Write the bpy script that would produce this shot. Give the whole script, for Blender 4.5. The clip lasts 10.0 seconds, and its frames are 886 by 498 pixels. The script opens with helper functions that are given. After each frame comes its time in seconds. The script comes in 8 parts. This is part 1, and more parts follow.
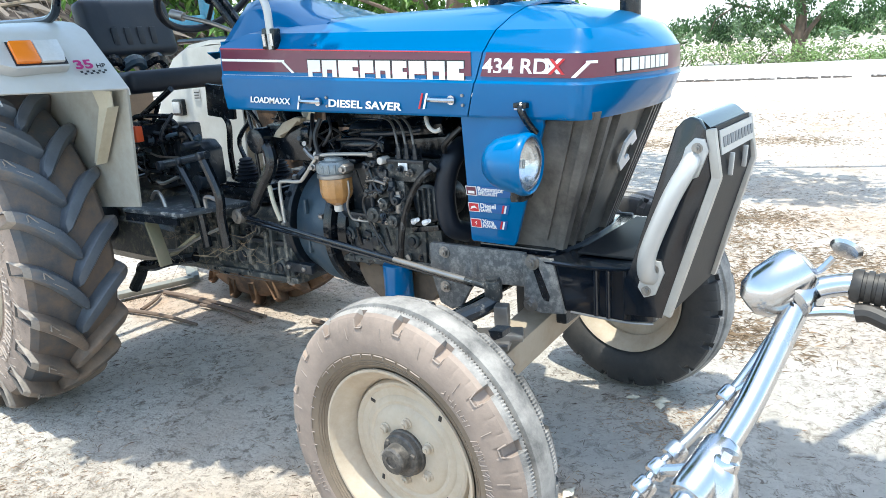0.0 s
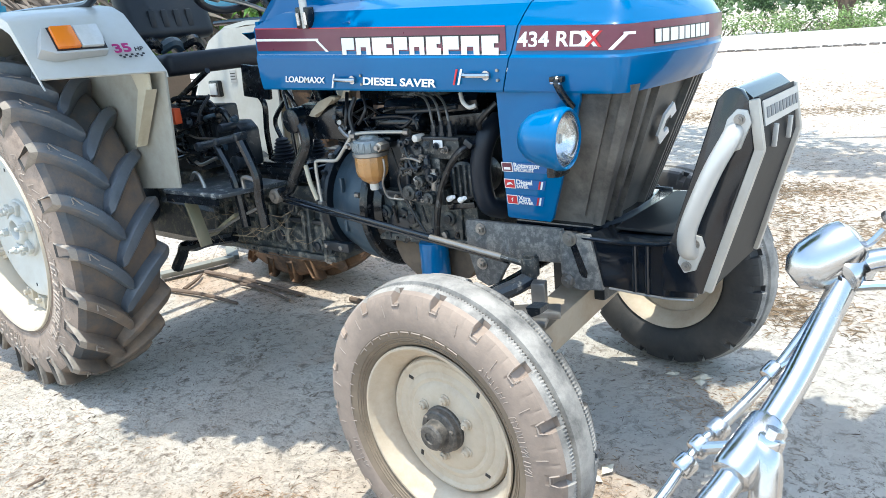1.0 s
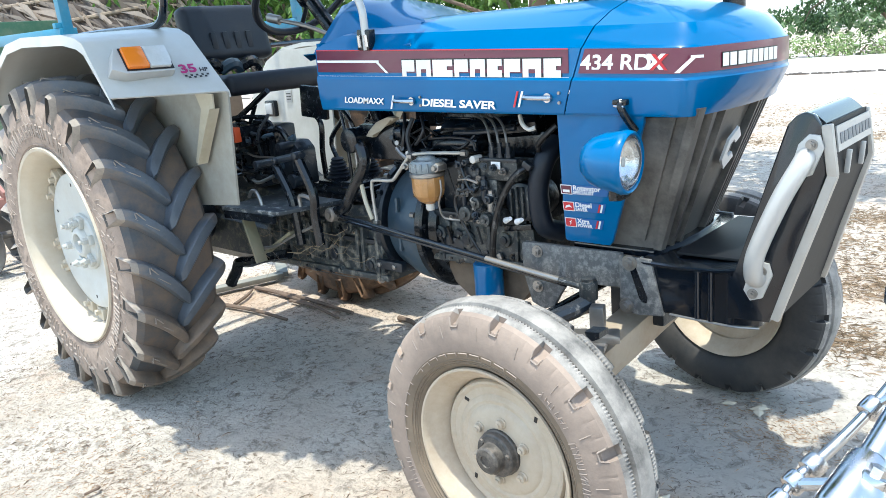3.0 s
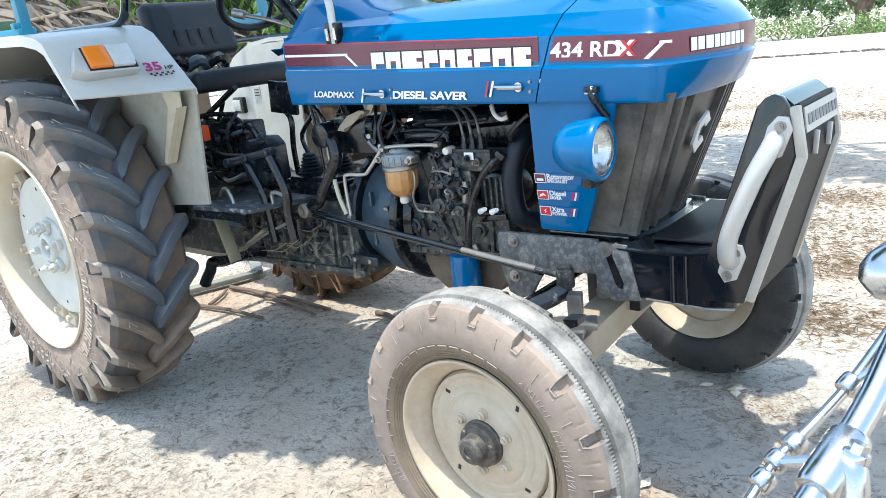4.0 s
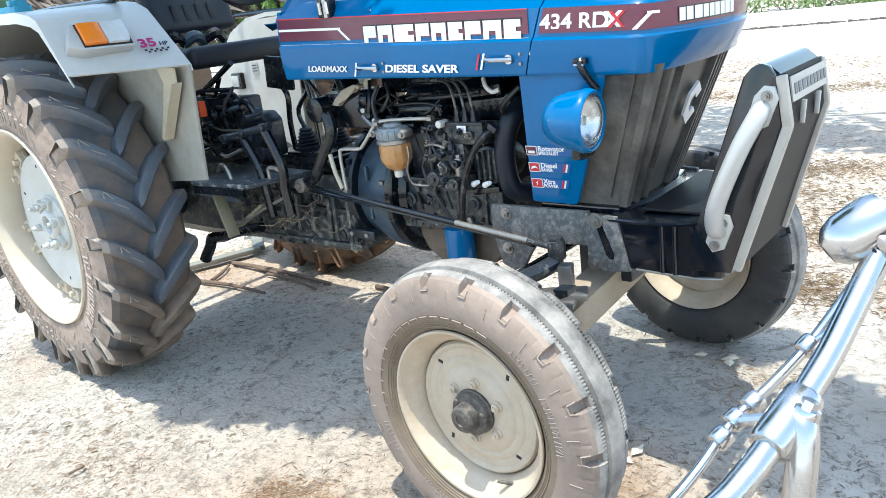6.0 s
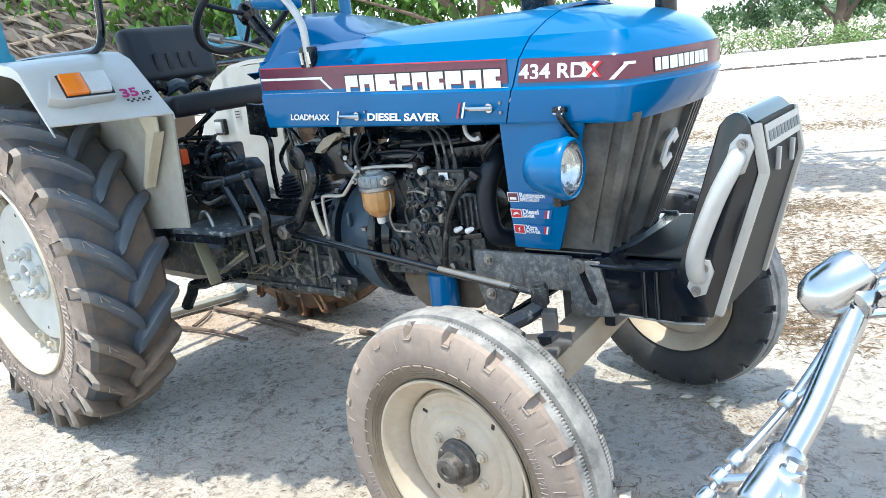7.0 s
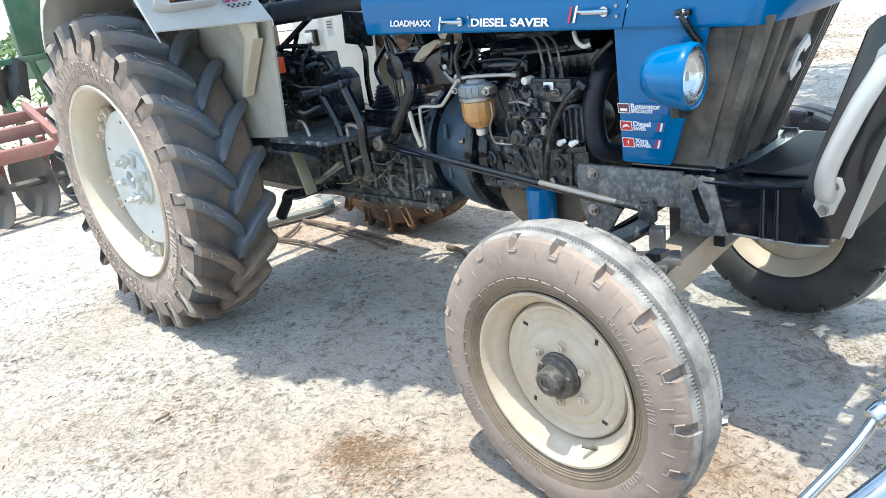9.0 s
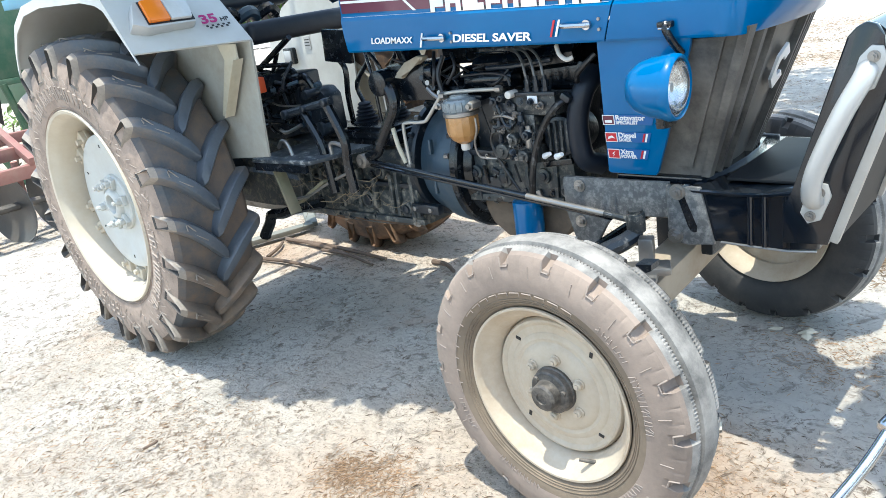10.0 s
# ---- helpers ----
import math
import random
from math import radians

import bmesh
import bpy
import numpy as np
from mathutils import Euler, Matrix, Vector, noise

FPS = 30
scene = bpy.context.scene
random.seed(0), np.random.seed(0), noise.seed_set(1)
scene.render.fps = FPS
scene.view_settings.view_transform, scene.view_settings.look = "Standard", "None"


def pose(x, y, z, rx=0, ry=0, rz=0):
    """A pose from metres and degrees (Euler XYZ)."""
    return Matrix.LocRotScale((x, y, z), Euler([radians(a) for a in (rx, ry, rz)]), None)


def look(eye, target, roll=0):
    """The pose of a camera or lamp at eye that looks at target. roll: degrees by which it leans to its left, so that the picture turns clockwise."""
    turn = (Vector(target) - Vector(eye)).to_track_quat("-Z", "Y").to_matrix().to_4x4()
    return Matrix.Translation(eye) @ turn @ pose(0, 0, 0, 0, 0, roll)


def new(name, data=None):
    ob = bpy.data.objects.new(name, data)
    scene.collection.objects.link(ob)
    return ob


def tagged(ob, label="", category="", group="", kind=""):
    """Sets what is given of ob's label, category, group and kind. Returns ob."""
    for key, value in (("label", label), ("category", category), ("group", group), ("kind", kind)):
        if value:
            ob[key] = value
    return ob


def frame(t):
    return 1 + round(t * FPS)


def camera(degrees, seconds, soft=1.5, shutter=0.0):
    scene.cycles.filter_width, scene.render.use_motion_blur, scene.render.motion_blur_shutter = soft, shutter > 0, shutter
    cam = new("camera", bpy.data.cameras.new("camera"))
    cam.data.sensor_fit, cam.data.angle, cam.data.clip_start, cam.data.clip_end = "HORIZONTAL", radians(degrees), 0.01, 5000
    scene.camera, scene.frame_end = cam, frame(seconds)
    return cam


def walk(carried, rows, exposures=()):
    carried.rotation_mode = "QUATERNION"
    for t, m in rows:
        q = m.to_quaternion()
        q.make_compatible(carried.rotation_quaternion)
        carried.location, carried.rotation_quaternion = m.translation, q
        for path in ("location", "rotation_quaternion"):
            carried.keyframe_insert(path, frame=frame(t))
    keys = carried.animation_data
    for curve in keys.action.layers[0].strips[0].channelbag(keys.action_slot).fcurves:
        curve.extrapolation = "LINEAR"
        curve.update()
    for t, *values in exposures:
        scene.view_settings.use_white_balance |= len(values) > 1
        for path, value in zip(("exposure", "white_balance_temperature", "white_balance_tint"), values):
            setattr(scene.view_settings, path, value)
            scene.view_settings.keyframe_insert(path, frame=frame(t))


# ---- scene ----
cam = camera(62.6, 10.0, soft=0.8)
PATH = [
    (0, (0.996, -1.835, 1.285), (-0.164, -0.301, 0.737), -4.0),
    (0.5, (0.994, -1.829, 1.28), (-0.218, -0.352, 0.688), -4.9),
    (1, (0.993, -1.832, 1.283), (-0.239, -0.374, 0.684), -5.5),
    (1.5, (0.982, -1.842, 1.279), (-0.262, -0.402, 0.664), -4.9),
    (2, (0.966, -1.851, 1.278), (-0.308, -0.431, 0.679), -4.6),
    (2.5, (0.957, -1.864, 1.281), (-0.353, -0.462, 0.716), -4.6),
    (3.8, (0.958, -1.848, 1.297), (-0.348, -0.42, 0.792), -6.7),
    (4, (0.951, -1.856, 1.287), (-0.317, -0.415, 0.724), -6.6),
    (4.5, (0.957, -1.844, 1.269), (-0.286, -0.407, 0.645), -5.8),
    (5, (0.978, -1.833, 1.267), (-0.275, -0.414, 0.621), -7.5),
    (5.5, (0.988, -1.836, 1.278), (-0.254, -0.412, 0.624), -8.1),
    (6, (0.992, -1.85, 1.282), (-0.282, -0.44, 0.657), -7.3),
    (6.2, (0.996, -1.841, 1.289), (-0.264, -0.391, 0.735), -6.9),
    (7.3, (0.989, -1.84, 1.304), (-0.269, -0.377, 0.78), -7.8),
    (7.5, (0.986, -1.835, 1.306), (-0.293, -0.4, 0.756), -8.4),
    (8, (0.959, -1.854, 1.286), (-0.343, -0.467, 0.67), -7.2),
    (8.5, (0.932, -1.866, 1.287), (-0.432, -0.572, 0.606), -8.4),
    (9, (0.919, -1.876, 1.275), (-0.456, -0.605, 0.572), -7.9),
    (9.5, (0.882, -1.869, 1.275), (-0.403, -0.531, 0.526), -7.7),
    (10, (0.895, -1.881, 1.285), (-0.447, -0.563, 0.606), -9.1),
]
walk(cam, [(t, look(eye, target, roll)) for t, eye, target, roll in PATH], exposures=[(0.0, 0.80, 6320, 4), (10.0, 0.80, 6320, 4)])

# ---- world and sun ----
SUN_RAY = Vector((-0.05, 0.13, -1.0)).normalized()
world = bpy.data.worlds.new("world")
scene.world = world
world.use_nodes = True
wn = world.node_tree
sky = wn.nodes.new("ShaderNodeTexSky")
sky.sky_type, sky.sun_disc = "NISHITA", False
sky.sun_elevation = math.asin(-SUN_RAY.z)
sky.sun_rotation = math.atan2(-SUN_RAY.x, -SUN_RAY.y)
sky.dust_density, sky.air_density = 1.6, 1.5
wn.links.new(sky.outputs[0], wn.nodes["Background"].inputs[0])
wn.nodes["Background"].inputs[1].default_value = 0.235
# glowing backdrop ring that stands in for bright haze all round the horizon
haze = bpy.data.materials.new("glowing_haze_backdrop")
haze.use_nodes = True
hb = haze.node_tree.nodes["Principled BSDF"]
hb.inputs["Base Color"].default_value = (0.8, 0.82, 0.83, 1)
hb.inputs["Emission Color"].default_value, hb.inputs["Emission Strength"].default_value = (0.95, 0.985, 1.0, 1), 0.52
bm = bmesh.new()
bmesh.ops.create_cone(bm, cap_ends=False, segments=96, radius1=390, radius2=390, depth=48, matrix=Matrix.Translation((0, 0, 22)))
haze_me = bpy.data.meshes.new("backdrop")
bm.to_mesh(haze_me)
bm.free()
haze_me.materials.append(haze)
tagged(new("backdrop", haze_me), "glowing backdrop ring standing in for white haze on the horizon", "sky", kind="structure")
sun = new("sun", bpy.data.lights.new("sun", "SUN"))
sun.data.energy, sun.data.angle, sun.data.color = 3.85, radians(0.45), (1.0, 0.945, 0.85)
sun.matrix_world = look((0, 0, 30), Vector((0, 0, 30)) + SUN_RAY)


# ---- materials ----
def material(name, base, rough=0.6, metal=0.0, vary=0.25, scale=9.0, fine=90.0, bump=0.15, dust=0.0,
             dust_colour=(0.36, 0.29, 0.21), coat=0.0, spec=0.5, dust_scale=4.0, per_object=0.0, low=0.42, high=0.72, edge=None):
    """A surface with two scales of variation, fine relief and patches of dust."""
    m = bpy.data.materials.new(name)
    m.use_nodes = True
    t = m.node_tree
    n, lk = t.nodes, t.links
    b = n["Principled BSDF"]
    co = n.new("ShaderNodeTexCoord")
    big, small = n.new("ShaderNodeTexNoise"), n.new("ShaderNodeTexNoise")
    big.inputs["Scale"].default_value, big.inputs["Detail"].default_value = scale, 5
    small.inputs["Scale"].default_value, small.inputs["Detail"].default_value = fine, 3
    for k in (big, small):
        lk.new(co.outputs["Object"], k.inputs["Vector"])
    mix = n.new("ShaderNodeMix")
    mix.data_type = "RGBA"
    mix.inputs[6].default_value = (*[c * (1 - vary) for c in base], 1)
    mix.inputs[7].default_value = (*[min(1, c * (1 + vary)) for c in base], 1)
    add = n.new("ShaderNodeMath")
    add.operation = "MULTIPLY_ADD"
    add.inputs[1].default_value = 0.4
    lk.new(small.outputs[0], add.inputs[0])
    sub = n.new("ShaderNodeMath")
    sub.operation = "SUBTRACT"
    lk.new(big.outputs[0], sub.inputs[0])
    sub.inputs[1].default_value = 0.2
    lk.new(sub.outputs[0], add.inputs[2])
    lk.new(add.outputs[0], mix.inputs[0])
    colour = mix.outputs[2]
    rough_out = None
    if per_object:
        info = n.new("ShaderNodeObjectInfo")
        hsv = n.new("ShaderNodeHueSaturation")
        ma = n.new("ShaderNodeMapRange")
        ma.inputs["To Min"].default_value, ma.inputs["To Max"].default_value = 1 - per_object, 1 + per_object
        lk.new(info.outputs["Random"], ma.inputs["Value"])
        lk.new(ma.outputs[0], hsv.inputs["Value"])
        lk.new(colour, hsv.inputs["Color"])
        colour = hsv.outputs[0]
    if dust:
        dn = n.new("ShaderNodeTexNoise")
        dn.inputs["Scale"].default_value, dn.inputs["Detail"].default_value, dn.inputs["Roughness"].default_value = dust_scale, 8, 0.7
        lk.new(co.outputs["Object"], dn.inputs["Vector"])
        ra = n.new("ShaderNodeMapRange")
        ra.inputs["From Min"].default_value, ra.inputs["From Max"].default_value = low, high
        ra.inputs["To Max"].default_value = dust
        lk.new(dn.outputs[0], ra.inputs["Value"])
        dm = n.new("ShaderNodeMix")
        dm.data_type = "RGBA"
        lk.new(ra.outputs[0], dm.inputs[0])
        lk.new(colour, dm.inputs[6])
        dm.inputs[7].default_value = (*dust_colour, 1)
        colour = dm.outputs[2]
        rm = n.new("ShaderNodeMix")
        lk.new(ra.outputs[0], rm.inputs[0])
        rm.inputs[2].default_value, rm.inputs[3].default_value = rough, max(rough, 0.85)
        rough_out = rm.outputs[0]
    if edge:
        geo = n.new("ShaderNodeNewGeometry")
        er = n.new("ShaderNodeMapRange")
        er.inputs["From Min"].default_value, er.inputs["From Max"].default_value = 0.515, 0.60
        er.inputs["To Max"].default_value = 0.8
        lk.new(geo.outputs["Pointiness"], er.inputs["Value"])
        em = n.new("ShaderNodeMix")
        em.data_type = "RGBA"
        lk.new(er.outputs[0], em.inputs[0])
        lk.new(colour, em.inputs[6])
        em.inputs[7].default_value = (*edge, 1)
        colour = em.outputs[2]
    lk.new(colour, b.inputs["Base Color"])
    if rough_out:
        lk.new(rough_out, b.inputs["Roughness"])
    else:
        rr = n.new("ShaderNodeMapRange")
        rr.inputs["To Min"].default_value, rr.inputs["To Max"].default_value = max(0.02, rough * 0.8), min(1, rough * 1.2)
        lk.new(big.outputs[0], rr.inputs["Value"])
        lk.new(rr.outputs[0], b.inputs["Roughness"])
    b.inputs["Metallic"].default_value = metal
    b.inputs["Specular IOR Level"].default_value = spec
    b.inputs["Coat Weight"].default_value = coat
    b.inputs["Coat Roughness"].default_value = 0.06
    if bump:
        bp = n.new("ShaderNodeBump")
        bp.inputs["Strength"].default_value, bp.inputs["Distance"].default_value = bump, 0.004
        lk.new(add.outputs[0], bp.inputs["Height"])
        lk.new(bp.outputs[0], b.inputs["Normal"])
    return m


BLUE = material("blue_paint", (0.0, 0.112, 0.290), 0.3, 0, 0.06, 3, 60, 0.01, 0.02, (0.2, 0.3, 0.42), coat=0.55, spec=0.10, low=0.5, high=0.9)
BLUE.node_tree.nodes["Principled BSDF"].inputs["Coat IOR"].default_value = 1.5
CYAN = material("teal_paint", (0.015, 0.22, 0.36), 0.45, 0, 0.15, 6, 60, 0.05, 0.3)
RED = material("maroon_decal", (0.105, 0.011, 0.034), 0.3, 0, 0.12, 40, 400, 0.0, coat=0.35)
REDBRIGHT = material("red_decal", (0.5, 0.02, 0.03), 0.4, 0, 0.05, 8, 60, 0.0)
PURPLE = material("magenta_decal", (0.36, 0.01, 0.13), 0.4, 0, 0.05, 8, 60, 0.0)
WHITE = material("white_decal", (0.78, 0.78, 0.78), 0.4, 0, 0.03, 8, 60, 0.0)
FENDER = material("fender_white", (0.47, 0.475, 0.455), 0.35, 0, 0.06, 3, 50, 0.02, 0.4, (0.38, 0.335, 0.27), coat=0.25)
# lit far wall, shaded near wall: light put into the colours, besides dust
FARWALL = material("lit_white_fender_wall", (0.68, 0.665, 0.61), 0.4, 0, 0.05, 3, 50, 0.03, 0.4, (0.42, 0.38, 0.30), dust_scale=6)
FENDERWALL = material("shaded_dusty_fender_wall", (0.35, 0.345, 0.305), 0.45, 0, 0.1, 3, 50, 0.05, 0.7, (0.24, 0.215, 0.17), dust_scale=5, low=0.40, high=0.70)
INK = material("decal_black", (0.012, 0.012, 0.014), 0.4, 0, 0.1, 8, 60, 0.0)
BLACKGLOSS = material("black_gloss", (0.004, 0.007, 0.012), 0.14, 0, 0.2, 4, 80, 0.01, 0.10, (0.2, 0.18, 0.15), coat=0.5, spec=0.4, dust_scale=9, low=0.55, high=0.8)
GRILLE = material("black_grille", (0.055, 0.051, 0.047), 0.40, 0, 0.3, 20, 300, 0.1, 0.8, (0.25, 0.228, 0.20), dust_scale=9, low=0.36, high=0.72)
VINYL = material("black_vinyl", (0.006, 0.010, 0.018), 0.45, 0, 0.2, 30, 240, 0.12, 0.08, (0.12, 0.11, 0.1), spec=0.35)
CAST = material("dark_cast_iron", (0.010, 0.015, 0.022), 0.30, 0.0, 0.4, 14, 140, 0.6, 0.7, (0.20, 0.19, 0.175), dust_scale=42, low=0.58, high=0.70)
MUDCAST = material("muddy_cast_iron", (0.030, 0.038, 0.042), 0.36, 0.0, 0.4, 10, 110, 0.9, 0.9, (0.24, 0.22, 0.18), dust_scale=34, low=0.50, high=0.66)
MUD = material("rust_brown_mud", (0.20, 0.115, 0.066), 0.9, 0, 0.4, 8, 90, 0.8, 0.8, (0.045, 0.034, 0.027), dust_scale=7, low=0.42, high=0.58)
CASTBLUE = material("slate_cast_iron", (0.030, 0.056, 0.082), 0.42, 0.0, 0.25, 12, 120, 0.3, 0.6, (0.11, 0.115, 0.115), dust_scale=12, low=0.50, high=0.72)
OILY = material("oily_black", (0.003, 0.005, 0.008), 0.2, 0.0, 0.3, 14, 90, 0.3, 0.5, (0.08, 0.085, 0.09), dust_scale=40, low=0.56, high=0.70)
PUMPCAST = material("grimy_pump_casting", (0.026, 0.030, 0.032), 0.34, 0.1, 0.4, 22, 200, 0.8, 0.85, (0.22, 0.205, 0.18), dust_scale=60, low=0.53, high=0.66)
SUMPMUD = material("brown_mud_film", (0.14, 0.105, 0.075), 0.8, 0, 0.35, 9, 90, 0.6, 0.7, (0.05, 0.045, 0.04), dust_scale=12)
HEADGREY = material("grey_filter_glass", (0.17, 0.20, 0.215), 0.22, 0.1, 0.3, 22, 120, 0.1, 0.5, (0.30, 0.30, 0.29), dust_scale=20, coat=0.4)
INJECT = material("grey_injector_steel", (0.13, 0.13, 0.13), 0.35, 0.5, 0.2, 14, 90, 0.1, 0.3)
HOSE = material("worn_black_hose", (0.010, 0.010, 0.011), 0.35, 0, 0.3, 20, 140, 0.2, 0.7, (0.17, 0.165, 0.155), dust_scale=50, low=0.55, high=0.66)
PANELBLACK = material("black_panel", (0.008, 0.010, 0.013), 0.5, 0, 0.2, 30, 300, 0.05, 0.12, (0.1, 0.09, 0.08), spec=0.2)
BRACKET = material("scuffed_black_plate", (0.085, 0.087, 0.088), 0.45, 0, 0.35, 14, 240, 0.4, 0.8, (0.33, 0.32, 0.30), dust_scale=70, low=0.46, high=0.72)
STEEL = material("worn_steel", (0.30, 0.29, 0.28), 0.38, 0.85, 0.2, 12, 140, 0.1, 0.35)
SILVER = material("silver_paint", (0.48, 0.48, 0.47), 0.36, 0.3, 0.08, 6, 90, 0.03, 0.25, (0.36, 0.32, 0.27))
BADGE = material("bright_badge", (0.74, 0.74, 0.74), 0.3, 0.1, 0.05, 8, 60, 0.02)
CHROME = material("chrome", (0.52, 0.53, 0.545), 0.16, 1.0, 0.08, 8, 120, 0.04, 0.4, (0.34, 0.325, 0.31), dust_scale=14, low=0.42, high=0.8)
RIM = material("cream_rim", (0.52, 0.450, 0.355), 0.5, 0, 0.1, 6, 60, 0.08, 0.9, (0.385, 0.298, 0.21), dust_scale=6, low=0.34, high=0.64)
REARRIM = material("pale_rim", (0.55, 0.50, 0.41), 0.45, 0, 0.08, 6, 60, 0.03, 0.6, (0.42, 0.32, 0.21), dust_scale=4, low=0.35, high=0.7)
REARDISC = material("pale_blue_grey_disc", (0.50, 0.51, 0.485), 0.4, 0, 0.06, 6, 60, 0.03, 0.45, (0.40, 0.33, 0.25), dust_scale=4)
HUB = material("greasy_hub", (0.055, 0.052, 0.049), 0.45, 0.2, 0.4, 18, 120, 0.4, 0.7, (0.20, 0.175, 0.15), dust_scale=30, low=0.45, high=0.64)
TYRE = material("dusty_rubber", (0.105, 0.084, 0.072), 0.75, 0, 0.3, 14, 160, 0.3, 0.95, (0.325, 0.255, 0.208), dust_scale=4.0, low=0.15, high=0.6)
GROOVE = material("tread_groove_rubber", (0.035, 0.034, 0.033), 0.7, 0, 0.3, 20, 200, 0.2, 0.6, (0.13, 0.12, 0.105), dust_scale=30, low=0.4, high=0.7)
SIDEPALE = material("pale_sidewall_relief", (0.33, 0.275, 0.232), 0.85, 0, 0.3, 20, 160, 0.2)
RELIEF = material("pale_tyre_relief", (0.27, 0.222, 0.188), 0.8, 0, 0.3, 20, 160, 0.2)
TREAD = material("worn_tread_rubber", (0.095, 0.092, 0.088), 0.65, 0, 0.35, 9, 160, 0.5, 0.9, (0.33, 0.31, 0.285), dust_scale=9, low=0.36, high=0.62)
BEADDUST = material("brown_bead_dust", (0.165, 0.128, 0.092), 0.85, 0, 0.25, 12, 140, 0.3, 0.6, (0.25, 0.19, 0.135), dust_scale=9)
BLACKTYRE = material("dark_inner_rubber", (0.028, 0.029, 0.031), 0.6, 0, 0.3, 8, 130, 0.2, 0.5, (0.14, 0.12, 0.10), dust_scale=4)
REARTYRE = material("muddy_rubber", (0.052, 0.058, 0.066), 0.5, 0, 0.3, 8, 130, 0.4, 0.95, (0.165, 0.118, 0.085), dust_scale=3.2, low=0.42, high=0.60)
LUGEDGE = material("sunlit_dusty_lug_edge", (0.30, 0.26, 0.22), 0.8, 0, 0.35, 12, 120, 0.3, 0.7, (0.10, 0.09, 0.08), dust_scale=9)
SIDEWALL = material("dust_caked_sidewall", (0.325, 0.25, 0.20), 0.85, 0, 0.3, 18, 160, 0.6, 0.8, (0.18, 0.135, 0.108), dust_scale=16, low=0.46, high=0.68)
LUGTOP = material("worn_lug_rubber", (0.082, 0.096, 0.115), 0.42, 0, 0.35, 10, 120, 0.3, 0.85, (0.22, 0.168, 0.125), dust_scale=3.6, low=0.49, high=0.66)
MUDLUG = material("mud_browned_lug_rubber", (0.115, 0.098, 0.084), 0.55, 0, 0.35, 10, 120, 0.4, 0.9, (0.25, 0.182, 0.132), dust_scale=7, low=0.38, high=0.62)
AXLE = material("tan_axle", (0.33, 0.275, 0.21), 0.6, 0, 0.15, 8, 80, 0.12, 0.7, (0.25, 0.17, 0.11), dust_scale=7)
BEIGE = material("beige_primer", (0.46, 0.42, 0.32), 0.5, 0, 0.12, 6, 60, 0.05, 0.5, (0.33, 0.27, 0.19), dust_scale=9)
AMBER = material("amber_plastic", (0.72, 0.19, 0.015), 0.25, 0, 0.08, 10, 60, 0.02, coat=0.3)
ORANGE = material("orange_plastic", (0.7, 0.10, 0.03), 0.4, 0, 0.08, 10, 60, 0.02)
LENS = material("clear_lens", (0.50, 0.51, 0.51), 0.2, 0, 0.15, 40, 200, 0.2, coat=0.5)
FUEL = material("amber_fuel_bowl", (0.43, 0.215, 0.07), 0.22, 0, 0.3, 25, 100, 0.05, 0.4, (0.25, 0.13, 0.05), dust_scale=18, coat=0.5)
WHITEPLASTIC = material("pale_plastic", (0.6, 0.58, 0.54), 0.5, 0, 0.1, 8, 60, 0.03, 0.3)


# ---- mesh helpers ----
def part(name, bm, mat, parent=None, label="", sharp=34, smooth=True):
    """Links a bmesh as one mesh object under a thing or part."""
    me = bpy.data.meshes.new(name)
    bmesh.ops.recalc_face_normals(bm, faces=bm.faces)
    bm.to_mesh(me)
    bm.free()
    me.materials.append(mat)
    for p in me.polygons:
        p.use_smooth = smooth
    if smooth:
        me.set_sharp_from_angle(angle=radians(sharp))
    ob = new(name, me)
    if parent:
        ob.parent = parent
    if label:
        tagged(ob, label)
    return ob


def thing(name, label, category, at=(0, 0, 0), group="", kind=""):
    ob = new(name)
    ob.location = at
    return tagged(ob, label, category, group, kind)


def bevelled(bm, verts, width, segments=2):
    edges = list({e for v in verts for e in v.link_edges})
    bmesh.ops.bevel(bm, geom=edges, offset=width, segments=segments, profile=0.6, affect="EDGES", clamp_overlap=True)


def box(bm, c, s, rot=None, bevel=0.0, segments=2):
    m = Matrix.Translation(c) @ (rot or Matrix()) @ Matrix.Diagonal((*s, 1))
    v = bmesh.ops.create_cube(bm, size=1.0, matrix=m)["verts"]
    if bevel:
        bevelled(bm, v, bevel, segments)
    return bm


def aim(a, b):
    d = Vector(b) - Vector(a)
    return d.to_track_quat("Z", "Y").to_matrix().to_4x4(), d.length


def rod(bm, a, b, r, r2=None, seg=14, bevel=0.0):
    turn, length = aim(a, b)
    m = Matrix.Translation((Vector(a) + Vector(b)) / 2) @ turn
    v = bmesh.ops.create_cone(bm, cap_ends=True, segments=seg, radius1=r, radius2=r if r2 is None else r2, depth=length, matrix=m)["verts"]
    if bevel:
        ends = [e for e in {e for w in v for e in w.link_edges} if any(len(f.verts) > 4 for f in e.link_faces)]
        bmesh.ops.bevel(bm, geom=ends, offset=bevel, segments=2, profile=0.5, affect="EDGES", clamp_overlap=True)
    return bm


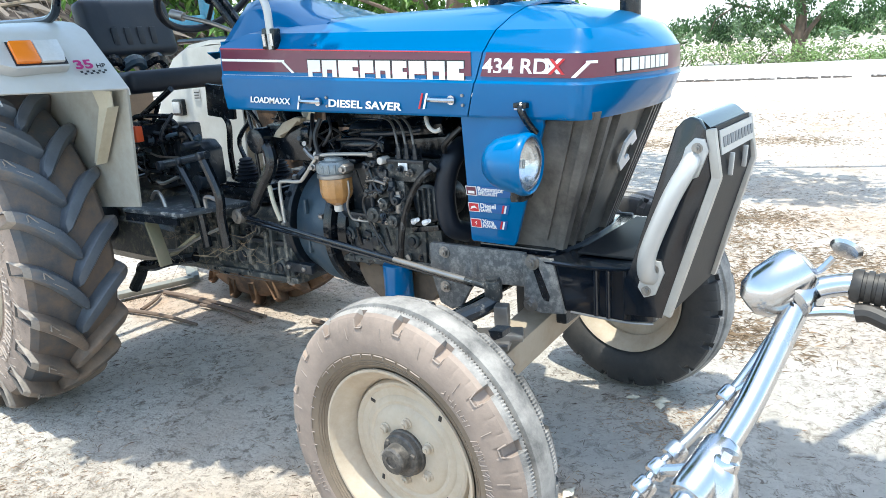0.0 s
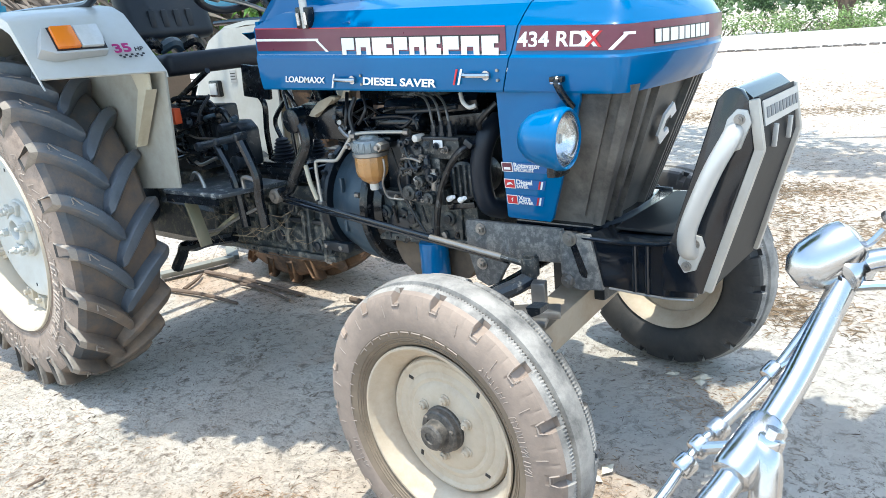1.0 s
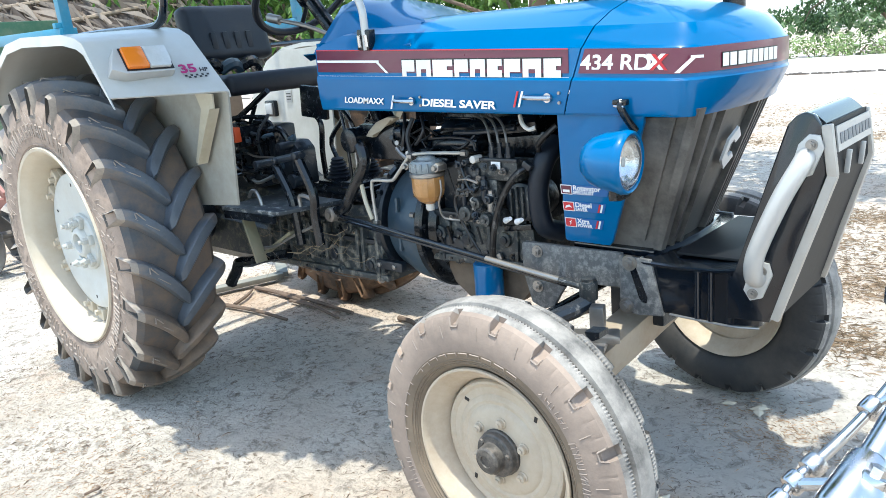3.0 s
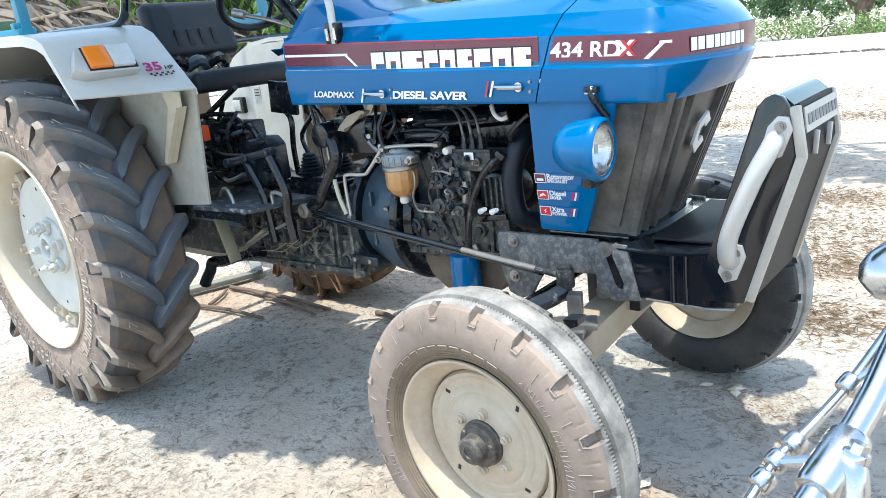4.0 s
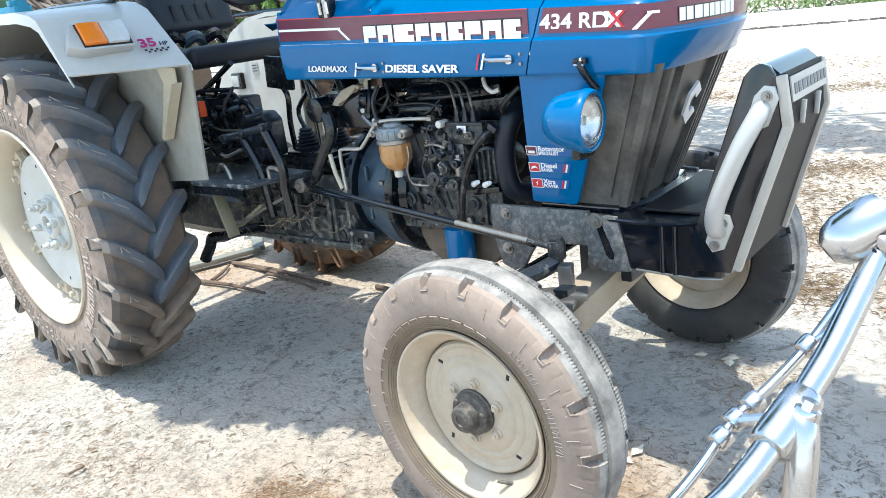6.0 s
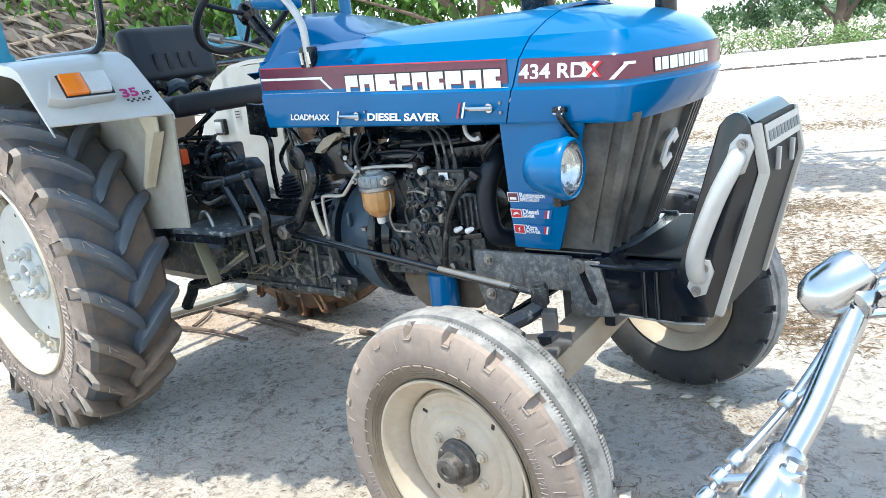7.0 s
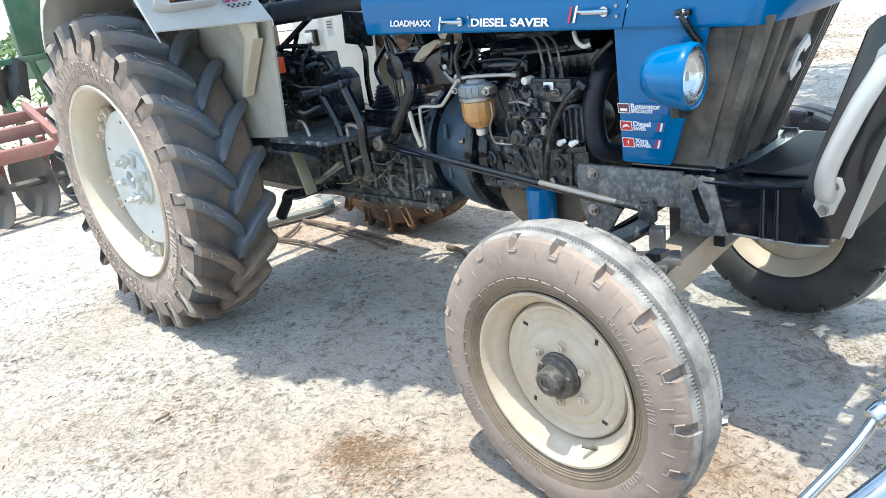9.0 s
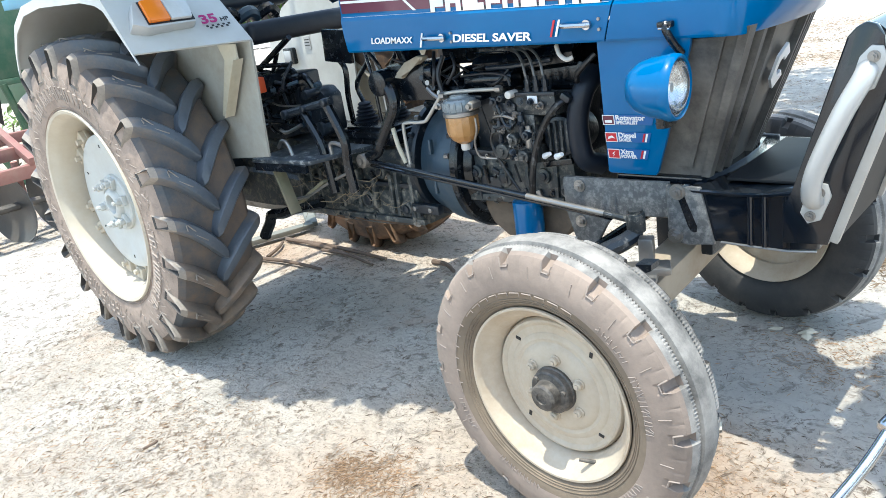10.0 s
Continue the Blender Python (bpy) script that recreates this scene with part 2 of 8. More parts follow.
def smooth_path(pts, steps=6):
    pts = [Vector(p) for p in pts]
    if len(pts) < 3:
        return pts
    ext = [2 * pts[0] - pts[1], *pts, 2 * pts[-1] - pts[-2]]
    out = []
    for i in range(1, len(ext) - 2):
        a, b, c, d = ext[i - 1 : i + 3]
        for k in range(steps):
            t = k / steps
            out.append(0.5 * ((2 * b) + (c - a) * t + (2 * a - 5 * b + 4 * c - d) * t**2 + (3 * b - a - 3 * c + d) * t**3))
    return out + [pts[-1]]


def tube(bm, pts, r, seg=10, steps=6, smooth=True, r_end=None):
    path = smooth_path(pts, steps) if smooth else [Vector(p) for p in pts]
    rings, ref = [], Vector((0.13, 0.31, 0.94))
    for i, p in enumerate(path):
        d = (path[min(i + 1, len(path) - 1)] - path[max(i - 1, 0)]).normalized()
        if abs(d.dot(ref)) > 0.95:
            ref = Vector((0.9, 0.1, 0.1))
        u = (ref - d * ref.dot(d)).normalized()
        ref = u
        w = d.cross(u)
        rr = r if r_end is None else r + (r_end - r) * i / (len(path) - 1)
        rings.append([bm.verts.new(p + rr * (math.cos(2 * math.pi * k / seg) * u + math.sin(2 * math.pi * k / seg) * w)) for k in range(seg)])
    for a, b in zip(rings, rings[1:]):
        for k in range(seg):
            bm.faces.new((a[k], a[(k + 1) % seg], b[(k + 1) % seg], b[k]))
    bm.faces.new(rings[0][::-1])
    bm.faces.new(rings[-1])
    return bm


def lathe(bm, profile, m=None, seg=48, shape=None, caps=False):
    """Turns (radius, height) about z, then moves by m. shape(k, i, r, h) may alter a point."""
    m = m or Matrix()
    rings = []
    for k in range(seg):
        a = 2 * math.pi * k / seg
        ring = []
        for i, (r, h) in enumerate(profile):
            if shape:
                r, h = shape(k, i, r, h)
            ring.append(bm.verts.new(m @ Vector((r * math.cos(a), r * math.sin(a), h))))
        rings.append(ring)
    for k in range(seg):
        a, b = rings[k], rings[(k + 1) % seg]
        for i in range(len(profile) - 1):
            bm.faces.new((a[i], b[i], b[i + 1], a[i + 1]))
    for i in (0, len(profile) - 1) if caps else ():
        if profile[i][0] > 1e-4 and profile[0] != profile[-1]:
            bm.faces.new([r[i] for r in rings])
    bmesh.ops.remove_doubles(bm, verts=[v for r in rings for v in r], dist=1e-5)
    return bm


def prism(bm, poly, lo, hi, axis="y", bevel=0.0, segments=2):
    """A polygon drawn in the two other axes, pushed from lo to hi along axis."""
    def at(p, h):
        return {"y": (p[0], h, p[1]), "x": (h, p[0], p[1]), "z": (p[0], p[1], h)}[axis]
    a = [bm.verts.new(at(p, lo)) for p in poly]
    b = [bm.verts.new(at(p, hi)) for p in poly]
    n = len(poly)
    bm.faces.new(a)
    bm.faces.new(b[::-1])
    for i in range(n):
        bm.faces.new((a[i], a[(i + 1) % n], b[(i + 1) % n], b[i]))
    if bevel:
        bevelled(bm, a + b, bevel, segments)
    return bm


def grid_faces(bm, rows, close=False):
    vs = [[bm.verts.new(p) for p in row] for row in rows]
    for a, b in zip(vs, vs[1:]):
        for k in range(len(a) - (0 if close else 1)):
            q = (a[k], a[(k + 1) % len(a)], b[(k + 1) % len(a)], b[k])
            if len({tuple(round(c, 6) for c in v.co) for v in q}) >= 3:
                bm.faces.new(q)
    return vs


def solid(bm, thick, inside=None):
    """Gives an open sheet a thickness; with inside, a point that the new faces lie towards."""
    bmesh.ops.remove_doubles(bm, verts=bm.verts, dist=1e-5)
    bmesh.ops.recalc_face_normals(bm, faces=bm.faces)
    bm.normal_update()
    if inside is not None:
        inside = Vector(inside)
        if sum(f.calc_area() * f.normal.dot(f.calc_center_median() - inside) for f in bm.faces) < 0:
            bmesh.ops.reverse_faces(bm, faces=bm.faces)
            bm.normal_update()
    old = list(bm.faces)
    back = {v: bm.verts.new(v.co - v.normal * abs(thick)) for v in list(bm.verts)}
    rim = [e for e in bm.edges if len(e.link_faces) == 1]
    for f in old:
        bm.faces.new([back[v] for v in reversed(f.verts)])
    for e in rim:
        a, b = e.verts
        bm.faces.new((a, b, back[b], back[a]))
    return bm


def lettering(name, text, size, m, mat, parent, stretch=1.0, shear=0.0, bold=0.0, label=""):
    """Raised flat letters, left aligned on their baseline in the x-y plane of m."""
    c = bpy.data.curves.new(name, "FONT")
    c.body, c.size, c.extrude, c.shear, c.offset = text, size, 0.0006, shear, bold
    tmp = new(name, c)
    bpy.context.view_layer.update()
    me = bpy.data.meshes.new_from_object(tmp.evaluated_get(bpy.context.evaluated_depsgraph_get()))
    bpy.data.objects.remove(tmp)
    me.transform(m @ Matrix.Diagonal((stretch, 1, 1, 1)))
    me.materials.clear()
    me.materials.append(mat)
    ob = new(name, me)
    ob.parent = parent
    if label:
        tagged(ob, label)
    return ob

# ---- ground ----
def ground_material():
    m = bpy.data.materials.new("pale_dry_soil")
    m.use_nodes = True
    t = m.node_tree
    n, lk = t.nodes, t.links
    b = n["Principled BSDF"]
    co = n.new("ShaderNodeTexCoord")

    def noise_at(scale, detail, rough=0.6, distort=0.0):
        k = n.new("ShaderNodeTexNoise")
        k.inputs["Scale"].default_value, k.inputs["Detail"].default_value = scale, detail
        k.inputs["Roughness"].default_value, k.inputs["Distortion"].default_value = rough, distort
        lk.new(co.outputs["Object"], k.inputs["Vector"])
        return k

    def ramp(src, lo, hi, a, c):
        k = n.new("ShaderNodeValToRGB")
        k.color_ramp.elements[0].position, k.color_ramp.elements[1].position = lo, hi
        k.color_ramp.elements[0].color, k.color_ramp.elements[1].color = (*a, 1), (*c, 1)
        lk.new(src, k.inputs[0])
        return k

    def blend(f, a, c):
        k = n.new("ShaderNodeMix")
        k.data_type = "RGBA"
        lk.new(f, k.inputs[0])
        lk.new(a, k.inputs[6])
        if isinstance(c, tuple):
            k.inputs[7].default_value = (*c, 1)
        else:
            lk.new(c, k.inputs[7])
        return k.outputs[2]

    base = ramp(noise_at(1.1, 8, 0.65).outputs[0], 0.36, 0.66, (0.52, 0.47, 0.41), (0.74, 0.695, 0.63))
    colour = base.outputs[0]
    brown = ramp(noise_at(0.42, 4, 0.6).outputs[0], 0.46, 0.62, (0, 0, 0), (0.8, 0.8, 0.8))
    colour = blend(brown.outputs[0], colour, (0.60, 0.475, 0.37))
    tan = ramp(noise_at(0.9, 6, 0.7, 0.4).outputs[0], 0.53, 0.66, (0, 0, 0), (0.7, 0.7, 0.7))
    colour = blend(tan.outputs[0], colour, (0.50, 0.35, 0.25))
    fine = noise_at(34, 6, 0.7, 0.6)
    clod = ramp(noise_at(13, 7, 0.75, 0.8).outputs[0], 0.36, 0.475, (0.72, 0.72, 0.72), (0, 0, 0))
    colour = blend(clod.outputs[0], colour, (0.21, 0.18, 0.15))
    speck = ramp(fine.outputs[0], 0.37, 0.48, (0.95, 0.95, 0.95), (0, 0, 0))
    where = ramp(noise_at(2.3, 5, 0.7).outputs[0], 0.40, 0.58, (0, 0, 0), (1, 1, 1))
    mul = n.new("ShaderNodeMath")
    mul.operation = "MULTIPLY"
    lk.new(speck.outputs[0], mul.inputs[0])
    lk.new(where.outputs[0], mul.inputs[1])
    colour = blend(mul.outputs[0], colour, (0.19, 0.15, 0.115))
    for angle, stretch, seed in ((0.6, 7.0, 3.0), (-0.9, 6.0, 11.0), (1.9, 8.0, 23.0)):
        mp = n.new("ShaderNodeMapping")
        mp.inputs["Rotation"].default_value = (0, 0, angle)
        mp.inputs["Scale"].default_value = (1.0, stretch, 1.0)
        mp.inputs["Location"].default_value = (seed, seed, 0)
        lk.new(co.outputs["Object"], mp.inputs["Vector"])
        k = n.new("ShaderNodeTexNoise")
        k.inputs["Scale"].default_value, k.inputs["Detail"].default_value, k.inputs["Roughness"].default_value = 13, 3, 0.55
        k.inputs["Distortion"].default_value = 0.5
        lk.new(mp.outputs[0], k.inputs["Vector"])
        line = ramp(k.outputs[0], 0.672, 0.72, (0, 0, 0), (0.65, 0.65, 0.65))
        colour = blend(line.outputs[0], colour, (0.25, 0.195, 0.15))
    lk.new(colour, b.inputs["Base Color"])
    b.inputs["Roughness"].default_value = 0.95
    b.inputs["Specular IOR Level"].default_value = 0.15
    h = n.new("ShaderNodeMath")
    h.operation = "MULTIPLY_ADD"
    h.inputs[1].default_value = 0.35
    lk.new(fine.outputs[0], h.inputs[0])
    lk.new(noise_at(7, 9, 0.7).outputs[0], h.inputs[2])
    bp = n.new("ShaderNodeBump")
    bp.inputs["Strength"].default_value, bp.inputs["Distance"].default_value = 1.0, 0.065
    lk.new(h.outputs[0], bp.inputs["Height"])
    lk.new(bp.outputs[0], b.inputs["Normal"])
    return m


SOIL = ground_material()


def ground_height(x, y):
    near = max(0.0, 1 - math.hypot(x + 0.8, y) / 9)
    h = 0.012 * noise.noise(Vector((x * 1.7, y * 1.7, 0))) + 0.006 * noise.noise(Vector((x * 6, y * 6, 3))) - 0.006
    return h * (0.4 + 0.6 * near)


def steps(lo, hi, fine_lo, fine_hi, fine):
    out = [fine_lo + fine * i for i in range(int((fine_hi - fine_lo) / fine) + 1)]
    w, a, b = fine, out[0], out[-1]
    while a > lo or b < hi:
        w *= 1.25
        a, b = max(lo, a - w), min(hi, b + w)
        out = ([a] if a < out[0] else []) + out + ([b] if b > out[-1] else [])
    return out


bm = bmesh.new()
gx, gy = steps(-400, 400, -4.0, 2.4, 0.05), steps(-400, 400, -2.2, 3.0, 0.05)
grid_faces(bm, [[(x, y, ground_height(x, y)) for x in gx] for y in gy])
tagged(part("ground", bm, SOIL, smooth=True, sharp=180), "pale dry sandy soil yard with scattered straw", "ground", kind="structure")

# ---- the tractor ----
tractor = thing("tractor", "blue farm tractor with white fenders parked on dry soil", "tractor")


# bonnet: side half-width and nose reach at each height
LEVELS = [(1.088, 0.300, 0.300, 0.030), (1.094, 0.304, 0.306, 0.030), (1.130, 0.309, 0.338, 0.036), (1.168, 0.311, 0.358, 0.05),
          (1.174, 0.306, 0.354, 0.055), (1.180, 0.305, 0.354, 0.057), (1.238, 0.303, 0.352, 0.072), (1.244, 0.297, 0.346, 0.072),
          (1.262, 0.288, 0.330, 0.07), (1.290, 0.270, 0.290, 0.062), (1.298, 0.256, 0.275, 0.058), (1.325, 0.215, 0.205, 0.045),
          (1.348, 0.155, 0.100, 0.034), (1.360, 0.085, 0.0, 0.026), (1.365, 0.0, -0.06, 0.022)]


def level_at(f):
    i = min(int(f), len(LEVELS) - 2)
    u = f - i
    return [a + (b - a) * u for a, b in zip(LEVELS[i], LEVELS[i + 1])]


def bonnet_point(lv, x, side):
    z, w, nose, rise = lv
    return Vector((x, side * w, z + rise * max(0.0, (0.27 - x)) / 1.27))


def nose_curve(lv, x0, count=30):
    """The plan of one height from the near seam round the nose to the far seam."""
    z, w, nose, rise = lv
    corner = min(nose - 0.045, 0.254) if w > 0.05 else nose
    pts = []
    for k in range(9):
        x = x0 + (corner - 0.03 - x0) * k / 8
        pts.append((x, -w))
    c = Vector((corner, -w))
    for k in range(1, 7):
        u = k / 7
        a, b = Vector((corner - 0.03, -w)), Vector((corner + 0.2 * (nose - corner) + 0.012, -w * 0.86))
        pts.append(tuple((1 - u) ** 2 * a + 2 * u * (1 - u) * (c + Vector((0.006, 0))) + u * u * b))
    for k in range(1, 7):
        y = -0.86 * (1 - k / 6)
        pts.append((corner + 0.012 + (nose - corner - 0.012) * (1 - (abs(y) / 0.86) ** 2 * 0.8) if k < 6 else nose, y * w))
    near = [Vector((x, y, z + rise * max(0.0, 0.27 - x) / 1.27)) for x, y in pts]
    return near + [Vector((p.x, -p.y * (1 - 0.10 * min(1.0, max(0.0, (p.x - 0.05) / 0.2))), p.z)) for p in near[-2::-1]]


def seam_x(z):
    return -0.055 + 0.10 * max(0.0, (z - 1.09)) / 0.27


def rear_x(z):
    return -1.0 if z < 1.245 else -1.0 + 0.24 * min(1.0, (z - 1.245) / 0.10)


bm = bmesh.new()
grid_faces(bm, [nose_curve(lv, seam_x(lv[0]) + 0.002) for lv in LEVELS])
bonnet_front = part("front_bonnet", solid(bm, 0.004, (-0.1, 0, 1.15)), BLUE, tractor, "glossy blue nose of the bonnet", sharp=24)
bm = bmesh.new()
rows = []
for k in range(25):
    u = k / 24
    row = [bonnet_point(lv, rear_x(lv[0]) + (seam_x(lv[0]) - 0.002 - rear_x(lv[0])) * u, -1) for lv in LEVELS]
    rows.append(row + [Vector((p.x, -p.y, p.z)) for p in row[-2::-1]])
grid_faces(bm, rows)
bonnet = part("bonnet", solid(bm, 0.004, (-0.5, 0, 1.15)), BLUE, tractor, "glossy blue bonnet side and top", sharp=24)


def side_patch(xa, xb, fa, fb, lift=0.0025, cols=12, xc=None, xd=None):
    """A thin sheet that follows the near bonnet side, between level numbers fa and fb."""
    bm = bmesh.new()
    rows = []
    for k in range(cols + 1):
        u = k / cols
        lo, hi = level_at(fa), level_at(fb)
        a = bonnet_point(lo, xa + (xb - xa) * u, -1)
        b = bonnet_point(hi, (xc if xc is not None else xa) + ((xd if xd is not None else xb) - (xc if xc is not None else xa)) * u, -1)
        rows.append([a + Vector((0, -lift, 0)), b + Vector((0, -lift, 0))])
    grid_faces(bm, rows)
    return solid(bm, 0.0008, (-0.4, 0, 1.2))


def on_side(x, z, proud=0.004, y=-0.3055):
    """A frame lying on the near side of the bonnet: x ahead, y up, z towards the viewer."""
    return Matrix.Translation((x, y - proud, z)) @ Matrix.Rotation(radians(90), 4, "X") @ Matrix.Rotation(radians(-2.6), 4, "Z")


# maroon stripe along both bonnet parts and round the nose
part("stripe", side_patch(-0.992, -0.035, 5.05, 5.98), RED, bonnet, "maroon stripe decal")
bm = bmesh.new()
rows = []
for f in (5.05, 5.98):
    lv = level_at(f)
    c = nose_curve(lv, seam_x(lv[0]) + 0.012)
    mid = Vector((0.0, 0, 0))
    rows.append([p + (Vector((p.x - mid.x, p.y * 1.0, 0)).normalized() if p.x > 0.28 else Vector((0, math.copysign(1, p.y), 0))) * 0.0025 for p in c])
grid_faces(bm, rows)
part("stripe", solid(bm, 0.0008, (0, 0, 1.2)), RED, bonnet_front, "maroon stripe decal")
# white pinstripes
part("pinstripe", side_patch(-0.99, -0.70, 5.46, 5.56, 0.004), WHITE, bonnet)
part("pinstripe", side_patch(-0.672, -0.660, 5.02, 5.5, 0.004, 2, -0.715, -0.703), WHITE, bonnet)
part("pinstripe", side_patch(-0.99, -0.035, 5.96, 6.05, 0.004), REDBRIGHT, bonnet)
part("pinstripe", side_patch(-0.99, -0.035, 3.97, 4.03, 0.002), WHITE, bonnet)
part("pinstripe", side_patch(0.235, 0.247, 5.08, 5.72, 0.004, 2, 0.278, 0.290), WHITE, bonnet_front)
part("pinstripe", side_patch(0.272, 0.30, 5.62, 5.72, 0.004, 3), WHITE, bonnet_front)


def block_row(parent, m, widths, height, gap, mat):
    """A row of plain notched blocks standing in for a brand name."""
    x = 0.0
    for k, w in enumerate(widths):
        c, h = 0.26 * w, height
        if k % 3 == 0:
            poly = [(0, 0), (c * 1.3, 0), (c * 1.3, h * 0.3), (w, h * 0.3), (w, h), (0, h)]
        elif k % 3 == 1:
            poly = [(0, 0), (c * 1.2, 0), (c * 1.2, h * 0.45), (w - c * 1.2, h * 0.45), (w - c * 1.2, 0), (w, 0), (w, h), (0, h)]
        else:
            poly = [(0, 0), (w, 0), (w, h * 0.38), (w * 0.72, h * 0.38), (w * 0.72, h * 0.62), (w, h * 0.62), (w, h), (0, h)]
        for name, grow, lo, hi, paint in (("block_shadow", 0.0035, 0.0, 0.0008, INK), ("block", 0.0, 0.0008, 0.0018, mat)):
            bm = bmesh.new()
            mid = Vector((x + w / 2, h / 2))
            pts = [(x + px + (grow if px > w / 2 else -grow), py + (grow if py > h / 2 else -grow)) for px, py in poly]
            prism(bm, pts, lo, hi, "z")
            bmesh.ops.transform(bm, matrix=m, verts=bm.verts)
            part(name, bm, paint, parent)
        x += w + gap


block_row(bonnet, on_side(-0.604, 1.212, 0.0008), [0.050, 0.056, 0.073, 0.048, 0.051, 0.048, 0.051, 0.056, 0.050], 0.046, 0.008, WHITE)
lv = level_at(5.5)
front = [p for p in nose_curve(lv, 0.0) if p.x > 0.262 and p.y < 0.10]
length = [0.0]
for a, b in zip(front, front[1:]):
    length.append(length[-1] + (b - a).length)


def on_nose(s):
    """A point a distance s round the nose, and the way along it."""
    for i in range(len(front) - 1):
        if length[i + 1] >= s or i == len(front) - 2:
            u = (s - length[i]) / (length[i + 1] - length[i])
            return front[i].lerp(front[i + 1], u), (front[i + 1] - front[i]).normalized()


s = 0.070
for k in range(9):
    w = (0.0185, 0.021, 0.027, 0.0175, 0.0185, 0.0175, 0.0185, 0.021, 0.0185)[k]
    p, along = on_nose(s + w / 2)
    side = along.cross(Vector((0, 0, 1)))
    t = Matrix((along.to_4d(), Vector((0, 0, 1, 0)), side.to_4d(), Vector((0, 0, 0, 1)))).transposed()
    t[3][0] = t[3][1] = t[3][2] = 0
    for name, grow, lift, paint in (("block_shadow", 0.005, 0.0036, INK), ("block", 0.0, 0.0046, WHITE)):
        bm = bmesh.new()
        box(bm, p + side * lift + Vector((0, 0, -0.004)), (w * 0.92 + grow, 0.028 + grow, 0.001), t.to_3x3().to_4x4())
        part(name, bm, paint, bonnet_front)
    s += w + 0.003
lettering("lettering", "434 RD", 0.050, on_side(-0.003, 1.203, 0.0010), WHITE, bonnet_front, 1.16, 0.06, 0.0010, "white model number")
lettering("lettering", "X", 0.050, on_side(0.166, 1.1955, 0.0010), WHITE, bonnet_front, 1.2, 0.06, 0.0012, "white letter with a red edge")
lettering("lettering", "X", 0.050, on_side(0.178, 1.195, 0.0022), REDBRIGHT, bonnet_front, 1.15, 0.06, 0.0004, "red letter edge")
lettering("lettering", "LOADMAXX", 0.0252, on_side(-0.874, 1.141, 0.0060), WHITE, bonnet, 1.272, 0.16, 0.0006)
lettering("lettering", "DIESEL SAVER", 0.0290, on_side(-0.535, 1.126, 0.0058), WHITE, bonnet, 1.537, 0.10, 0.0007)
for x, mat in ((-0.665, WHITE), (-0.205, REDBRIGHT), (-0.190, WHITE)):
    bm = bmesh.new()
    prism(bm, [(x, 1.118), (x + 0.006, 1.118), (x + 0.02, 1.158), (x + 0.014, 1.158)], -0.3122, -0.3108)
    part("slash_mark", bm, mat, bonnet)
# bonnet handles
for x in (-0.60, -0.125):
    bm = bmesh.new()
    tube(bm, [(x - 0.035, -0.312, 1.142), (x - 0.033, -0.322, 1.142), (x + 0.033, -0.322, 1.140), (x + 0.035, -0.312, 1.140)], 0.0065, 8, 3)
    rod(bm, (x + 0.03, -0.310, 1.14), (x + 0.03, -0.318, 1.14), 0.012)
    handle = part("latch_handle", bm, CHROME, bonnet, "chrome bonnet latch")
    bm = bmesh.new()
    for dz in (-0.012, 0.012):
        rod(bm, (x + 0.062, -0.308, 1.139 + dz), (x + 0.062, -0.3145, 1.139 + dz), 0.004, seg=8)
    part("rivet", bm, STEEL, bonnet)

# dash cowl behind the bonnet
bm = bmesh.new()
rows = []
for x, z, w in ((-1.10, 1.33, 0.24), (-1.03, 1.455, 0.17), (-0.98, 1.468, 0.16), (-0.86, 1.440, 0.18), (-0.72, 1.392, 0.22), (-0.60, 1.368, 0.24)):
    rows.append([(x + 0.03, -w - 0.06, 1.30), (x + 0.01, -w - 0.02, z - 0.05), (x, -w + 0.03, z - 0.008), (x, -w * 0.5, z), (x, 0, z + 0.004), (x, w * 0.5, z), (x, w - 0.03, z - 0.008), (x + 0.01, w + 0.02, z - 0.05), (x + 0.03, w + 0.06, 1.30)])
grid_faces(bm, rows)
part("dash_cowl", solid(bm, 0.005, (-0.85, 0, 1.3)), BLUE, tractor, "raised blue dash cowl", sharp=40)
bm = bmesh.new()
prism(bm, [(-1.0, 1.12), (-0.985, 1.12), (-0.985, 1.33), (-1.0, 1.33)], -0.295, 0.295)
part("firewall", bm, BLUE, tractor)


# wheels: built about the z axis with +z the outer face
def wheel_matrix(c, outward, steer=0.0, camber=0.0):
    """outward -1 for the near side (towards -y)."""
    m = Matrix.Rotation(radians(90), 4, "X") if outward < 0 else Matrix.Rotation(radians(-90), 4, "X")
    lean = Matrix.Rotation(radians(camber * (-outward)), 4, "X")
    return Matrix.Translation(c) @ Matrix.Rotation(radians(steer), 4, "Z") @ lean @ m


def spoke_frame(m, r, a, h):
    """A frame on the wheel face at radius r and angle a: x outwards, y round the wheel, z towards the viewer."""
    return m @ Matrix.Rotation(a, 4, "Z") @ Matrix.Translation((r, 0, h))


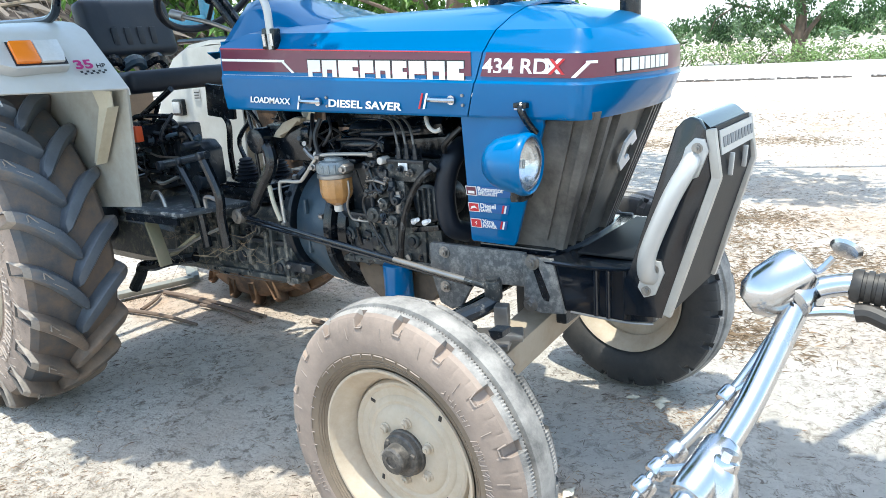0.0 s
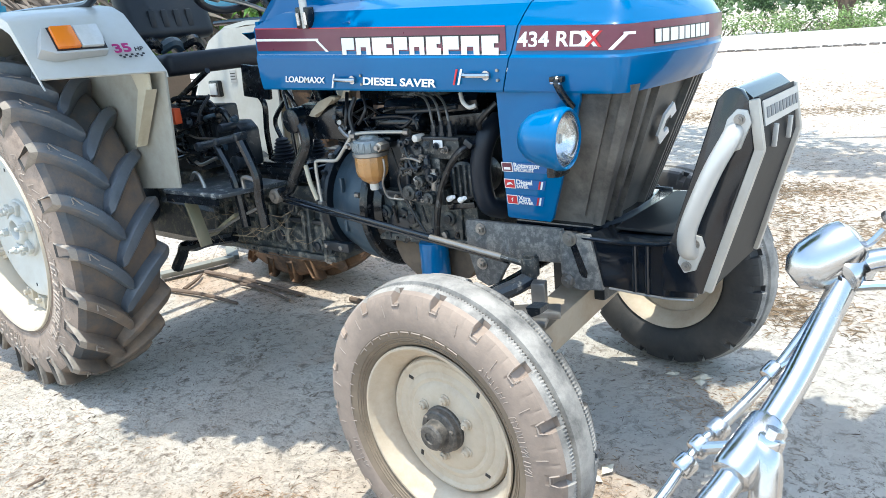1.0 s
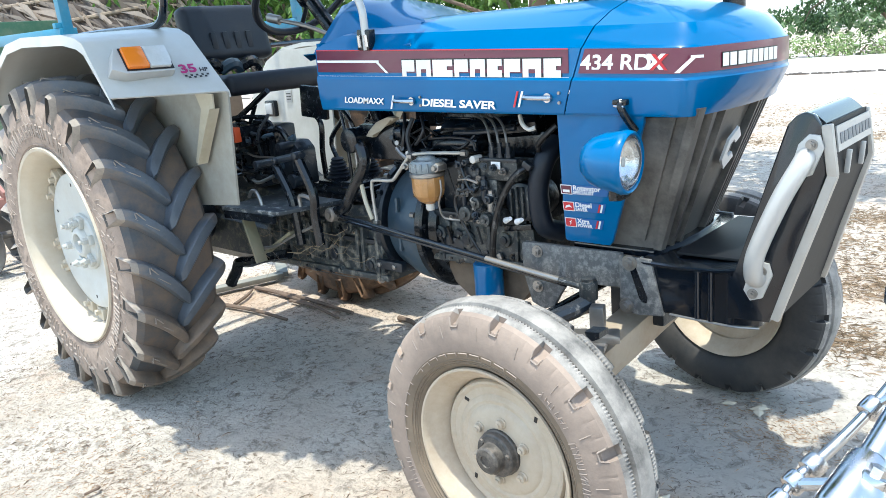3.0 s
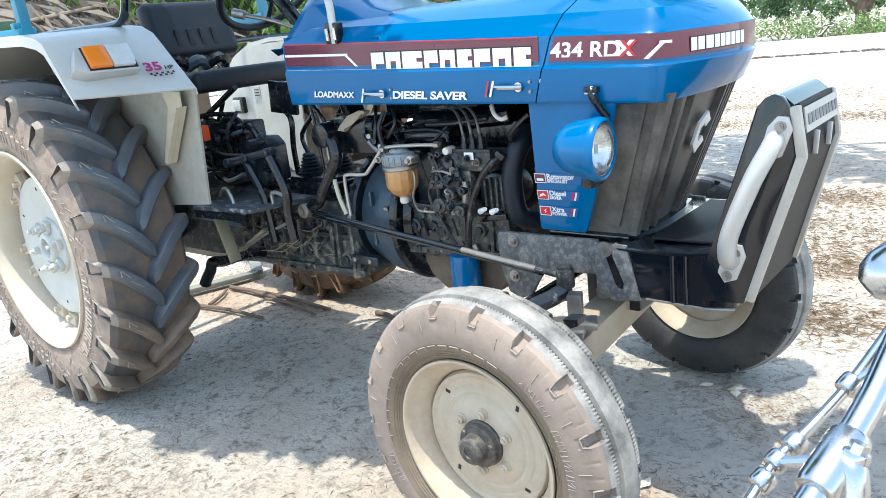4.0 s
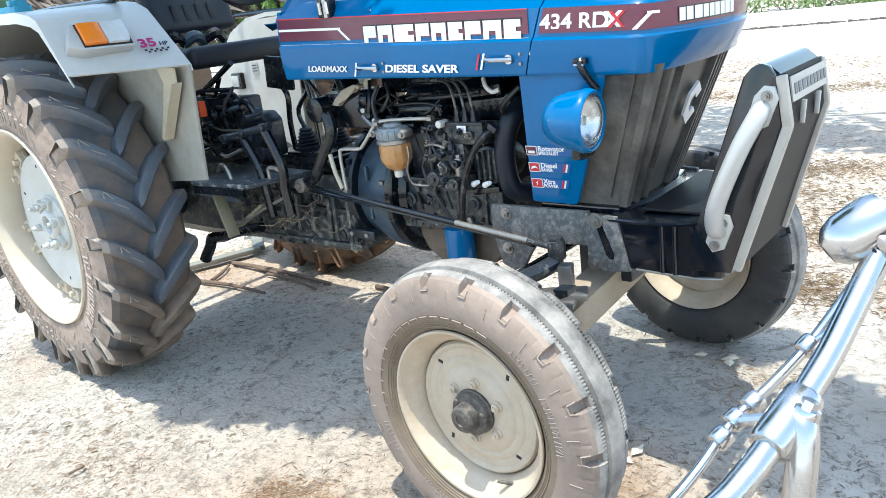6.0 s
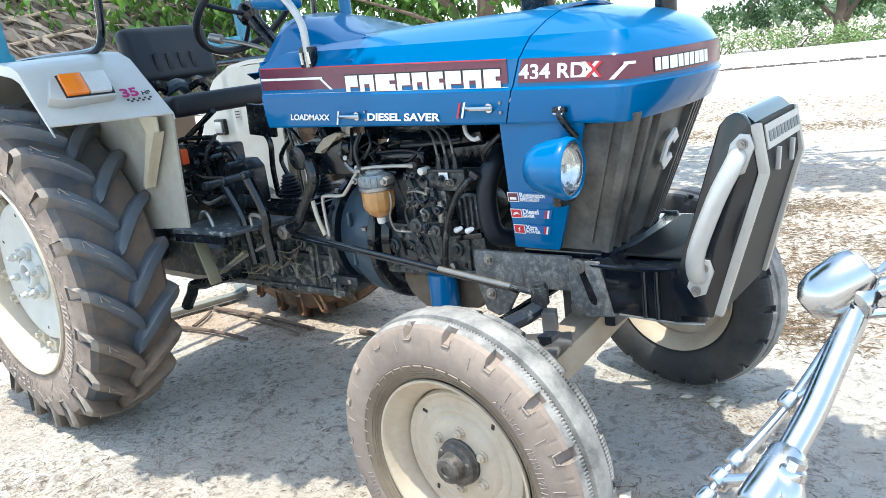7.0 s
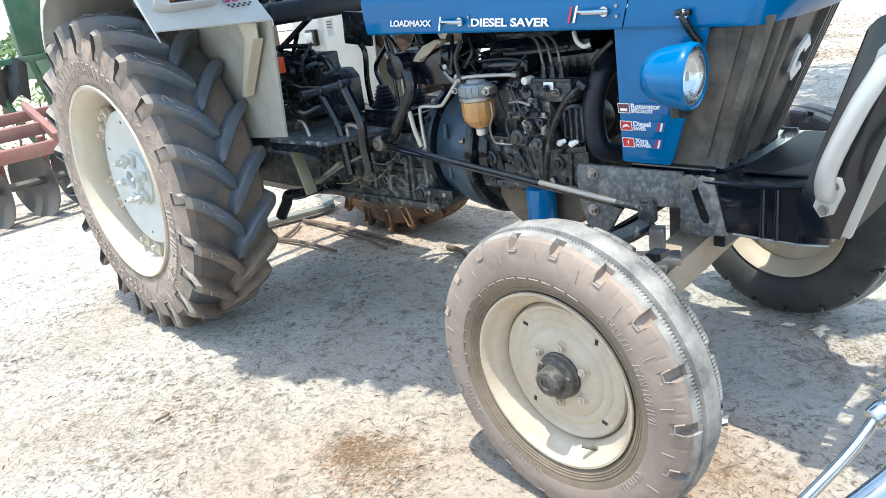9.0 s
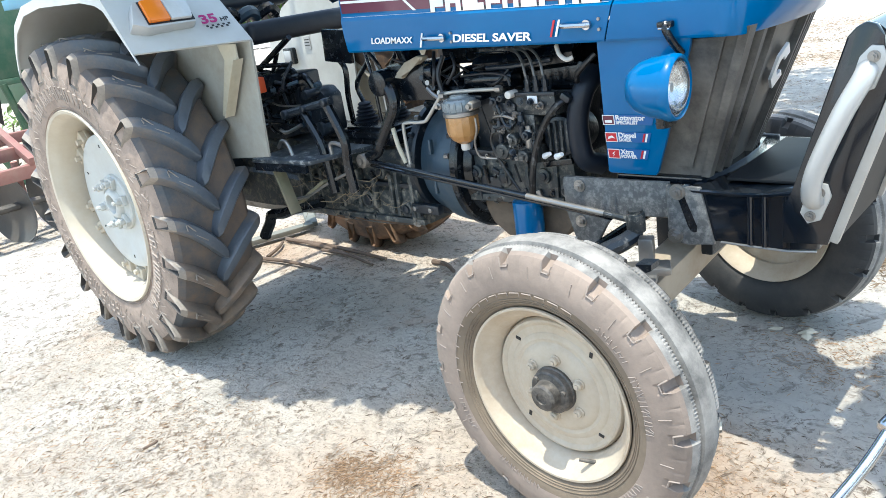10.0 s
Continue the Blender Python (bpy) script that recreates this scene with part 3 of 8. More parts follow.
def front_wheel(m, near=True):
    bm = bmesh.new()
    # hollow tyre section, from bead to bead over the tread
    half = [(0.221, 0.058), (0.230, 0.068), (0.246, 0.0775), (0.268, 0.0835), (0.294, 0.0850), (0.316, 0.0830), (0.330, 0.0795), (0.342, 0.0755), (0.350, 0.0700),
            (0.356, 0.0600), (0.3615, 0.0480), (0.3635, 0.0370), (0.3560, 0.0345), (0.3555, 0.0295), (0.3665, 0.0270), (0.3705, 0.0130), (0.3715, 0.0)]
    prof = half + [(r, -h) for r, h in half[-2::-1]]
    last = len(prof) - 1
    bite = {6: (0.0, 0.004), 7: (0.010, 0.012), 8: (0.012, 0.017), 9: (0.013, 0.014), 10: (0.004, 0.002)}

    def shape(k, i, r, h):
        j = min(i, last - i)
        side = 1 if i <= last - i else -1
        if k % 30 < 6 and j in bite:
            r -= bite[j][0]
            h -= side * bite[j][1]
        if j == 11 and k % 2 == 0:
            h += side * 0.0034
            r -= 0.0035
        if j in (6, 7, 8) and k % 30 in (12, 21):
            h -= side * 0.0012
        return r, h

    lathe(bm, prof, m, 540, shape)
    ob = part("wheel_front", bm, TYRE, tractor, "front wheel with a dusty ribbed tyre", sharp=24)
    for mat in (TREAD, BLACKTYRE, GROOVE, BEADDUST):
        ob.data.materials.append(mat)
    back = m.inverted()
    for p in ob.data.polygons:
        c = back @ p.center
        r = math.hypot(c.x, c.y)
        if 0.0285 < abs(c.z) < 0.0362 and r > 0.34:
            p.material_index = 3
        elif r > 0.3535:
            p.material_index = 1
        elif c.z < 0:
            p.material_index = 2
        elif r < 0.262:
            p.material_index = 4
    # raised ring lines, outlines of the shoulder notches and plain raised bars on the sidewall
    outer = [(r, h) for r, h in half[:10]]

    def face(r):
        return float(np.interp(r, [q[0] for q in outer], [q[1] for q in outer]))

    bm = bmesh.new()
    for r in (0.236, 0.241, 0.2475):
        h = face(r)
        lathe(bm, [(r - 0.0018, h - 0.002), (r - 0.0008, h + 0.0018), (r + 0.0008, h + 0.0018), (r + 0.0018, h - 0.002)], m, 96)
    part("bead_line", bm, BEADDUST, ob)
    bm = bmesh.new()
    rnd = random.Random(4)

    def stroke(r0, a0, r1, a1, wide=0.0016, lift=0.0008):
        p = [m @ Vector((r * math.cos(a), r * math.sin(a), face(r) + lift)) for r, a in ((r0, a0), (r1, a1))]
        rod(bm, p[0], p[1], wide, seg=4)

    step = 2 * math.pi / 18
    for k in range(18):
        a, w = k * step - 0.006, 0.064
        stroke(0.327, a + 0.008, 0.327, a + w, 0.0021)
        stroke(0.327, a + w, 0.346, a + w + 0.014, 0.0022)
        stroke(0.327, a + 0.008, 0.344, a - 0.002, 0.0014)
        stroke(0.302, a + 0.17, 0.330, a + 0.178, 0.0013)
    for start, stop, r in ((1.15, 2.45, 0.264), (2.6, 3.3, 0.268)):
        a = start
        while a < stop:
            stroke(r, a, r, a + 0.10, 0.0016)
            stroke(r, a, r - 0.008, a + 0.005, 0.0013)
            a += 0.135
    for start, count, r, high in ((0.62, 8, 0.276, 0.014), (0.02, 13, 0.268, 0.019), (5.45, 9, 0.270, 0.016), (3.45, 8, 0.276, 0.016), (4.1, 12, 0.262, 0.014)):
        for k in range(count):
            a = start + k * 0.040
            lean = rnd.uniform(-0.012, 0.012)
            stroke(r, a, r + high, a + lean, 0.0013)
            if k % 3:
                stroke(r + high * rnd.choice((0.0, 0.5, 1.0)), a, r + high * rnd.choice((0.0, 0.5, 1.0)), a + 0.026, 0.0012)
    tagged(part("sidewall_relief", bm, RELIEF, ob), kind="stuff")
    # rim: flange, sloping seat and the well behind the disc
    bm = bmesh.new()
    lathe(bm, [(0.2185, 0.058), (0.2235, 0.066), (0.2225, 0.0715), (0.2170, 0.0715), (0.2110, 0.066), (0.2065, 0.054), (0.1960, 0.046), (0.1870, 0.034), (0.1800, 0.018), (0.1770, 0.0), (0.175, -0.02), (0.182, -0.03), (0.198, -0.05),
               (0.213, -0.067), (0.2215, -0.072), (0.2235, -0.068), (0.2185, -0.058)], m, 112)
    part("rim", bm, RIM, ob, "cream steel rim")
    bm = bmesh.new()
    lathe(bm, [(0.176, -0.004), (0.1745, 0.012), (0.170, 0.0195), (0.1650, 0.0205), (0.1600, 0.0180), (0.1560, 0.0150), (0.1380, 0.0150), (0.1330, 0.0185), (0.1230, 0.0200), (0.1190, 0.0180), (0.1140, 0.0180), (0.1090, 0.0225), (0.098, 0.0265), (0.060, 0.0280),
               (0.050, 0.0270), (0.050, 0.014), (0.10, 0.010), (0.15, 0.002), (0.176, -0.004)], m, 112)
    part("wheel_disc", bm, RIM, ob, "dusty cream wheel disc")
    up = (m.to_3x3() @ Vector((0, 0, 1))).normalized()
    for k in range(6):
        t = spoke_frame(m, 0.0765, 2 * math.pi * k / 6 + 0.42, 0.026)
        bm = bmesh.new()
        lathe(bm, [(0.0145, 0.0), (0.0140, 0.004), (0.0115, 0.0055), (0.0110, 0.013), (0.009, 0.0150), (0.006, 0.0155), (0.0055, 0.019), (0.0, 0.0195)], t, 12)
        part("wheel_nut", bm, RIM, ob)
    for k in range(4):
        bm = bmesh.new()
        t = spoke_frame(m, 0.147, 2 * math.pi * k / 4 + 0.83, 0.0155)
        box(bm, t @ Vector((0, 0, 0)), (0.015, 0.009, 0.0022), t.to_3x3().to_4x4() @ Matrix.Rotation(0.5, 4, "Z"), 0.001, 1)
        part("disc_hole", bm, INK, ob)
    bm = bmesh.new()
    lathe(bm, [(0.0575, 0.022), (0.0575, 0.034), (0.0545, 0.037), (0.0535, 0.050), (0.0495, 0.0545), (0.0360, 0.0565), (0.0345, 0.062), (0.0335, 0.078), (0.0290, 0.083), (0.0150, 0.0845), (0.0140, 0.081), (0.0, 0.081)], m, 36)
    for k in range(3):
        t = spoke_frame(m, 0.044, 2 * math.pi * k / 3 + 0.3, 0.052)
        lathe(bm, [(0.0075, 0.0), (0.0075, 0.006), (0.006, 0.0085), (0.0, 0.0085)], t, 8)
    part("hub_cap", bm, HUB, ob, "greasy dark hub cap")
    bm = bmesh.new()
    a = -1.02
    rod(bm, m @ Vector((0.192 * math.cos(a), 0.192 * math.sin(a), 0.036)), m @ Vector((0.170 * math.cos(a - 0.12), 0.170 * math.sin(a - 0.12), 0.058)), 0.0055, 0.004, 8)
    part("valve", bm, HUB, ob)
    return ob


front_wheel(wheel_matrix((-0.017, -0.662, 0.361), -1, -2, 0))
front_wheel(wheel_matrix((0.015, 0.605, 0.361), 1, -7, 2))


def rear_wheel(c, outward, rubber):
    m = wheel_matrix(c, outward)
    bm = bmesh.new()
    prof = [(0.378, 0.150), (0.395, 0.160), (0.43, 0.170), (0.48, 0.176), (0.54, 0.171), (0.578, 0.160), (0.598, 0.140), (0.606, 0.10), (0.611, 0.05), (0.612, 0.0)]
    prof = prof + [(r, -h) for r, h in prof[-2::-1]]
    lathe(bm, prof, m, 120)
    ob = part("wheel_rear", bm, rubber, tractor, "large rear wheel with a muddy lugged tyre", sharp=28)
    ob.data.materials.append(SIDEWALL)
    back = m.inverted()
    for p in ob.data.polygons:
        c = back @ p.center
        if c.z > 0.163:
            p.material_index = 1
    # chevron lugs, curved bars that end in a hollow face at the shoulder
    count = 21
    turn = 1.0 if outward < 0 else -1.0
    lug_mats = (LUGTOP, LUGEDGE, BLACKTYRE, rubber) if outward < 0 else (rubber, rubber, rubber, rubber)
    across = [(-1.0, 0.0), (-0.80, 0.42), (-0.66, 0.90), (-0.52, 1.0), (0.0, 1.03), (0.52, 1.0), (0.66, 0.90), (0.80, 0.42), (1.0, 0.0)]
    for side in (1, -1):
        bm = bmesh.new()
        rows = []
        for h, lift, swing, wide in ((-0.020, 0.010, -0.040, 0.030), (-0.014, 0.036, -0.028, 0.056), (0.0, 0.042, 0.0, 0.090), (0.022, 0.043, 0.045, 0.096), (0.050, 0.044, 0.096, 0.094), (0.080, 0.045, 0.146, 0.088), (0.110, 0.046, 0.188, 0.082), (0.138, 0.048, 0.219, 0.076), (0.158, 0.060, 0.236, 0.070), (0.174, 0.100, 0.246, 0.066)):
            base = float(np.interp(abs(h), [0, 0.05, 0.10, 0.14, 0.160, 0.171, 0.176], [0.612, 0.611, 0.606, 0.598, 0.578, 0.54, 0.515]))
            top = min(base + lift, 0.655 - 0.30 * max(0.0, h - 0.10))
            row = []
            for u, v in across:
                a = turn * (swing + u * wide / 2 / 0.63)
                r = base - 0.014 + (top - base + 0.014) * v
                row.append(Vector((r * math.cos(a), r * math.sin(a), side * h)))
            rows.append(row)
        vs = grid_faces(bm, rows)
        bm.faces.new(vs[0])
        # hollow outer face: a frame and a sunk floor
        end, mid = vs[-1], turn * 0.246
        ring, floor = [], []
        for v, (u, w) in zip(end, across):
            r = 0.518 + 0.104 * w
            a = mid + turn * u * (0.046 - 0.006 * w)
            ring.append(bm.verts.new(Vector((r * math.cos(a), r * math.sin(a), side * 0.178))))
            r, a = 0.542 + 0.068 * w, mid + turn * u * 0.034
            floor.append(bm.verts.new(Vector((r * math.cos(a), r * math.sin(a), side * 0.156))))
        n = len(end)
        faces_ring, faces_floor = [], []
        for k in range(n):
            j = (k + 1) % n
            faces_ring.append(bm.faces.new((end[k], end[j], ring[j], ring[k])))
            faces_floor.append(bm.faces.new((ring[k], ring[j], floor[j], floor[k])))
        faces_floor.append(bm.faces.new(floor))
        bm.faces.index_update()
        rims, floors = {f.index for f in faces_ring}, {f.index for f in faces_floor}
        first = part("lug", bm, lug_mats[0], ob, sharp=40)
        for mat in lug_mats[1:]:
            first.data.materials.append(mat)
        # pale shoulder faces: dust, with the sun's highlight put into the colour
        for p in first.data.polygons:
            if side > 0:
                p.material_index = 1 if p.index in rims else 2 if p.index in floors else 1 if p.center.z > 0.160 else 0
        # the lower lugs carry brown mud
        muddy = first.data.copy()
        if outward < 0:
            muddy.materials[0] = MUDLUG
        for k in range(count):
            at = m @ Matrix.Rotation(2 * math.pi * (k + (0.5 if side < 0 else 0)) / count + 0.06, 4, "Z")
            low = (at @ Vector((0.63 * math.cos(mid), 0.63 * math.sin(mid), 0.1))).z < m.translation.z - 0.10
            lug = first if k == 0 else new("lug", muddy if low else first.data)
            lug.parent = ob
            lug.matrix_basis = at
        if side < 0 or outward > 0:
            continue
        # a raised triangle on each lug
        mark = bmesh.new()
        for (h0, a0), (h1, a1) in (((0.062, 0.108), (0.128, 0.196)), ((0.128, 0.196), (0.124, 0.226)), ((0.124, 0.226), (0.062, 0.108))):
            rod(mark, Vector((0.6568 * math.cos(turn * a0), 0.6568 * math.sin(turn * a0), h0)), Vector((0.645 * math.cos(turn * a1), 0.645 * math.sin(turn * a1), h1)), 0.0024, seg=5)
        one = part("raised_triangle", mark, LUGEDGE, ob, sharp=28)
        for k in range(count):
            c = one if k == 0 else new("raised_triangle", one.data)
            c.parent = ob
            c.matrix_basis = m @ Matrix.Rotation(2 * math.pi * k / count + 0.06, 4, "Z")
    bm = bmesh.new()

    def face(r):
        return float(np.interp(r, [0.395, 0.43, 0.48, 0.54, 0.578], [0.160, 0.170, 0.176, 0.171, 0.160]))

    for r in (0.405, 0.412):
        h = face(r)
        lathe(bm, [(r - 0.003, h - 0.002), (r - 0.001, h + 0.003), (r + 0.001, h + 0.003), (r + 0.003, h - 0.002)], m, 96)
    part("bead_line", bm, SIDEWALL, ob)
    # feathered relief of slanting strokes on the sidewall
    bm = bmesh.new()
    rnd = random.Random(9)
    for k in range(300):
        a, r = rnd.uniform(0, 2 * math.pi), rnd.uniform(0.425, 0.525)
        d, slant = rnd.uniform(0.012, 0.040), rnd.choice((-1, 1)) * rnd.uniform(0.02, 0.06)
        p = [m @ Vector((q * math.cos(b), q * math.sin(b), face(q) + 0.0006)) for q, b in ((r, a), (min(0.55, r + d), a + slant))]
        rod(bm, p[0], p[1], rnd.uniform(0.0010, 0.0022), seg=4)
    for start, stop in ((3.55, 4.65), (5.4, 6.2), (1.0, 2.2)):
        a = start
        while a < stop:
            for r0, a0, r1, a1 in ((0.44, 0, 0.49, 0.006), (0.49, 0.006, 0.488, 0.05), (0.44, 0.045, 0.488, 0.05), (0.464, 0.0, 0.464, 0.04))[: rnd.choice((2, 3, 4))]:
                p = [m @ Vector((q * math.cos(b), q * math.sin(b), face(q) + 0.0015)) for q, b in ((r0, a + a0), (r1, a + a1))]
                rod(bm, p[0], p[1], 0.0035, seg=4)
            a += 0.085
    tagged(part("sidewall_relief", bm, LUGEDGE if outward > 0 else SIDEPALE, ob), kind="stuff")
    bm = bmesh.new()
    lathe(bm, [(r * 1.055, h * 1.10) for r, h in [(0.362, 0.140), (0.380, 0.150), (0.376, 0.157), (0.365, 0.154), (0.357, 0.140), (0.347, 0.130), (0.343, 0.115), (0.336, 0.095), (0.330, 0.03), (0.325, 0.0), (0.330, -0.06), (0.345, -0.128), (0.365, -0.154), (0.380, -0.15), (0.362, -0.140)]], m, 112)
    part("rim", bm, REARRIM, ob, "pale cream steel rim")
    bm = bmesh.new()
    lathe(bm, [(0.284, 0.056), (0.281, 0.074), (0.268, 0.080), (0.24, 0.079), (0.18, 0.070), (0.13, 0.066), (0.10, 0.066), (0.10, 0.055), (0.2, 0.055), (0.284, 0.056)], m, 96)
    part("wheel_disc", bm, REARDISC, ob, "pale bluish wheel disc")
    for k in range(6):
        t = spoke_frame(m, 0.235, 2 * math.pi * k / 6 + 0.55, 0.0795)
        bm = bmesh.new()
        box(bm, t @ Vector((0, 0, 0)), (0.013, 0.006, 0.002), t.to_3x3().to_4x4())
        part("disc_hole", bm, INK, ob)
    up = (m.to_3x3() @ Vector((0, 0, 1))).normalized()
    for k in range(6):
        a = 2 * math.pi * k / 6 + 0.3
        bm = bmesh.new()
        t = m @ Matrix.Rotation(a, 4, "Z")
        for dy in (-0.05, 0.05):
            box(bm, t @ Vector((0.318, dy, 0.052)), (0.055, 0.052, 0.040), t.to_3x3().to_4x4(), 0.007)
            p = t @ Vector((0.305, dy, 0.07))
            rod(bm, p, p + up * 0.022, 0.012, seg=6)
        box(bm, t @ Vector((0.300, 0, 0.046)), (0.080, 0.16, 0.014), t.to_3x3().to_4x4(), 0.004)
        part("rim_clamp", bm, REARRIM, ob, "bolted rim clamp")
    # hub: a raised flange with long studs and nuts round a dark bore
    bm = bmesh.new()
    lathe(bm, [(0.118, 0.064), (0.116, 0.076), (0.108, 0.082), (0.066, 0.084), (0.060, 0.098), (0.052, 0.104), (0.040, 0.105), (0.036, 0.098), (0.036, 0.064)], m, 40)
    hub = part("hub", bm, REARDISC, ob, "pale rear hub")
    bm = bmesh.new()
    lathe(bm, [(0.036, 0.078), (0.012, 0.080), (0.0, 0.086)], m, 20)
    part("axle_end", bm, HUB, hub, "dark axle end")
    for k in range(6):
        t = spoke_frame(m, 0.086, 2 * math.pi * k / 6 + 0.2, 0.080)
        bm = bmesh.new()
        box(bm, t @ Vector((0.004, 0, 0.010)), (0.046, 0.040, 0.020), t.to_3x3().to_4x4(), 0.006)
        rod(bm, t @ Vector((0.004, 0, 0.018)), t @ Vector((0.004, 0, 0.040)), 0.0155, seg=6, bevel=0.002)
        rod(bm, t @ Vector((0.004, 0, 0.036)), t @ Vector((0.004, 0, 0.054)), 0.009, seg=8, bevel=0.002)
        part("wheel_nut", bm, REARDISC, ob)
    return ob


rear_wheel((-2.09, -0.665, 0.650), -1, REARTYRE)
rear_wheel((-2.09, 0.645, 0.640), 1, MUD)


# ---- front end ----
def nut(bm, p, d, r=0.012, h=0.012, seg=6):
    d = Vector(d).normalized()
    p = Vector(p)
    rod(bm, p, p + d * 0.003, r * 1.45, seg=16)
    rod(bm, p, p + d * h, r, seg=seg)
    rod(bm, p, p + d * (h + 0.006), r * 0.5, seg=8)
    return bm


def ngon_loft(bm, rings):
    vs = grid_faces(bm, rings, close=True)
    bm.faces.new(vs[0][::-1])
    bm.faces.new(vs[-1])
    return bm


# radiator grille: black tapered box with upright ribs
bm = bmesh.new()
low = [(-0.08, -0.190), (0.125, -0.188), (0.155, -0.09), (0.165, 0.0), (0.155, 0.09), (0.125, 0.188), (-0.08, 0.190)]
top = [(-0.05, -0.272), (0.262, -0.268), (0.305, -0.12), (0.318, 0.0), (0.305, 0.12), (0.262, 0.268), (-0.05, 0.272)]


def grille_at(u, z):
    """A point of the grille front: u from the near corner (-1) to the far one (1)."""
    f = (z - 0.735) / (1.11 - 0.735)
    y = (0.188 + (0.268 - 0.188) * f) * u
    bow = 0.012 + 0.006 * f
    x = (0.125 + (0.262 - 0.125) * f) + bow * (1 - u * u)
    if u > 0:
        y *= 0.84
        x -= 0.012 * u
    return Vector((x, y, z))


rings = []
for k in range(7):
    z = 0.735 + 0.375 * k / 6
    f = k / 6
    back = -0.08 + 0.03 * f
    w = 0.190 + 0.082 * f
    rings.append([Vector((back, -w, z))] + [grille_at(-1 + 2 * j / 12, z) for j in range(13)] + [Vector((back, w, z))])
ngon_loft(bm, rings)
grille = part("grille", bm, GRILLE, tractor, "black slatted radiator grille", sharp=25)
for j, u in enumerate((-0.98, -0.74, -0.52, 0.36, 0.54, 0.72, 0.98)):
    bm = bmesh.new()
    wide = 0.030 if abs(u) > 0.9 else 0.017
    a = [grille_at(u - wide / 0.46, z) for z in (0.74, 1.105)]
    b = [grille_at(u + wide / 0.46, z) for z in (0.74, 1.105)]
    out = Vector((0.020, 0, 0))
    vs = [bm.verts.new(p) for p in (a[0], b[0], b[1], a[1])] + [bm.verts.new(p + out) for p in (a[0] * 0.9 + b[0] * 0.1, b[0] * 0.9 + a[0] * 0.1, b[1] * 0.9 + a[1] * 0.1, a[1] * 0.9 + b[1] * 0.1)]
    for q in ((4, 5, 6, 7), (0, 1, 5, 4), (1, 2, 6, 5), (2, 3, 7, 6), (3, 0, 4, 7), (0, 3, 2, 1)):
        bm.faces.new([vs[i] for i in q])
    part("grille_rib", bm, GRILLE, grille)
# side mesh panel of the grille
for side in (-1, 1):
    bm = bmesh.new()
    prism(bm, [(-0.02, 0.765), (0.105, 0.765), (0.222, 1.085), (0.06, 1.085)], -0.001, 0.004)
    bmesh.ops.transform(bm, matrix=Matrix.Translation((0, side * 0.19, 0)) @ Matrix.Shear("XY", 4, (0, 0)), verts=bm.verts)
    for v in bm.verts:
        v.co.y += side * (0.004 + 0.082 * (v.co.z - 0.735) / 0.375)
    part("grille_side_panel", bm, GRILLE, grille)
bm = bmesh.new()
prism(bm, [(-0.10, -0.215), (0.135, -0.212), (0.155, -0.1), (0.16, 0.0), (0.155, 0.1), (0.135, 0.212), (-0.10, 0.215)], 0.722, 0.742, "z", 0.006)
part("grille_sill", bm, BLACKGLOSS, grille)
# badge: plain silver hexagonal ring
bm = bmesh.new()
c = grille_at(-0.04, 0.977) + Vector((0.012, 0, 0))
tilt = Matrix.Rotation(radians(20), 4, "Y")
for k in range(6):
    if k == 5:
        continue
    a0, a1 = radians(60 * k + 30), radians(60 * (k + 1) + 30)
    p = [Vector((0, r * 0.72 * math.cos(a), r * math.sin(a))) for r, a in ((0.058, a0), (0.058, a1), (0.025, a1), (0.025, a0))]
    vs = [bm.verts.new(c + tilt @ q) for q in p] + [bm.verts.new(c + tilt @ (q + Vector((0.007, 0, 0)))) for q in p]
    for q in ((0, 1, 2, 3), (7, 6, 5, 4), (0, 4, 5, 1), (1, 5, 6, 2), (2, 6, 7, 3), (3, 7, 4, 0)):
        bm.faces.new([vs[i] for i in q])
part("badge", bm, BADGE, grille, "silver six-sided badge ring")

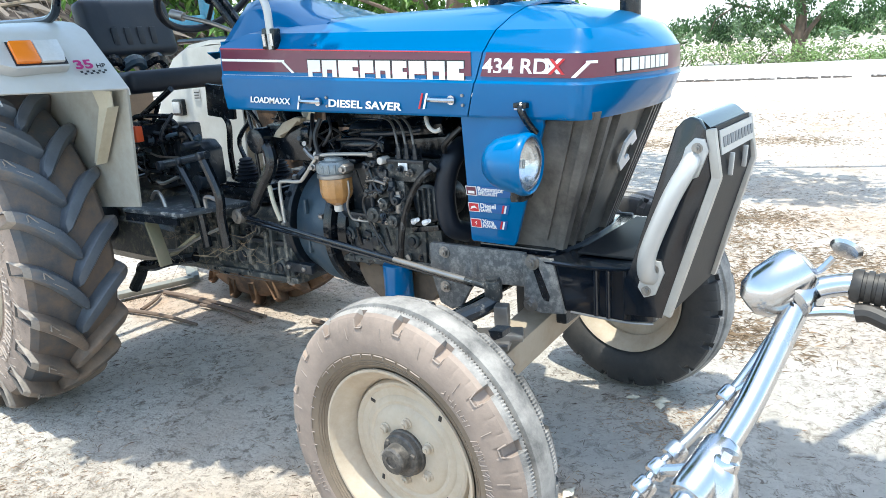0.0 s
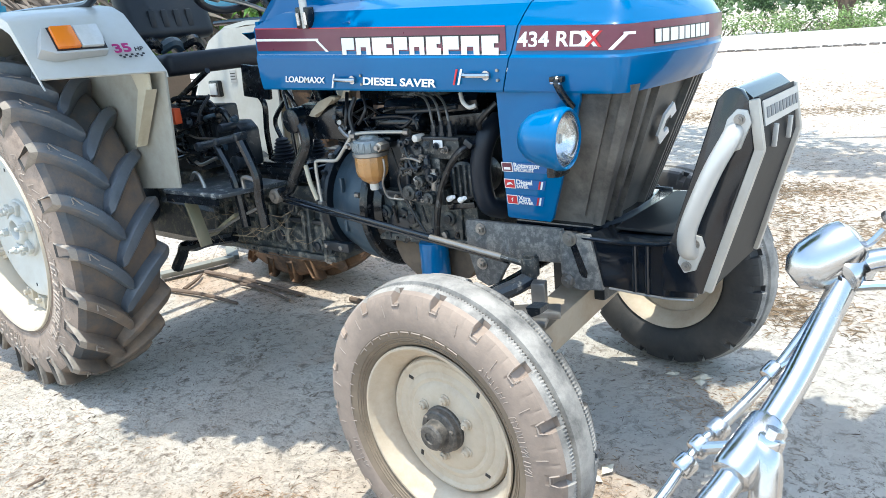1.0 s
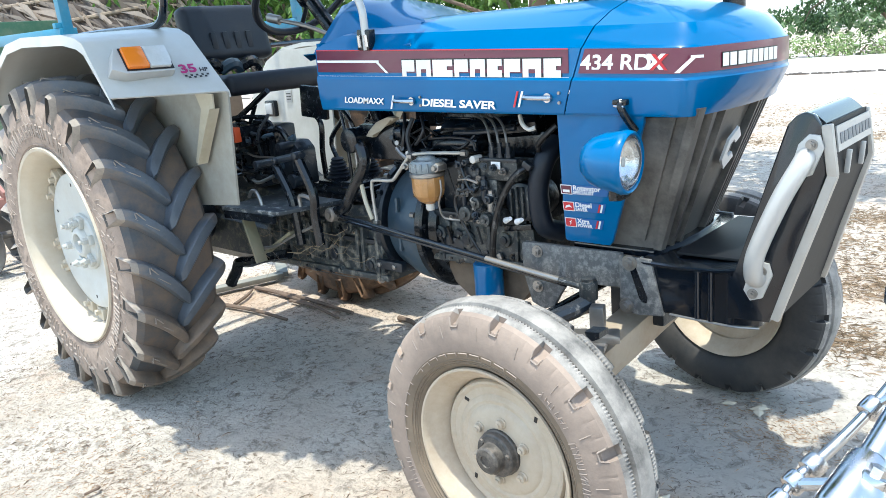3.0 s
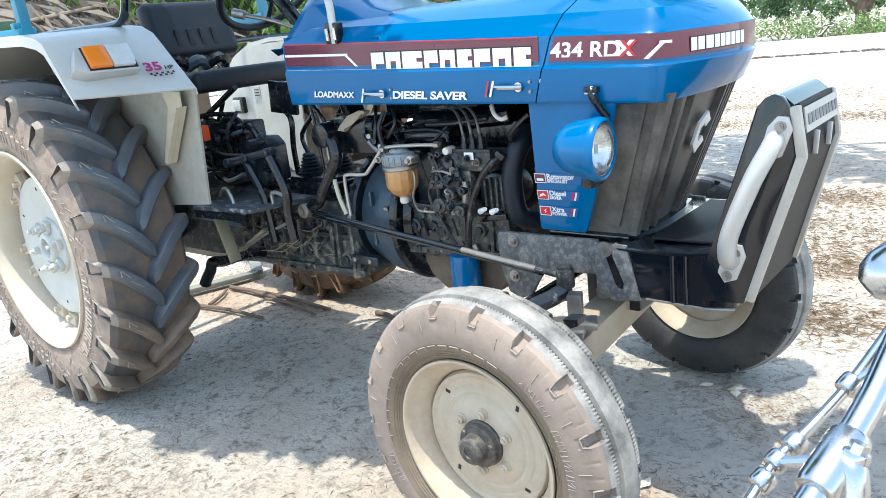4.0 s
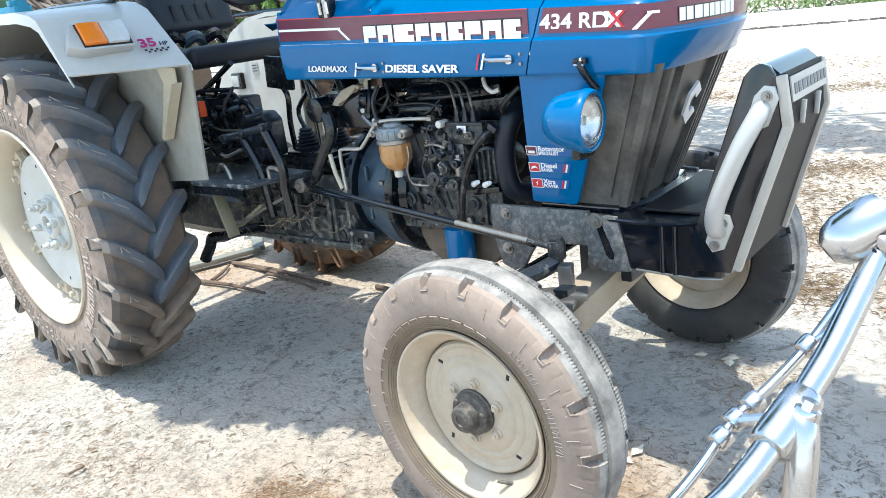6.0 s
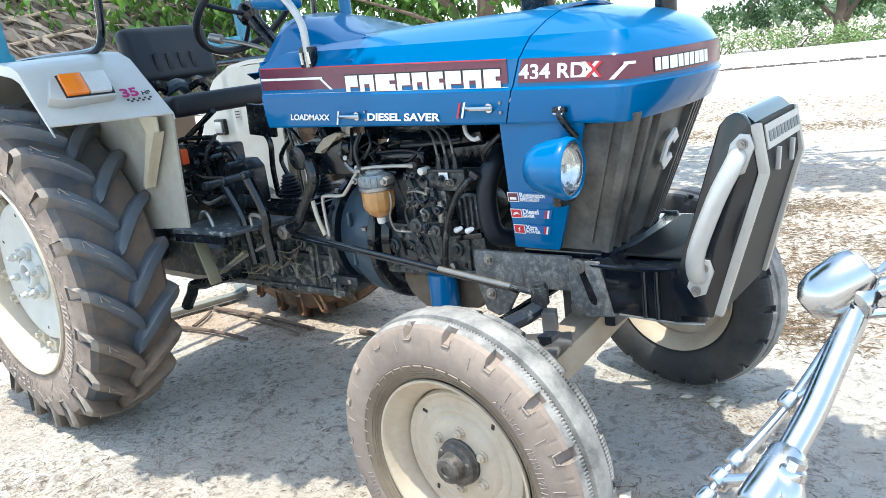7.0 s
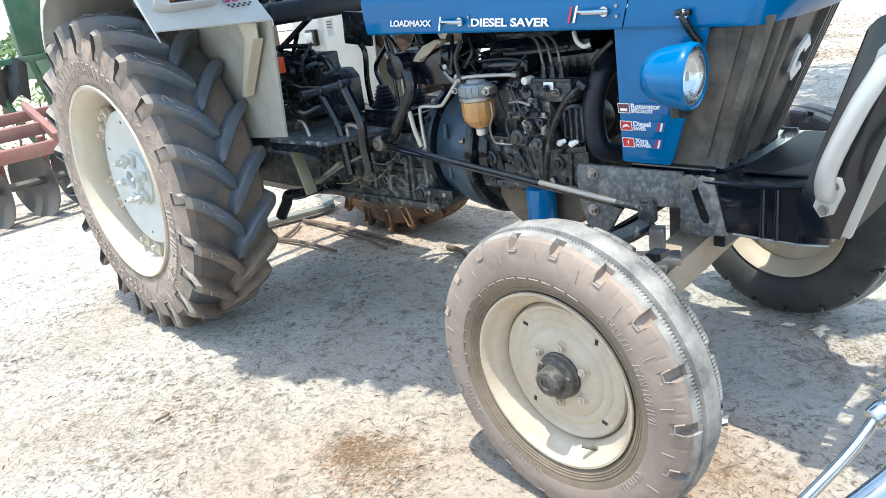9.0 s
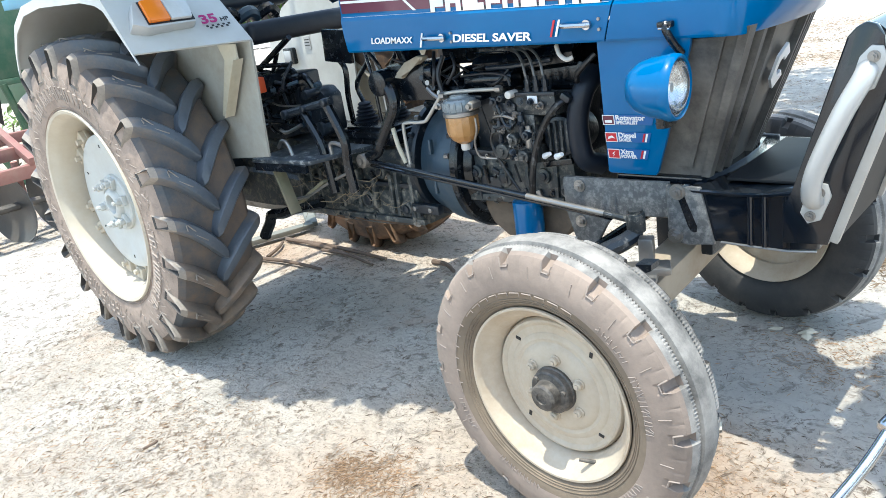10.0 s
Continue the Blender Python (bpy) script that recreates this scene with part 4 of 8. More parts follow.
# blue side panels with their decals
for side in (-1, 1):
    bm = bmesh.new()
    poly = [(-0.085, 1.10), (-0.106, 0.757), (-0.10, 0.752), (0.028, 0.752), (0.036, 0.762), (0.150, 1.075), (0.155, 1.10)]
    prism(bm, poly, -0.006, 0.006, "y", 0.003)
    for v in bm.verts:
        v.co.y += side * (0.238 + 0.047 * (v.co.z - 0.752) / 0.34)
    panel = part("side_panel", bm, BLUE, tractor, "blue radiator side panel")
    if side > 0:
        continue
    lean = Matrix.Rotation(math.atan2(0.047, 0.34), 4, "X")

    def on_panel(x, z, proud=0.0075):
        y = -(0.238 + 0.047 * (z - 0.752) / 0.34) - proud
        return Matrix.Translation((x, y, z)) @ lean @ Matrix.Rotation(radians(90), 4, "X")

    for k, (z, one, two, wide) in enumerate(((0.886, "Rotavator", "SPECIALIST", 0.135), (0.840, "Diesel", "SAVER", 0.120), (0.795, "Xtra", "POWER", 0.108))):
        x0 = -0.099 + 0.001 * k
        bm = bmesh.new()
        prism(bm, [(0, 0), (wide, 0), (wide + 0.009, 0.026), (0, 0.026)], 0, 0.001, "z")
        bmesh.ops.transform(bm, matrix=on_panel(x0, z), verts=bm.verts)
        plate = part("decal", bm, material("decal_blue", (0.012, 0.10, 0.30), 0.4, 0, 0.05, 8, 60, 0.0), panel)
        bm = bmesh.new()
        prism(bm, [(0.0, 0), (0.034, 0), (0.034, 0.026), (0.0, 0.026)], 0.001, 0.0018, "z")
        bmesh.ops.transform(bm, matrix=on_panel(x0, z), verts=bm.verts)
        part("decal_border", bm, WHITE, plate)
        bm = bmesh.new()
        prism(bm, [(0.002, 0.002), (0.032, 0.002), (0.032, 0.024), (0.002, 0.024)], 0.0018, 0.0024, "z")
        bmesh.ops.transform(bm, matrix=on_panel(x0, z), verts=bm.verts)
        part("decal_square", bm, REDBRIGHT if k else RED, plate)
        bm = bmesh.new()
        sign = ([(0.007, 0.006), (0.027, 0.006), (0.027, 0.013), (0.007, 0.013)], [(0.006, 0.007), (0.010, 0.015), (0.02, 0.018), (0.028, 0.01), (0.02, 0.012), (0.011, 0.009)], [(0.014, 0.005), (0.02, 0.012), (0.017, 0.013), (0.022, 0.021), (0.013, 0.014), (0.017, 0.012)])[k]
        prism(bm, sign, 0.0024, 0.003, "z")
        bmesh.ops.transform(bm, matrix=on_panel(x0, z), verts=bm.verts)
        part("decal_sign", bm, WHITE, plate)
        lettering("lettering", one.upper() if k > 2 else one, 0.019, on_panel(x0 + 0.037, z + 0.0125) @ Matrix.Translation((0, 0, 0.0014)), WHITE, plate, 1.05, 0, 0.0004)
        lettering("lettering", two, 0.0125, on_panel(x0 + 0.037, z + 0.002) @ Matrix.Translation((0, 0, 0.0014)), WHITE, plate, 1.0, 0, 0.0003)
        if k:
            for dx, mat in ((0.0, REDBRIGHT), (0.007, WHITE)):
                bm = bmesh.new()
                prism(bm, [(wide - 0.018 + dx, 0.002), (wide - 0.013 + dx, 0.002), (wide - 0.006 + dx, 0.024), (wide - 0.011 + dx, 0.024)], 0.001, 0.002, "z")
                bmesh.ops.transform(bm, matrix=on_panel(x0, z), verts=bm.verts)
                part("decal_slash", bm, mat, plate)

# rubber bonnet catches
for side in (-1, 1):
    bm = bmesh.new()
    tube(bm, [(0.108, side * 0.316, 1.128), (0.112, side * 0.324, 1.115), (0.122, side * 0.312, 1.085), (0.132, side * 0.292, 1.058)], 0.009, 10, 4)
    box(bm, (0.108, side * 0.316, 1.126), (0.036, 0.018, 0.014), None, 0.004)
    part("bonnet_catch", bm, OILY, tractor, "black rubber bonnet catch")
    bm = bmesh.new()
    rod(bm, (0.096, side * 0.327, 1.119), (0.122, side * 0.327, 1.117), 0.003, seg=8)
    part("catch_pin", bm, CHROME, tractor)

# round headlights on the panels
GLASS = bpy.data.materials.new("headlight_glass")
GLASS.use_nodes = True
gb = GLASS.node_tree.nodes["Principled BSDF"]
gb.inputs["Base Color"].default_value, gb.inputs["Roughness"].default_value = (0.95, 0.97, 0.97, 1), 0.03
gb.inputs["Transmission Weight"].default_value, gb.inputs["IOR"].default_value = 1.0, 1.35
wave = GLASS.node_tree.nodes.new("ShaderNodeTexWave")
wave.inputs["Scale"].default_value = 45
gbp = GLASS.node_tree.nodes.new("ShaderNodeBump")
gbp.inputs["Strength"].default_value, gbp.inputs["Distance"].default_value = 0.25, 0.002
gco = GLASS.node_tree.nodes.new("ShaderNodeTexCoord")
GLASS.node_tree.links.new(gco.outputs["Object"], wave.inputs["Vector"])
GLASS.node_tree.links.new(wave.outputs["Fac"], gbp.inputs["Height"])
GLASS.node_tree.links.new(gbp.outputs[0], gb.inputs["Normal"])
REFLECTOR = material("headlight_reflector", (0.60, 0.61, 0.62), 0.18, 1.0, 0.1, 60, 120, 0.35)
for side in (-1, 1):
    m = Matrix.Translation((0.160 if side < 0 else 0.125, side * (0.378 if side < 0 else 0.345), 0.998)) @ Matrix.Scale(0.9, 4) @ Matrix.Rotation(radians(side * -4), 4, "Z") @ Matrix.Rotation(radians(92), 4, "Y")
    bm = bmesh.new()
    lathe(bm, [(0.0, -0.128), (0.022, -0.126), (0.045, -0.115), (0.062, -0.094), (0.073, -0.062), (0.0775, -0.03), (0.079, -0.022), (0.079, -0.012), (0.074, -0.012), (0.068, -0.04), (0.05, -0.09), (0.0, -0.11)], m, 48)
    shell = part("headlight", bm, BLUE, tractor, "round blue headlight shell")
    bm = bmesh.new()
    lathe(bm, [(0.080, -0.020), (0.082, -0.012), (0.080, 0.002), (0.075, 0.008), (0.070, 0.006), (0.070, -0.012), (0.080, -0.020)], m, 48)
    part("headlight_ring", bm, BLUE, shell, "blue headlight rim")
    bm = bmesh.new()
    lathe(bm, [(0.0, 0.020), (0.02, 0.0192), (0.045, 0.014), (0.062, 0.007), (0.070, 0.001), (0.070, -0.002), (0.045, 0.010), (0.0, 0.016)], m, 40)
    lens = part("headlight_lens", bm, GLASS, shell, "clear fluted glass lens")
    lens.visible_shadow = False
    bm = bmesh.new()
    lathe(bm, [(0.070, -0.003), (0.062, -0.02), (0.045, -0.042), (0.024, -0.055), (0.0, -0.06)], m, 40)
    part("reflector", bm, REFLECTOR, shell, "silvered reflector bowl")
    bm = bmesh.new()
    lathe(bm, [(0.0, -0.012), (0.012, -0.014), (0.014, -0.03), (0.01, -0.055)], m, 16)
    part("bulb", bm, LENS, shell)
    bm = bmesh.new()
    p = Vector((0.115, side * 0.376, 0.925))
    rod(bm, p + Vector((0, 0, 0.012)), p - Vector((0, 0, 0.018)), 0.009, seg=10)
    tube(bm, [p - Vector((0, 0, 0.008)), (0.105, side * 0.33, 0.905), (0.09, side * 0.262, 0.90)], 0.011, 8)
    part("headlight_bracket", bm, OILY, shell)

# side frame plates that carry the front axle
for side in (-1, 1):
    y = side * 0.242
    bm = bmesh.new()
    prism(bm, [(-0.252, 0.724), (-0.245, 0.734), (0.062, 0.737), (0.065, 0.643), (-0.10, 0.640), (-0.125, 0.60), (-0.150, 0.555), (-0.185, 0.540), (-0.225, 0.555), (-0.250, 0.64)], y - 0.008, y + 0.008, "y", 0.003)
    plate = part("frame_plate", bm, BRACKET, tractor, "scuffed black side frame plate")
    for x, z in ((-0.197, 0.711), (-0.201, 0.607)):
        bm = bmesh.new()
        nut(bm, (x, y + side * 0.008, z), (0, side, 0))
        part("frame_bolt", bm, STEEL, plate)
    bm = bmesh.new()
    prism(bm, [(0.066, 0.736), (0.152, 0.736), (0.186, 0.594), (0.118, 0.585), (0.076, 0.592), (0.068, 0.606)], side * 0.262 - 0.006, side * 0.262 + 0.006, "y", 0.002)
    gusset = part("slotted_plate", bm, BRACKET, tractor, "scuffed slotted bumper plate")
    bm = bmesh.new()
    prism(bm, [(0.096, 0.708), (0.104, 0.716), (0.114, 0.710), (0.144, 0.636), (0.142, 0.622), (0.130, 0.622), (0.122, 0.632)], side * 0.2685 - 0.001, side * 0.2685 + 0.001, "y")
    part("slot", bm, OILY, gusset)
    for x, z in ((0.096, 0.722), (0.087, 0.606)):
        bm = bmesh.new()
        nut(bm, (x, side * 0.268, z), (0, side, 0), 0.014)
        part("frame_bolt", bm, STEEL, gusset)

# bumper: black folded tray
bm = bmesh.new()
outline = [(0.118, -0.258), (0.30, -0.266), (0.345, -0.272), (0.36, -0.278), (0.42, -0.276), (0.425, -0.262), (0.415, -0.235), (0.40, 0.0), (0.355, 0.20), (0.33, 0.24), (0.30, 0.258), (0.118, 0.258)]
prism(bm, outline, 0.600, 0.732, "z", 0.006)
for v in bm.verts:
    if v.co.x > 0.3:
        v.co.z += 0.02 * (v.co.x - 0.3) / 0.17
bumper = part("bumper", bm, BLACKGLOSS, tractor, "glossy black front bumper")
bm = bmesh.new()
prism(bm, [(0.19, -0.20), (0.40, -0.20), (0.42, -0.16), (0.42, 0.16), (0.40, 0.20), (0.19, 0.20)], 0.737, 0.745, "z", 0.003)
part("bumper_top_plate", bm, PANELBLACK, bumper)
bm = bmesh.new()
tube(bm, [(0.12, -0.262, 0.726), (0.25, -0.268, 0.727), (0.34, -0.272, 0.736), (0.40, -0.274, 0.75)], 0.006, 8)
part("bumper_lip", bm, BLACKGLOSS, bumper)
bm = bmesh.new()
tube(bm, [(0.20, -0.262, 0.601), (0.30, -0.2665, 0.601), (0.36, -0.2785, 0.606), (0.42, -0.2765, 0.612)], 0.003, 6, 3)
part("bumper_lower_edge", bm, STEEL, bumper, "scuffed lower edge of the bumper")
for x, y in ((0.272, -0.2665), (0.305, -0.2685)):
    bm = bmesh.new()
    rod(bm, (x, y, 0.606), (x, y, 0.730), 0.007, seg=12)
    part("bumper_fold", bm, BLACKGLOSS, bumper)

# bull bar
EDGEGREY = material("dull_silver_edge", (0.42, 0.40, 0.365), 0.35, 0.15, 0.12, 8, 90, 0.05, 0.4, (0.32, 0.27, 0.21), dust_scale=12)
STRIPGREY = material("grey_strip_print", (0.16, 0.17, 0.18), 0.5, 0, 0.1, 8, 60, 0.0)
def bull_x(z):
    return np.interp(z, [0.60, 0.80, 0.98, 1.10], [0.452, 0.505, 0.556, 0.540])


for side, name in ((-1, "near"), (1, "far")):
    y0 = -0.282 if side < 0 else 0.0
    shift = 0.0
    bm = bmesh.new()
    poly = [(0.352, 0.630), (0.446, 0.636), (0.545, 0.972), (0.532, 1.072), (0.518, 1.092), (0.500, 1.098), (0.484, 1.090), (0.468, 1.072), (0.372, 0.742), (0.352, 0.72)]
    if side > 0:
        poly = [(0.440, 0.66), (0.468, 0.66), (0.545, 0.972), (0.534, 1.070), (0.520, 1.080), (0.505, 1.070), (0.450, 0.80)]
    prism(bm, [(x + shift, z) for x, z in poly], y0 - 0.010, y0 + 0.010, "y", 0.004)
    wing = part("bull_bar_wing", bm, BLACKGLOSS, tractor, "glossy black bull bar side plate")
    bm = bmesh.new()
    path = [(0.456 + shift, y0, 0.645) if side < 0 else (0.472 + shift, y0, 0.665), (0.556 + shift, y0, 0.970), (0.541 + shift, y0, 1.070)]
    for a, b in zip(path, path[1:]):
        turn, length = aim(a, b)
        box(bm, (Vector(a) + Vector(b)) / 2, (0.019, 0.020, length + 0.005), turn, 0.004)
    part("bull_bar_edge", bm, EDGEGREY, wing, "silver painted edge strip")
    if side < 0:
        bm = bmesh.new()
        tube(bm, [(0.508, -0.290, 1.012), (0.504, -0.318, 0.992), (0.474, -0.336, 0.925), (0.430, -0.336, 0.81), (0.420, -0.322, 0.752), (0.420, -0.290, 0.735)], 0.020, 14, 6)
        grab = part("guard_handle", bm, SILVER, wing, "silver tubular guard handle")
        for x, z in ((0.510, 1.008), (0.421, 0.730)):
            bm = bmesh.new()
            rot = Matrix.Rotation(radians(18), 4, "Y")
            prism(bm, [(-0.022, -0.030), (0.0, -0.048), (0.022, -0.030), (0.024, 0.028), (0.008, 0.050), (-0.012, 0.046), (-0.024, 0.02)], -0.0035, 0.0035, "y", 0.002)
            bmesh.ops.transform(bm, matrix=Matrix.Translation((x, -0.297, z)) @ rot, verts=bm.verts)
            part("handle_plate", bm, SILVER, grab)
            for dz in (-0.028, 0.026):
                bm = bmesh.new()
                nut(bm, (x + dz * 0.33, -0.300, z + dz), (0, -1, 0), 0.008, 0.008)
                part("handle_bolt", bm, STEEL, grab)
bm = bmesh.new()
rows = []
for z in (0.655, 0.70, 0.80, 0.90, 0.97, 1.03, 1.075):
    rows.append([(bull_x(z) + 0.002, -0.268 + 0.264 * k / 8, z) for k in range(9)])
grid_faces(bm, rows)
mask = part("bull_bar_front", solid(bm, 0.012, (0.2, 0, 0.9)), PANELBLACK, tractor, "black perforated bull bar front panel", sharp=50)
bm = bmesh.new()
rows = []
for x, z in ((0.470, 1.066), (0.484, 1.0885), (0.492, 1.0945), (0.501, 1.0965), (0.511, 1.0945), (0.519, 1.0895), (0.536, 1.074), (0.545, 1.058)):
    rows.append([(x, -0.273 + 0.272 * k / 8, z) for k in range(9)])
grid_faces(bm, rows)
part("bull_bar_cap", solid(bm, 0.006, (0.5, -0.14, 1.0)), BLACKGLOSS, mask, "glossy black bull bar top cap", sharp=70)
bm = bmesh.new()
rows = []
for z in (1.015, 1.066):
    rows.append([(bull_x(z) + 0.008, -0.262 + 0.252 * k / 8, z) for k in range(9)])
grid_faces(bm, rows)
plate = part("name_strip", solid(bm, 0.003), SILVER, mask, "silver strip with dark raised blocks")
x = 0.0
for w in (0.021, 0.021, 0.028, 0.019, 0.021, 0.018, 0.021, 0.021, 0.019):
    bm = bmesh.new()
    y = -0.248 + x
    px = bull_x(1.04) + 0.0115
    box(bm, (px - 0.0028, y + w / 2, 1.040), (0.002, w * 0.8, 0.022), Matrix.Rotation(radians(-8), 4, "Y"))
    part("block", bm, STRIPGREY, plate)
    x += w + 0.006
for y in (-0.195, -0.085):
    bm = bmesh.new()
    box(bm, (bull_x(0.99) + 0.006, y, 0.985), (0.010, 0.009, 0.050), Matrix.Rotation(radians(4), 4, "Y"), 0.002)
    part("bull_bar_clip", bm, SILVER, mask)
for y in (-0.22, -0.14, -0.06):
    bm = bmesh.new()
    rod(bm, (0.39, y, 0.70), (bull_x(0.8) - 0.04, y, 0.80), 0.012, seg=8)
    part("bull_bar_stay", bm, BLACKGLOSS, mask)
bm = bmesh.new()
rod(bm, (0.49, -0.268, 0.80), (0.495, -0.24, 0.806), 0.012, seg=12)
part("bull_bar_bolt", bm, STEEL, mask)

# front axle, king pins and steering arms
bm = bmesh.new()
for side in (-1, 1):
    turn, length = aim((0.06, 0.0, 0.53), (0.03, side * 0.50, 0.45))
    box(bm, (0.045, side * 0.25, 0.49), (0.095, 0.085, length + 0.02), turn, 0.006)
axle = part("front_axle", bm, AXLE, tractor, "tan box-section front axle beam")
for side in (-1, 1):
    bm = bmesh.new()
    rod(bm, (0.02, side * 0.505, 0.36), (0.02, side * 0.485, 0.59), 0.042, seg=20, bevel=0.006)
    rod(bm, (0.02, side * 0.505, 0.37), (0.0, side * 0.60, 0.368), 0.045, 0.035, 18)
    part("king_pin", bm, STEEL, axle, "worn steel king pin housing")
    bm = bmesh.new()
    prism(bm, [(0.10, 0.585), (0.13, 0.60), (0.13, 0.615), (0.09, 0.61)], side * 0.46 - 0.02, side * 0.46 + 0.02)
    tube(bm, [(0.02, side * 0.485, 0.585), (-0.03, side * 0.45, 0.60), (0.0, side * 0.38, 0.615), (0.016, side * 0.335, 0.625)], 0.022, 10, 6)
    tube(bm, [(0.02, side * 0.485, 0.575), (-0.06, side * 0.44, 0.575), (-0.14, side * 0.40, 0.55)], 0.018, 10, 6)
    part("steering_arm", bm, CAST, axle, "dusty steel steering arm")
    bm = bmesh.new()
    box(bm, (0.055, side * 0.36, 0.60), (0.036, 0.036, 0.06), Matrix.Rotation(radians(20), 4, "Z"), 0.004)
    box(bm, (0.07, side * 0.40, 0.565), (0.12, 0.06, 0.02), Matrix.Rotation(radians(30), 4, "Z"), 0.005)
    box(bm, (0.05, side * 0.44, 0.552), (0.13, 0.05, 0.016), Matrix.Rotation(radians(20), 4, "Z"), 0.005)
    part("axle_clamp", bm, STEEL, axle, "grey axle clamp bolts")
bm = bmesh.new()
rod(bm, (-0.14, -0.40, 0.548), (-0.14, 0.40, 0.548), 0.014, seg=12)
part("track_rod", bm, OILY, axle)
bm = bmesh.new()
box(bm, (0.05, 0, 0.57), (0.16, 0.30, 0.12), None, 0.01)
part("axle_saddle", bm, CAST, axle)

# drag link from the drop arm to the near steering arm
bm = bmesh.new()
rod(bm, (-1.06, -0.262, 0.745), (-0.06, -0.330, 0.668), 0.0078, seg=14)
rod(bm, (-1.05, -0.255, 0.725), (-0.06, -0.322, 0.655), 0.006, seg=10)
link = part("drag_link", bm, BLACKGLOSS, tractor, "black steering drag link rod")
bm = bmesh.new()
rod(bm, (-0.335, -0.3115, 0.689), (-0.05, -0.3312, 0.667), 0.0083, seg=14)
part("bright_sleeve", bm, STEEL, link, "bare steel sleeve")
bm = bmesh.new()
rod(bm, (-0.075, -0.329, 0.669), (0.0, -0.334, 0.662), 0.009, seg=12)
rod(bm, (0.016, -0.335, 0.632), (0.016, -0.335, 0.683), 0.0235, seg=22, bevel=0.004)
rod(bm, (0.016, -0.335, 0.683), (0.016, -0.335, 0.690), 0.019, seg=18)
rod(bm, (0.016, -0.335, 0.600), (0.016, -0.335, 0.633), 0.016, seg=12)
part("ball_joint", bm, PUMPCAST, link, "worn greasy ball joint")
bm = bmesh.new()
rod(bm, (-1.066, -0.285, 0.746), (-1.066, -0.225, 0.746), 0.026, seg=18, bevel=0.004)
rod(bm, (-1.066, -0.292, 0.746), (-1.066, -0.280, 0.746), 0.013, seg=6)
part("ball_joint", bm, STEEL, link)
bm = bmesh.new()
tube(bm, [(-1.05, -0.262, 0.757), (-1.00, -0.262, 0.772), (-0.965, -0.262, 0.815), (-0.917, -0.262, 0.875), (-0.872, -0.262, 0.935), (-0.885, -0.255, 0.985), (-0.925, -0.245, 1.01)], 0.017, 10, 6, r_end=0.024)
rod(bm, (-0.925, -0.275, 1.01), (-0.925, -0.16, 1.01), 0.042, seg=20, bevel=0.006)
part("drop_arm", bm, OILY, tractor, "black steering drop arm")
bm = bmesh.new()
box(bm, (-0.83, -0.15, 1.00), (0.22, 0.14, 0.12), None, 0.02)
rod(bm, (-0.90, -0.1, 1.0), (-1.12, -0.04, 1.36), 0.04, seg=14)
part("steering_box", bm, OILY, tractor, "black steering gearbox")

# blue cylinder under the engine
bm = bmesh.new()
rod(bm, (-0.435, -0.185, 0.41), (-0.435, -0.185, 0.63), 0.046, seg=28, bevel=0.006)
rod(bm, (-0.435, -0.185, 0.385), (-0.435, -0.185, 0.41), 0.025, seg=16)
part("filter_canister", bm, BLUE, tractor, "blue cylindrical canister under the engine")

# ---- engine ----
def pipe(name, pts, r, mat, parent=None, label="", stepsn=5):
    bm = bmesh.new()
    tube(bm, pts, r, 8, stepsn)
    return part(name, bm, mat, parent or engine, label)


def boss(name, c, size, mat, parent, turn=0.0, bevel=0.006, label=""):
    """A small cast block."""
    bm = bmesh.new()
    box(bm, c, size, Matrix.Rotation(turn, 4, "Y"), bevel)
    return part(name, bm, mat, parent, label)


def plug(name, x, y, z, r, long, mat, parent, seg=16, label="", cap=0.0):
    """A round boss that stands out towards the near side."""
    bm = bmesh.new()
    rod(bm, (x, y + 0.02, z), (x, y - long, z), r, seg=seg, bevel=min(0.004, r * 0.2))
    if cap:
        rod(bm, (x, y - long, z), (x, y - long - cap, z), r * 0.5, seg=6)
    return part(name, bm, mat, parent, label)


# crankcase, cylinder block and head
bm = bmesh.new()
prism(bm, [(-0.70, 0.60), (-0.27, 0.615), (-0.26, 0.70), (-0.27, 0.775), (-0.66, 0.775), (-0.70, 0.72)], -0.17, 0.17, "y", 0.012)
engine = part("engine_block", bm, MUDCAST, tractor, "grimy grey cast engine block")
boss("cylinder_block", (-0.45, 0.0, 0.86), (0.42, 0.27, 0.19), CAST, engine, 0, 0.012)
boss("cylinder_head", (-0.44, 0.0, 0.995), (0.44, 0.30, 0.075), OILY, engine, 0, 0.010)
boss("rocker_cover", (-0.44, 0.0, 1.055), (0.40, 0.20, 0.07), OILY, engine, 0, 0.02)
# ledges, ribs and covers of the crankcase side
boss("block_ledge", (-0.47, -0.172, 0.765), (0.38, 0.018, 0.020), CAST, engine, 0.02, 0.004)
boss("block_ledge", (-0.50, -0.172, 0.625), (0.40, 0.022, 0.024), MUDCAST, engine, -0.035, 0.005)
for x, h in ((-0.665, 0.13), (-0.595, 0.10), (-0.43, 0.11), (-0.325, 0.12)):
    boss("block_rib", (x, -0.172, 0.695), (0.014, 0.016, h), MUDCAST, engine, 0.03, 0.004)
for x, z, r in ((-0.635, 0.700, 0.026), (-0.52, 0.690, 0.030), (-0.37, 0.705, 0.024), (-0.295, 0.665, 0.018)):
    plug("core_plug", x, -0.17, z, r, 0.010, MUDCAST, engine)
    plug("core_plug", x, -0.178, z, r * 0.55, 0.008, CAST, engine)
boss("side_cover", (-0.575, -0.172, 0.665), (0.085, 0.018, 0.055), CAST, engine, 0.1, 0.008)
